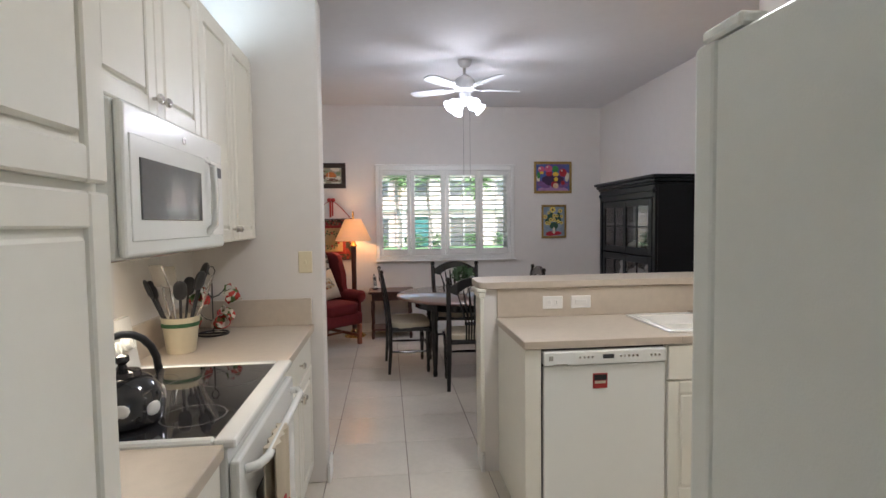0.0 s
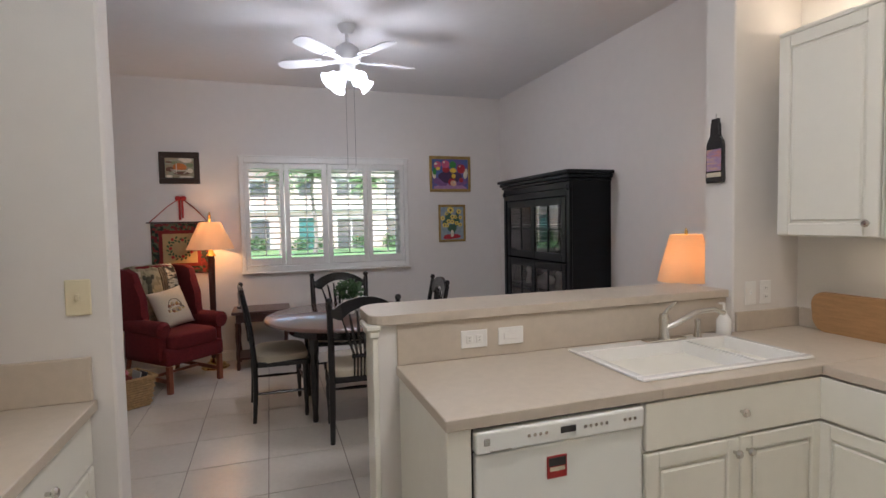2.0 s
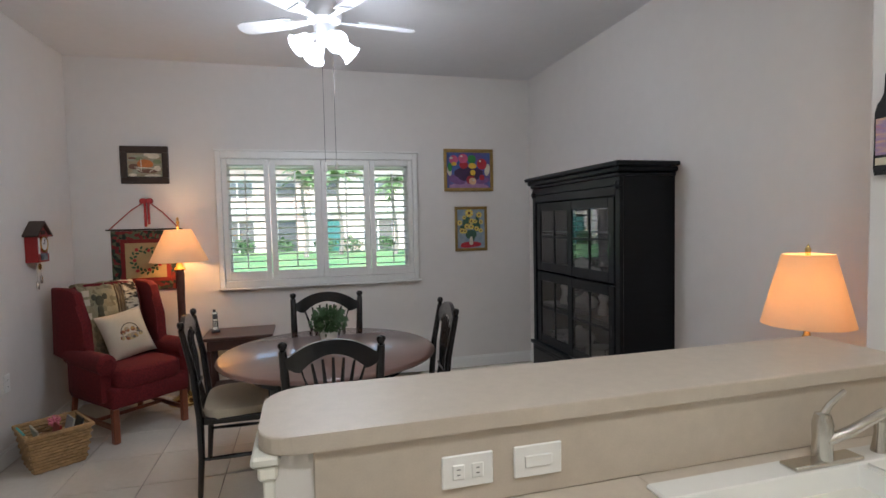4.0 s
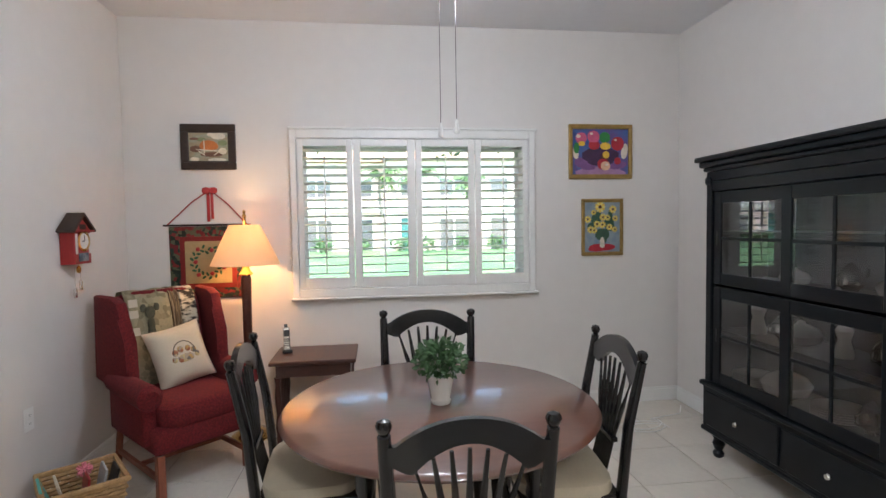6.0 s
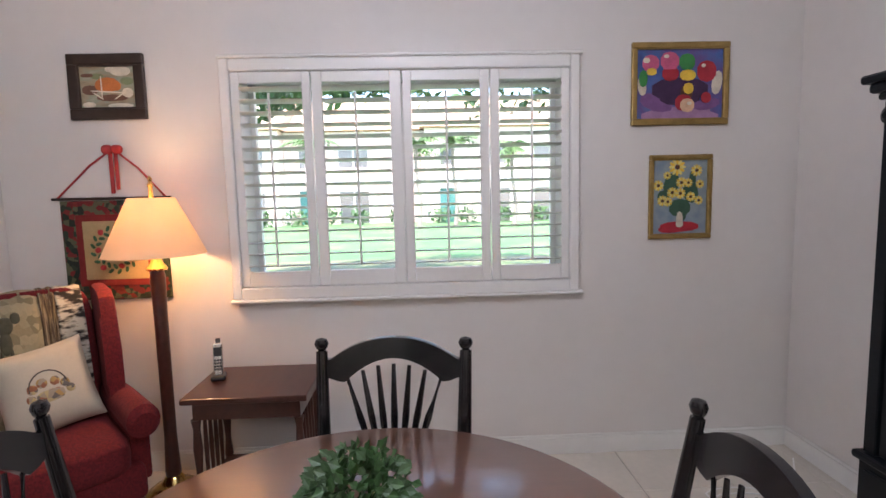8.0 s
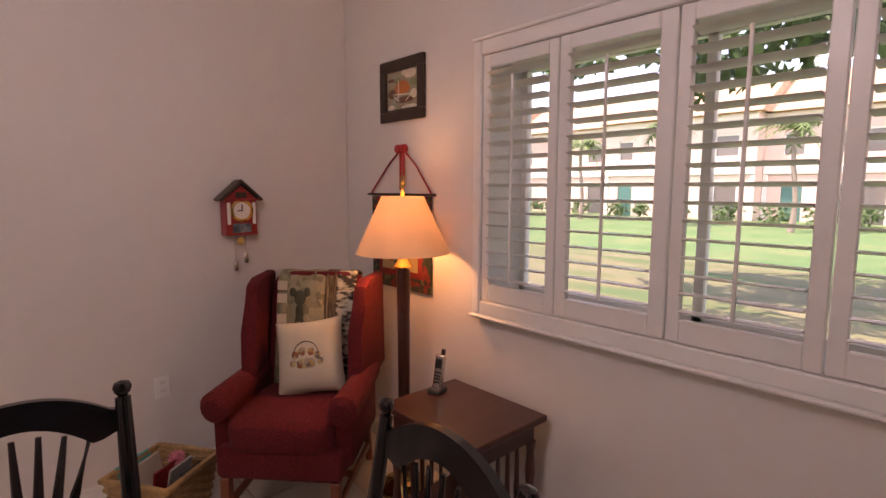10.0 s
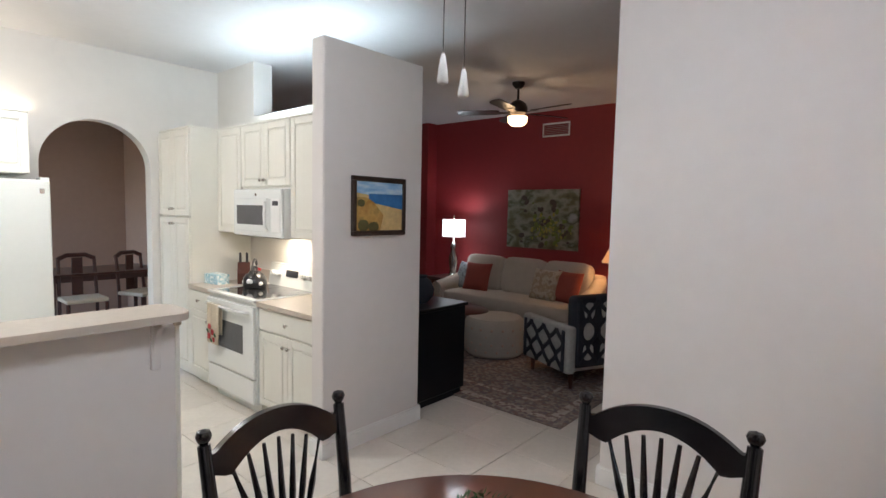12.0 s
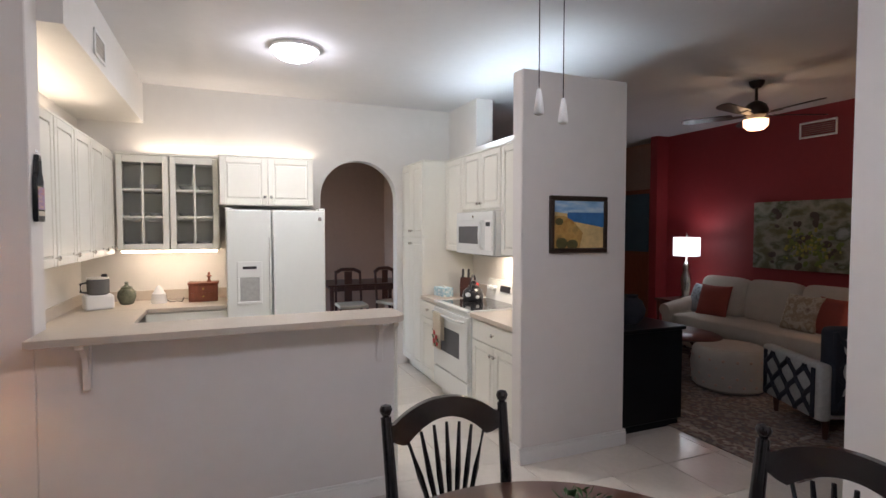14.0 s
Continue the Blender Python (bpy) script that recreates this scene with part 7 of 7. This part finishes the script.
for dx, zb in ((-0.02, 1.875), (0.045, 1.89)):
    Kit().rod((dx, -0.01, zb - CEIL + 0.03), (dx, -0.01, -0.42), 0.0013, 0.0013, 6).done("pull_chain", M_FANB, f)
    Kit().lathe([(0.004, 0.05), (0.006, 0.04), (0.0115, 0.0), (0.010, -0.006), (0, -0.01)][::-1], 12, Matrix.Translation((dx, -0.01, zb - CEIL)), cap=False).done("pull_knob", M_WHITEPL, f, True)

f = fan("ceiling_fan", (-2.4, 2.87), 0.66, 12, M_FANB, M_FANB, "dark bronze five-blade ceiling fan with lit bowl", 0.30)
Kit().lathe([(0.0, -0.475), (0.07, -0.465), (0.105, -0.43), (0.11, -0.37), (0, -0.37)], 28, cap=False).done("bowl", M_AMBER, f, True).visible_shadow = False


# ---------- living room ----------
def sofa():
    s = thing("sofa", pose(-3.45, 2.25, 0, 0, 0, 90), "oatmeal fabric three-seat sofa with loose back cushions", "sofa")
    L = 2.2
    Kit().box(-L / 2, L / 2, -0.42, 0.42, 0.12, 0.34, 0.03, seg=3).done("base", M_SOFA, s, True)
    Kit().box(-L / 2, L / 2, 0.27, 0.45, 0.3, 0.85, 0.06, seg=3).done("back", M_SOFA, s, True)
    for i in range(3):
        x = -0.66 + 0.66 * i
        Kit().puff(0.66, 0.22, 0.52, Matrix.Translation((x, 0.2, 0.74)) @ Matrix.Rotation(radians(-12), 4, "X"), 0.35, 10).done("back_cushion", M_SOFA, s, True)
    Kit().puff(1.98, 0.72, 0.2, Matrix.Translation((0, -0.1, 0.42)), 0.25, 12).done("seat_cushion", M_SOFA, s, True)
    for sg in (-1, 1):
        Kit().tube([(sg * 1.08, -0.42, 0.53), (sg * 1.08, -0.2, 0.56), (sg * 1.06, 0.1, 0.62), (sg * 1.04, 0.35, 0.75)], [0.09, 0.1, 0.1, 0.09], 14).box(sg * 1.07 - 0.08, sg * 1.07 + 0.08, -0.42, 0.42, 0.14, 0.55, 0.03).done("arm", M_SOFA, s, True)
        for y in (-0.36, 0.36):
            Kit().rod((sg * 1.0, y, 0), (sg * 1.0, y, 0.14), 0.02, 0.03).done("leg", M_MAHOG, s)
    return s


sofa()
rug = thing("area_rug", pose(-2.2, 2.66, 0.0), "faded red and grey persian style rug", "rug")
Kit().box(-1.2, 1.22, -1.6, 1.6, 0.001, 0.012, 0.003).done("field", M_RUG, rug)
k = Kit()
for a, b, c, d in ((-1.12, 1.14, 1.42, 1.5), (-1.12, 1.14, -1.5, -1.42), (-1.12, -1.04, -1.42, 1.42), (1.06, 1.14, -1.42, 1.42), (-0.85, 0.87, 1.15, 1.19), (-0.85, 0.87, -1.19, -1.15), (-0.85, -0.81, -1.15, 1.15), (0.83, 0.87, -1.15, 1.15)):
    k.box(a, b, c, d, 0.012, 0.0135)
k.done("border", patched("rug_border", [(0.36, 0.3, 0.24), (0.2, 0.13, 0.11), (0.42, 0.36, 0.3)], 30, 0.95), rug)


def pillow(x, y, z, s, mat, label, turn=0, lean=-20):
    p = thing("throw_pillow", pose(x, y, z, 0, 0, 90 + turn) @ Matrix.Rotation(radians(lean), 4, "X"), label, "pillow", "sofa pillows")
    Kit().cushion(s, s, 0.16).done("cover", mat, p, True)
    return p


M_LEAFP = patched("leaf_print_cloth", [(0.45, 0.38, 0.27), (0.3, 0.22, 0.15), (0.5, 0.44, 0.34), (0.22, 0.15, 0.12)], 12, 0.9, "noise")
pillow(-3.40, 1.62, 0.70, 0.42, M_TERRA, "rust red throw pillow on the sofa", 6)
pillow(-3.50, 1.36, 0.68, 0.42, patched("navy_swirl_cloth", [(0.02, 0.03, 0.05), (0.3, 0.32, 0.33), (0.02, 0.03, 0.05)], 14, 0.9, "noise"), "navy and grey patterned throw pillow", -10)
pillow(-3.40, 2.72, 0.70, 0.42, M_LEAFP, "tan leaf-print throw pillow on the sofa", -6)
pillow(-3.42, 3.02, 0.70, 0.42, M_TERRA, "rust red throw pillow on the sofa", -14)

# painting on the red wall
p = thing("canvas_painting", pose(-4.0, 2.30, 1.54, 0, 0, 90), "large unframed garden landscape canvas", "picture")
Kit().box(-0.57, 0.57, -0.04, -0.002, -0.42, 0.42, 0.003).done("canvas", patched("garden_painting", [(0.05, 0.05, 0.025), (0.13, 0.12, 0.06), (0.26, 0.25, 0.2), (0.07, 0.08, 0.035), (0.32, 0.32, 0.3)], 3.2, 0.7, "noise", (1, 1, 1.6)), p)
rnd = random.Random(11)
for nm, mt_, n_, sp in (("shrub", paint("paint_moss", (0.12, 0.15, 0.03)), 60, 0.07), ("bloom", paint("paint_ochre", (0.3, 0.26, 0.05)), 40, 0.045), ("bark", paint("paint_dusk", (0.06, 0.04, 0.03)), 24, 0.09)):
    k = Kit()
    for _ in range(n_):
        x = rnd.gauss(0.12, 0.16) if nm != "bark" else rnd.uniform(-0.5, 0.5)
        z = rnd.gauss(-0.12, 0.1) if nm != "bark" else rnd.uniform(-0.38, 0.3)
        if abs(x) < 0.52 and abs(z) < 0.38:
            s_ = sp * rnd.uniform(0.5, 1.3)
            k.puff(s_, 0.004, s_ * 0.7, Matrix.Translation((x, -0.041 - (0.001 if nm == "bloom" else 0), z)) @ Matrix.Rotation(rnd.uniform(0, 3), 4, "Y"), 0.9, 4)
    tagged(k.done(nm, mt_, p, True), kind="stuff")


def end_table(x, y, h, label):
    t = thing("end_table", pose(x, y, 0), label, "side table", "end tables")
    Kit().box(-0.25, 0.25, -0.28, 0.28, h - 0.03, h, 0.006).done("top", M_MAHOG, t)
    k = Kit().box(-0.22, 0.22, -0.25, 0.25, h - 0.12, h - 0.03)
    for sx in (-0.21, 0.21):
        for sy in (-0.24, 0.24):
            k.rod((sx, sy, 0), (sx, sy, h - 0.03), 0.015, 0.025)
    k.done("leg", M_MAHOG, t)


end_table(-3.6, 0.95, 0.62, "dark wooden end table beside the sofa")
end_table(-3.6, 3.62, 0.6, "dark wooden end table beside the sofa")
l1 = thing("table_lamp", pose(-3.6, 1.0, 0.62), "grey turned table lamp with white drum shade, lit", "table lamp")
Kit().lathe([(0.08, 0), (0.085, 0.03), (0.05, 0.06), (0.06, 0.16), (0.075, 0.3), (0.035, 0.42), (0.05, 0.47), (0.03, 0.52), (0.012, 0.55), (0.01, 0.9), (0.014, 0.92), (0, 0.95)], 20, cap=False).done("base", M_CHROME, l1, True)
Kit().lathe([(0.175, 0.62), (0.175, 0.88), (0.172, 0.88), (0.172, 0.62), (0.175, 0.62)], 36, cap=False).done("shade", M_SHADEW, l1, True)
l2 = thing("table_lamp", pose(-3.6, 3.62, 0.6), "wooden table lamp with warm cream shade, lit", "table lamp")
Kit().lathe([(0.09, 0), (0.09, 0.03), (0.04, 0.08), (0.08, 0.22), (0.03, 0.4), (0.012, 0.45), (0.01, 0.72), (0, 0.74)], 20, cap=False).done("base", M_WOODRED, l2, True)
Kit().lathe([(0.22, 0.45), (0.11, 0.68), (0.107, 0.68), (0.217, 0.45), (0.22, 0.45)], 36, cap=False).done("shade", M_SHADE, l2, True)

# patterned armchair seen from behind
pa = thing("patterned_armchair", pose(-2.3, 3.75, 0, 0, 0, -25), "navy and grey ogee-patterned accent armchair", "armchair")
Kit().box(-0.36, 0.36, -0.36, 0.34, 0.16, 0.44, 0.04, seg=3).done("base", M_GREYW, pa, True)
Kit().box(-0.36, 0.36, 0.24, 0.38, 0.2, 0.88, 0.05, seg=3).done("backrest", M_NAVY, pa, True)
for s_ in (-1, 1):
    Kit().box(s_ * 0.38 - 0.05, s_ * 0.38 + 0.05, -0.38, 0.38, 0.16, 0.60, 0.03, seg=3).done("armrest", M_GREYW, pa, True)
    for y in (-0.3, 0.32):
        Kit().rod((s_ * 0.34, y, 0), (s_ * 0.34, y, 0.17), 0.018, 0.03).done("leg", M_MAHOG, pa)


def ogee(kit, w, h, m, nx, nz):
    for i in range(nx + 1):
        for sg in (-1, 1):
            pts = [(-w / 2 + w * i / nx + sg * 0.5 * w / nx * 0.5 * (1 - math.cos(2 * math.pi * t / 16 * nz)) * 0.98, 0, -h / 2 + h * t / 16) for t in range(17)]
            pts = [m @ Vector((max(-w / 2, min(w / 2, x)), y, z)) for x, y, z in pts]
            kit.tube(pts, 0.021, 6)


k = Kit()
ogee(k, 0.62, 0.38, Matrix.Translation((-0.432, 0, 0.37)) @ Matrix.Rotation(radians(90), 4, "Z"), 3, 1.5)
ogee(k, 0.62, 0.38, Matrix.Translation((0.432, 0, 0.37)) @ Matrix.Rotation(radians(90), 4, "Z"), 3, 1.5)
ogee(k, 0.64, 0.6, Matrix.Translation((0, 0.382, 0.55)), 3, 2)
k.done("pattern", M_NAVY, pa, True)
k = Kit()
for i in range(3):
    for j in range(3):
        k.puff(0.13, 0.02, 0.17, Matrix.Translation((-0.2 + 0.2 * i, 0.378, 0.36 + 0.19 * j)), 0.9, 6)
k.done("medallion", M_GREYW, pa, True)

# coffee table and ottoman
ctb = thing("coffee_table", pose(-2.35, 2.0, 0), "oval dark wooden coffee table with curved legs", "coffee table")
Kit().lathe([(0.0, 0.43), (0.42, 0.43), (0.44, 0.445), (0.42, 0.46), (0, 0.46)], 36, Matrix.Diagonal((0.85, 1.2, 1, 1)), cap=False).done("top", M_MAHOG, ctb, True)
for a in (45, 135, 225, 315):
    q_ = radians(a)
    c_, s_ = math.cos(q_), math.sin(q_)
    Kit().tube([(0.12 * c_, 0.12 * s_, 0.43), (0.2 * c_, 0.2 * s_, 0.3), (0.15 * c_, 0.15 * s_, 0.18), (0.3 * c_, 0.3 * s_, 0.02)], [0.03, 0.028, 0.022, 0.02], 8).done("leg", M_MAHOG, ctb, True)
tr = thing("decorative_bowl", pose(-2.35, 1.95, 0.46), "small dark decorative bowl on the coffee table", "bowl")
Kit().lathe([(0.05, 0), (0.09, 0.03), (0.12, 0.06), (0.115, 0.06), (0.05, 0.015), (0, 0.012)], 18, cap=False).done("bowl", M_NAVY, tr, True)
om = thing("ottoman", pose(-2.35, 2.68, 0.0), "round oatmeal fabric ottoman with dotted weave", "ottoman")
Kit().lathe([(0.30, 0.015), (0.34, 0.05), (0.36, 0.25), (0.34, 0.40), (0.30, 0.44), (0, 0.45)], 28, cap=False).done("body", M_SOFA, om, True)
k = Kit()
for i in range(18):
    for j in range(4):
        a = 2 * math.pi * (i + 0.5 * (j % 2)) / 18
        r = 0.352
        k.puff(0.012, 0.03, 0.03, Matrix.Translation((r * math.cos(a), r * math.sin(a), 0.1 + 0.08 * j)) @ Matrix.Rotation(a, 4, "Z"), 0.9, 4)
tagged(k.done("dot", M_BROWN, om), kind="stuff")

# media cabinet with television against the partition
mc = thing("media_cabinet", pose(-0.40, 2.4, 0), "black wooden media cabinet behind the partition", "cabinet")
Kit().box(-0.70, -0.02, -0.8, 0.83, 0.06, 0.80, 0.005).box(-0.68, -0.03, -0.78, 0.81, 0, 0.06).box(-0.72, -0.01, -0.82, 0.85, 0.80, 0.83, 0.005).done("body", M_HUTCH, mc)
for y in (-0.79, 0.02):
    Kit().box(-0.715, -0.70, y, y + 0.79, 0.1, 0.78, 0.004).done("door", M_HUTCH, mc)
tv = thing("television", pose(-0.75, 2.35, 0.83), "black flat television on the media cabinet", "television")
Kit().box(-0.03, 0.03, -0.6, 0.55, 0.06, 0.72, 0.008).box(-0.12, 0.12, -0.2, 0.2, 0, 0.02, 0.004).box(-0.02, 0.02, -0.05, 0.05, 0.02, 0.08).done("body", M_BLKPL, tv)
Kit().box(-0.034, -0.029, -0.58, 0.53, 0.08, 0.70).done("screen", M_BLACKGL, tv)
gd = thing("ceramic_urn", pose(-0.78, 2.98, 0.83), "dark round ceramic urn on the media cabinet", "urn")
Kit().lathe([(0.06, 0), (0.11, 0.06), (0.12, 0.12), (0.09, 0.19), (0.05, 0.22), (0.06, 0.24)], 20).done("body", M_NAVY, gd, True)

# foyer cupboard with blue panel
fy = thing("foyer_cupboard", pose(-4.19, -0.5, 0, 0, 0, 90), "tall wooden cupboard with a slate blue upper panel", "cupboard")
Kit().box(-0.6, 0.6, -0.35, 0, 0, 2.25, 0.006).done("body", M_WOODRED, fy)
Kit().box(-0.55, 0.55, -0.365, -0.351, 1.25, 2.18, 0.004).done("panel", material("slate_blue_paint", (0.06, 0.11, 0.15), 0.5, vary=0.1), fy)
for x0, x1 in ((-0.55, -0.005), (0.005, 0.55)):
    Kit().box(x0, x1, -0.365, -0.351, 0.1, 1.2, 0.004).done("door", M_WOODRED, fy)
# floor vase by the wall's end
ds = thing("floor_vase", pose(-0.70, 4.99, 0), "tall amber and cream glazed floor vase", "vase")
Kit().lathe([(0.09, 0), (0.1, 0.02), (0.11, 0.15), (0.08, 0.3), (0.05, 0.4), (0.07, 0.5), (0.06, 0.52), (0.04, 0.45), (0, 0.44)], 18, cap=False).done("body", patched("amber_glaze", [(0.6, 0.32, 0.06), (0.65, 0.55, 0.4), (0.45, 0.16, 0.08)], 9, 0.3, "noise"), ds, True)


# ---------- floor tiles ----------
TX, TY, GAP = 0.47, 0.4575, 0.005
tile_mesh = None
for i in range(-10, 8):
    for j in range(-7, 9):
        cx, cy = 0.505 + (i + 0.5) * TX, 3.26 + (j + 0.5) * TY
        if cx < -4.1 or cy > 7.4 or cy < 0.2:
            continue
        if tile_mesh is None:
            tl = Kit().box(-TX / 2 + GAP / 2, TX / 2 - GAP / 2, -TY / 2 + GAP / 2, TY / 2 - GAP / 2, -0.008, 0, 0.0015).done("tile", M_TILE, floor)
            tile_mesh = tl.data
        else:
            tl = new("tile", tile_mesh)
            tl.parent = floor
        tl.matrix_basis = pose(cx, cy, 0)
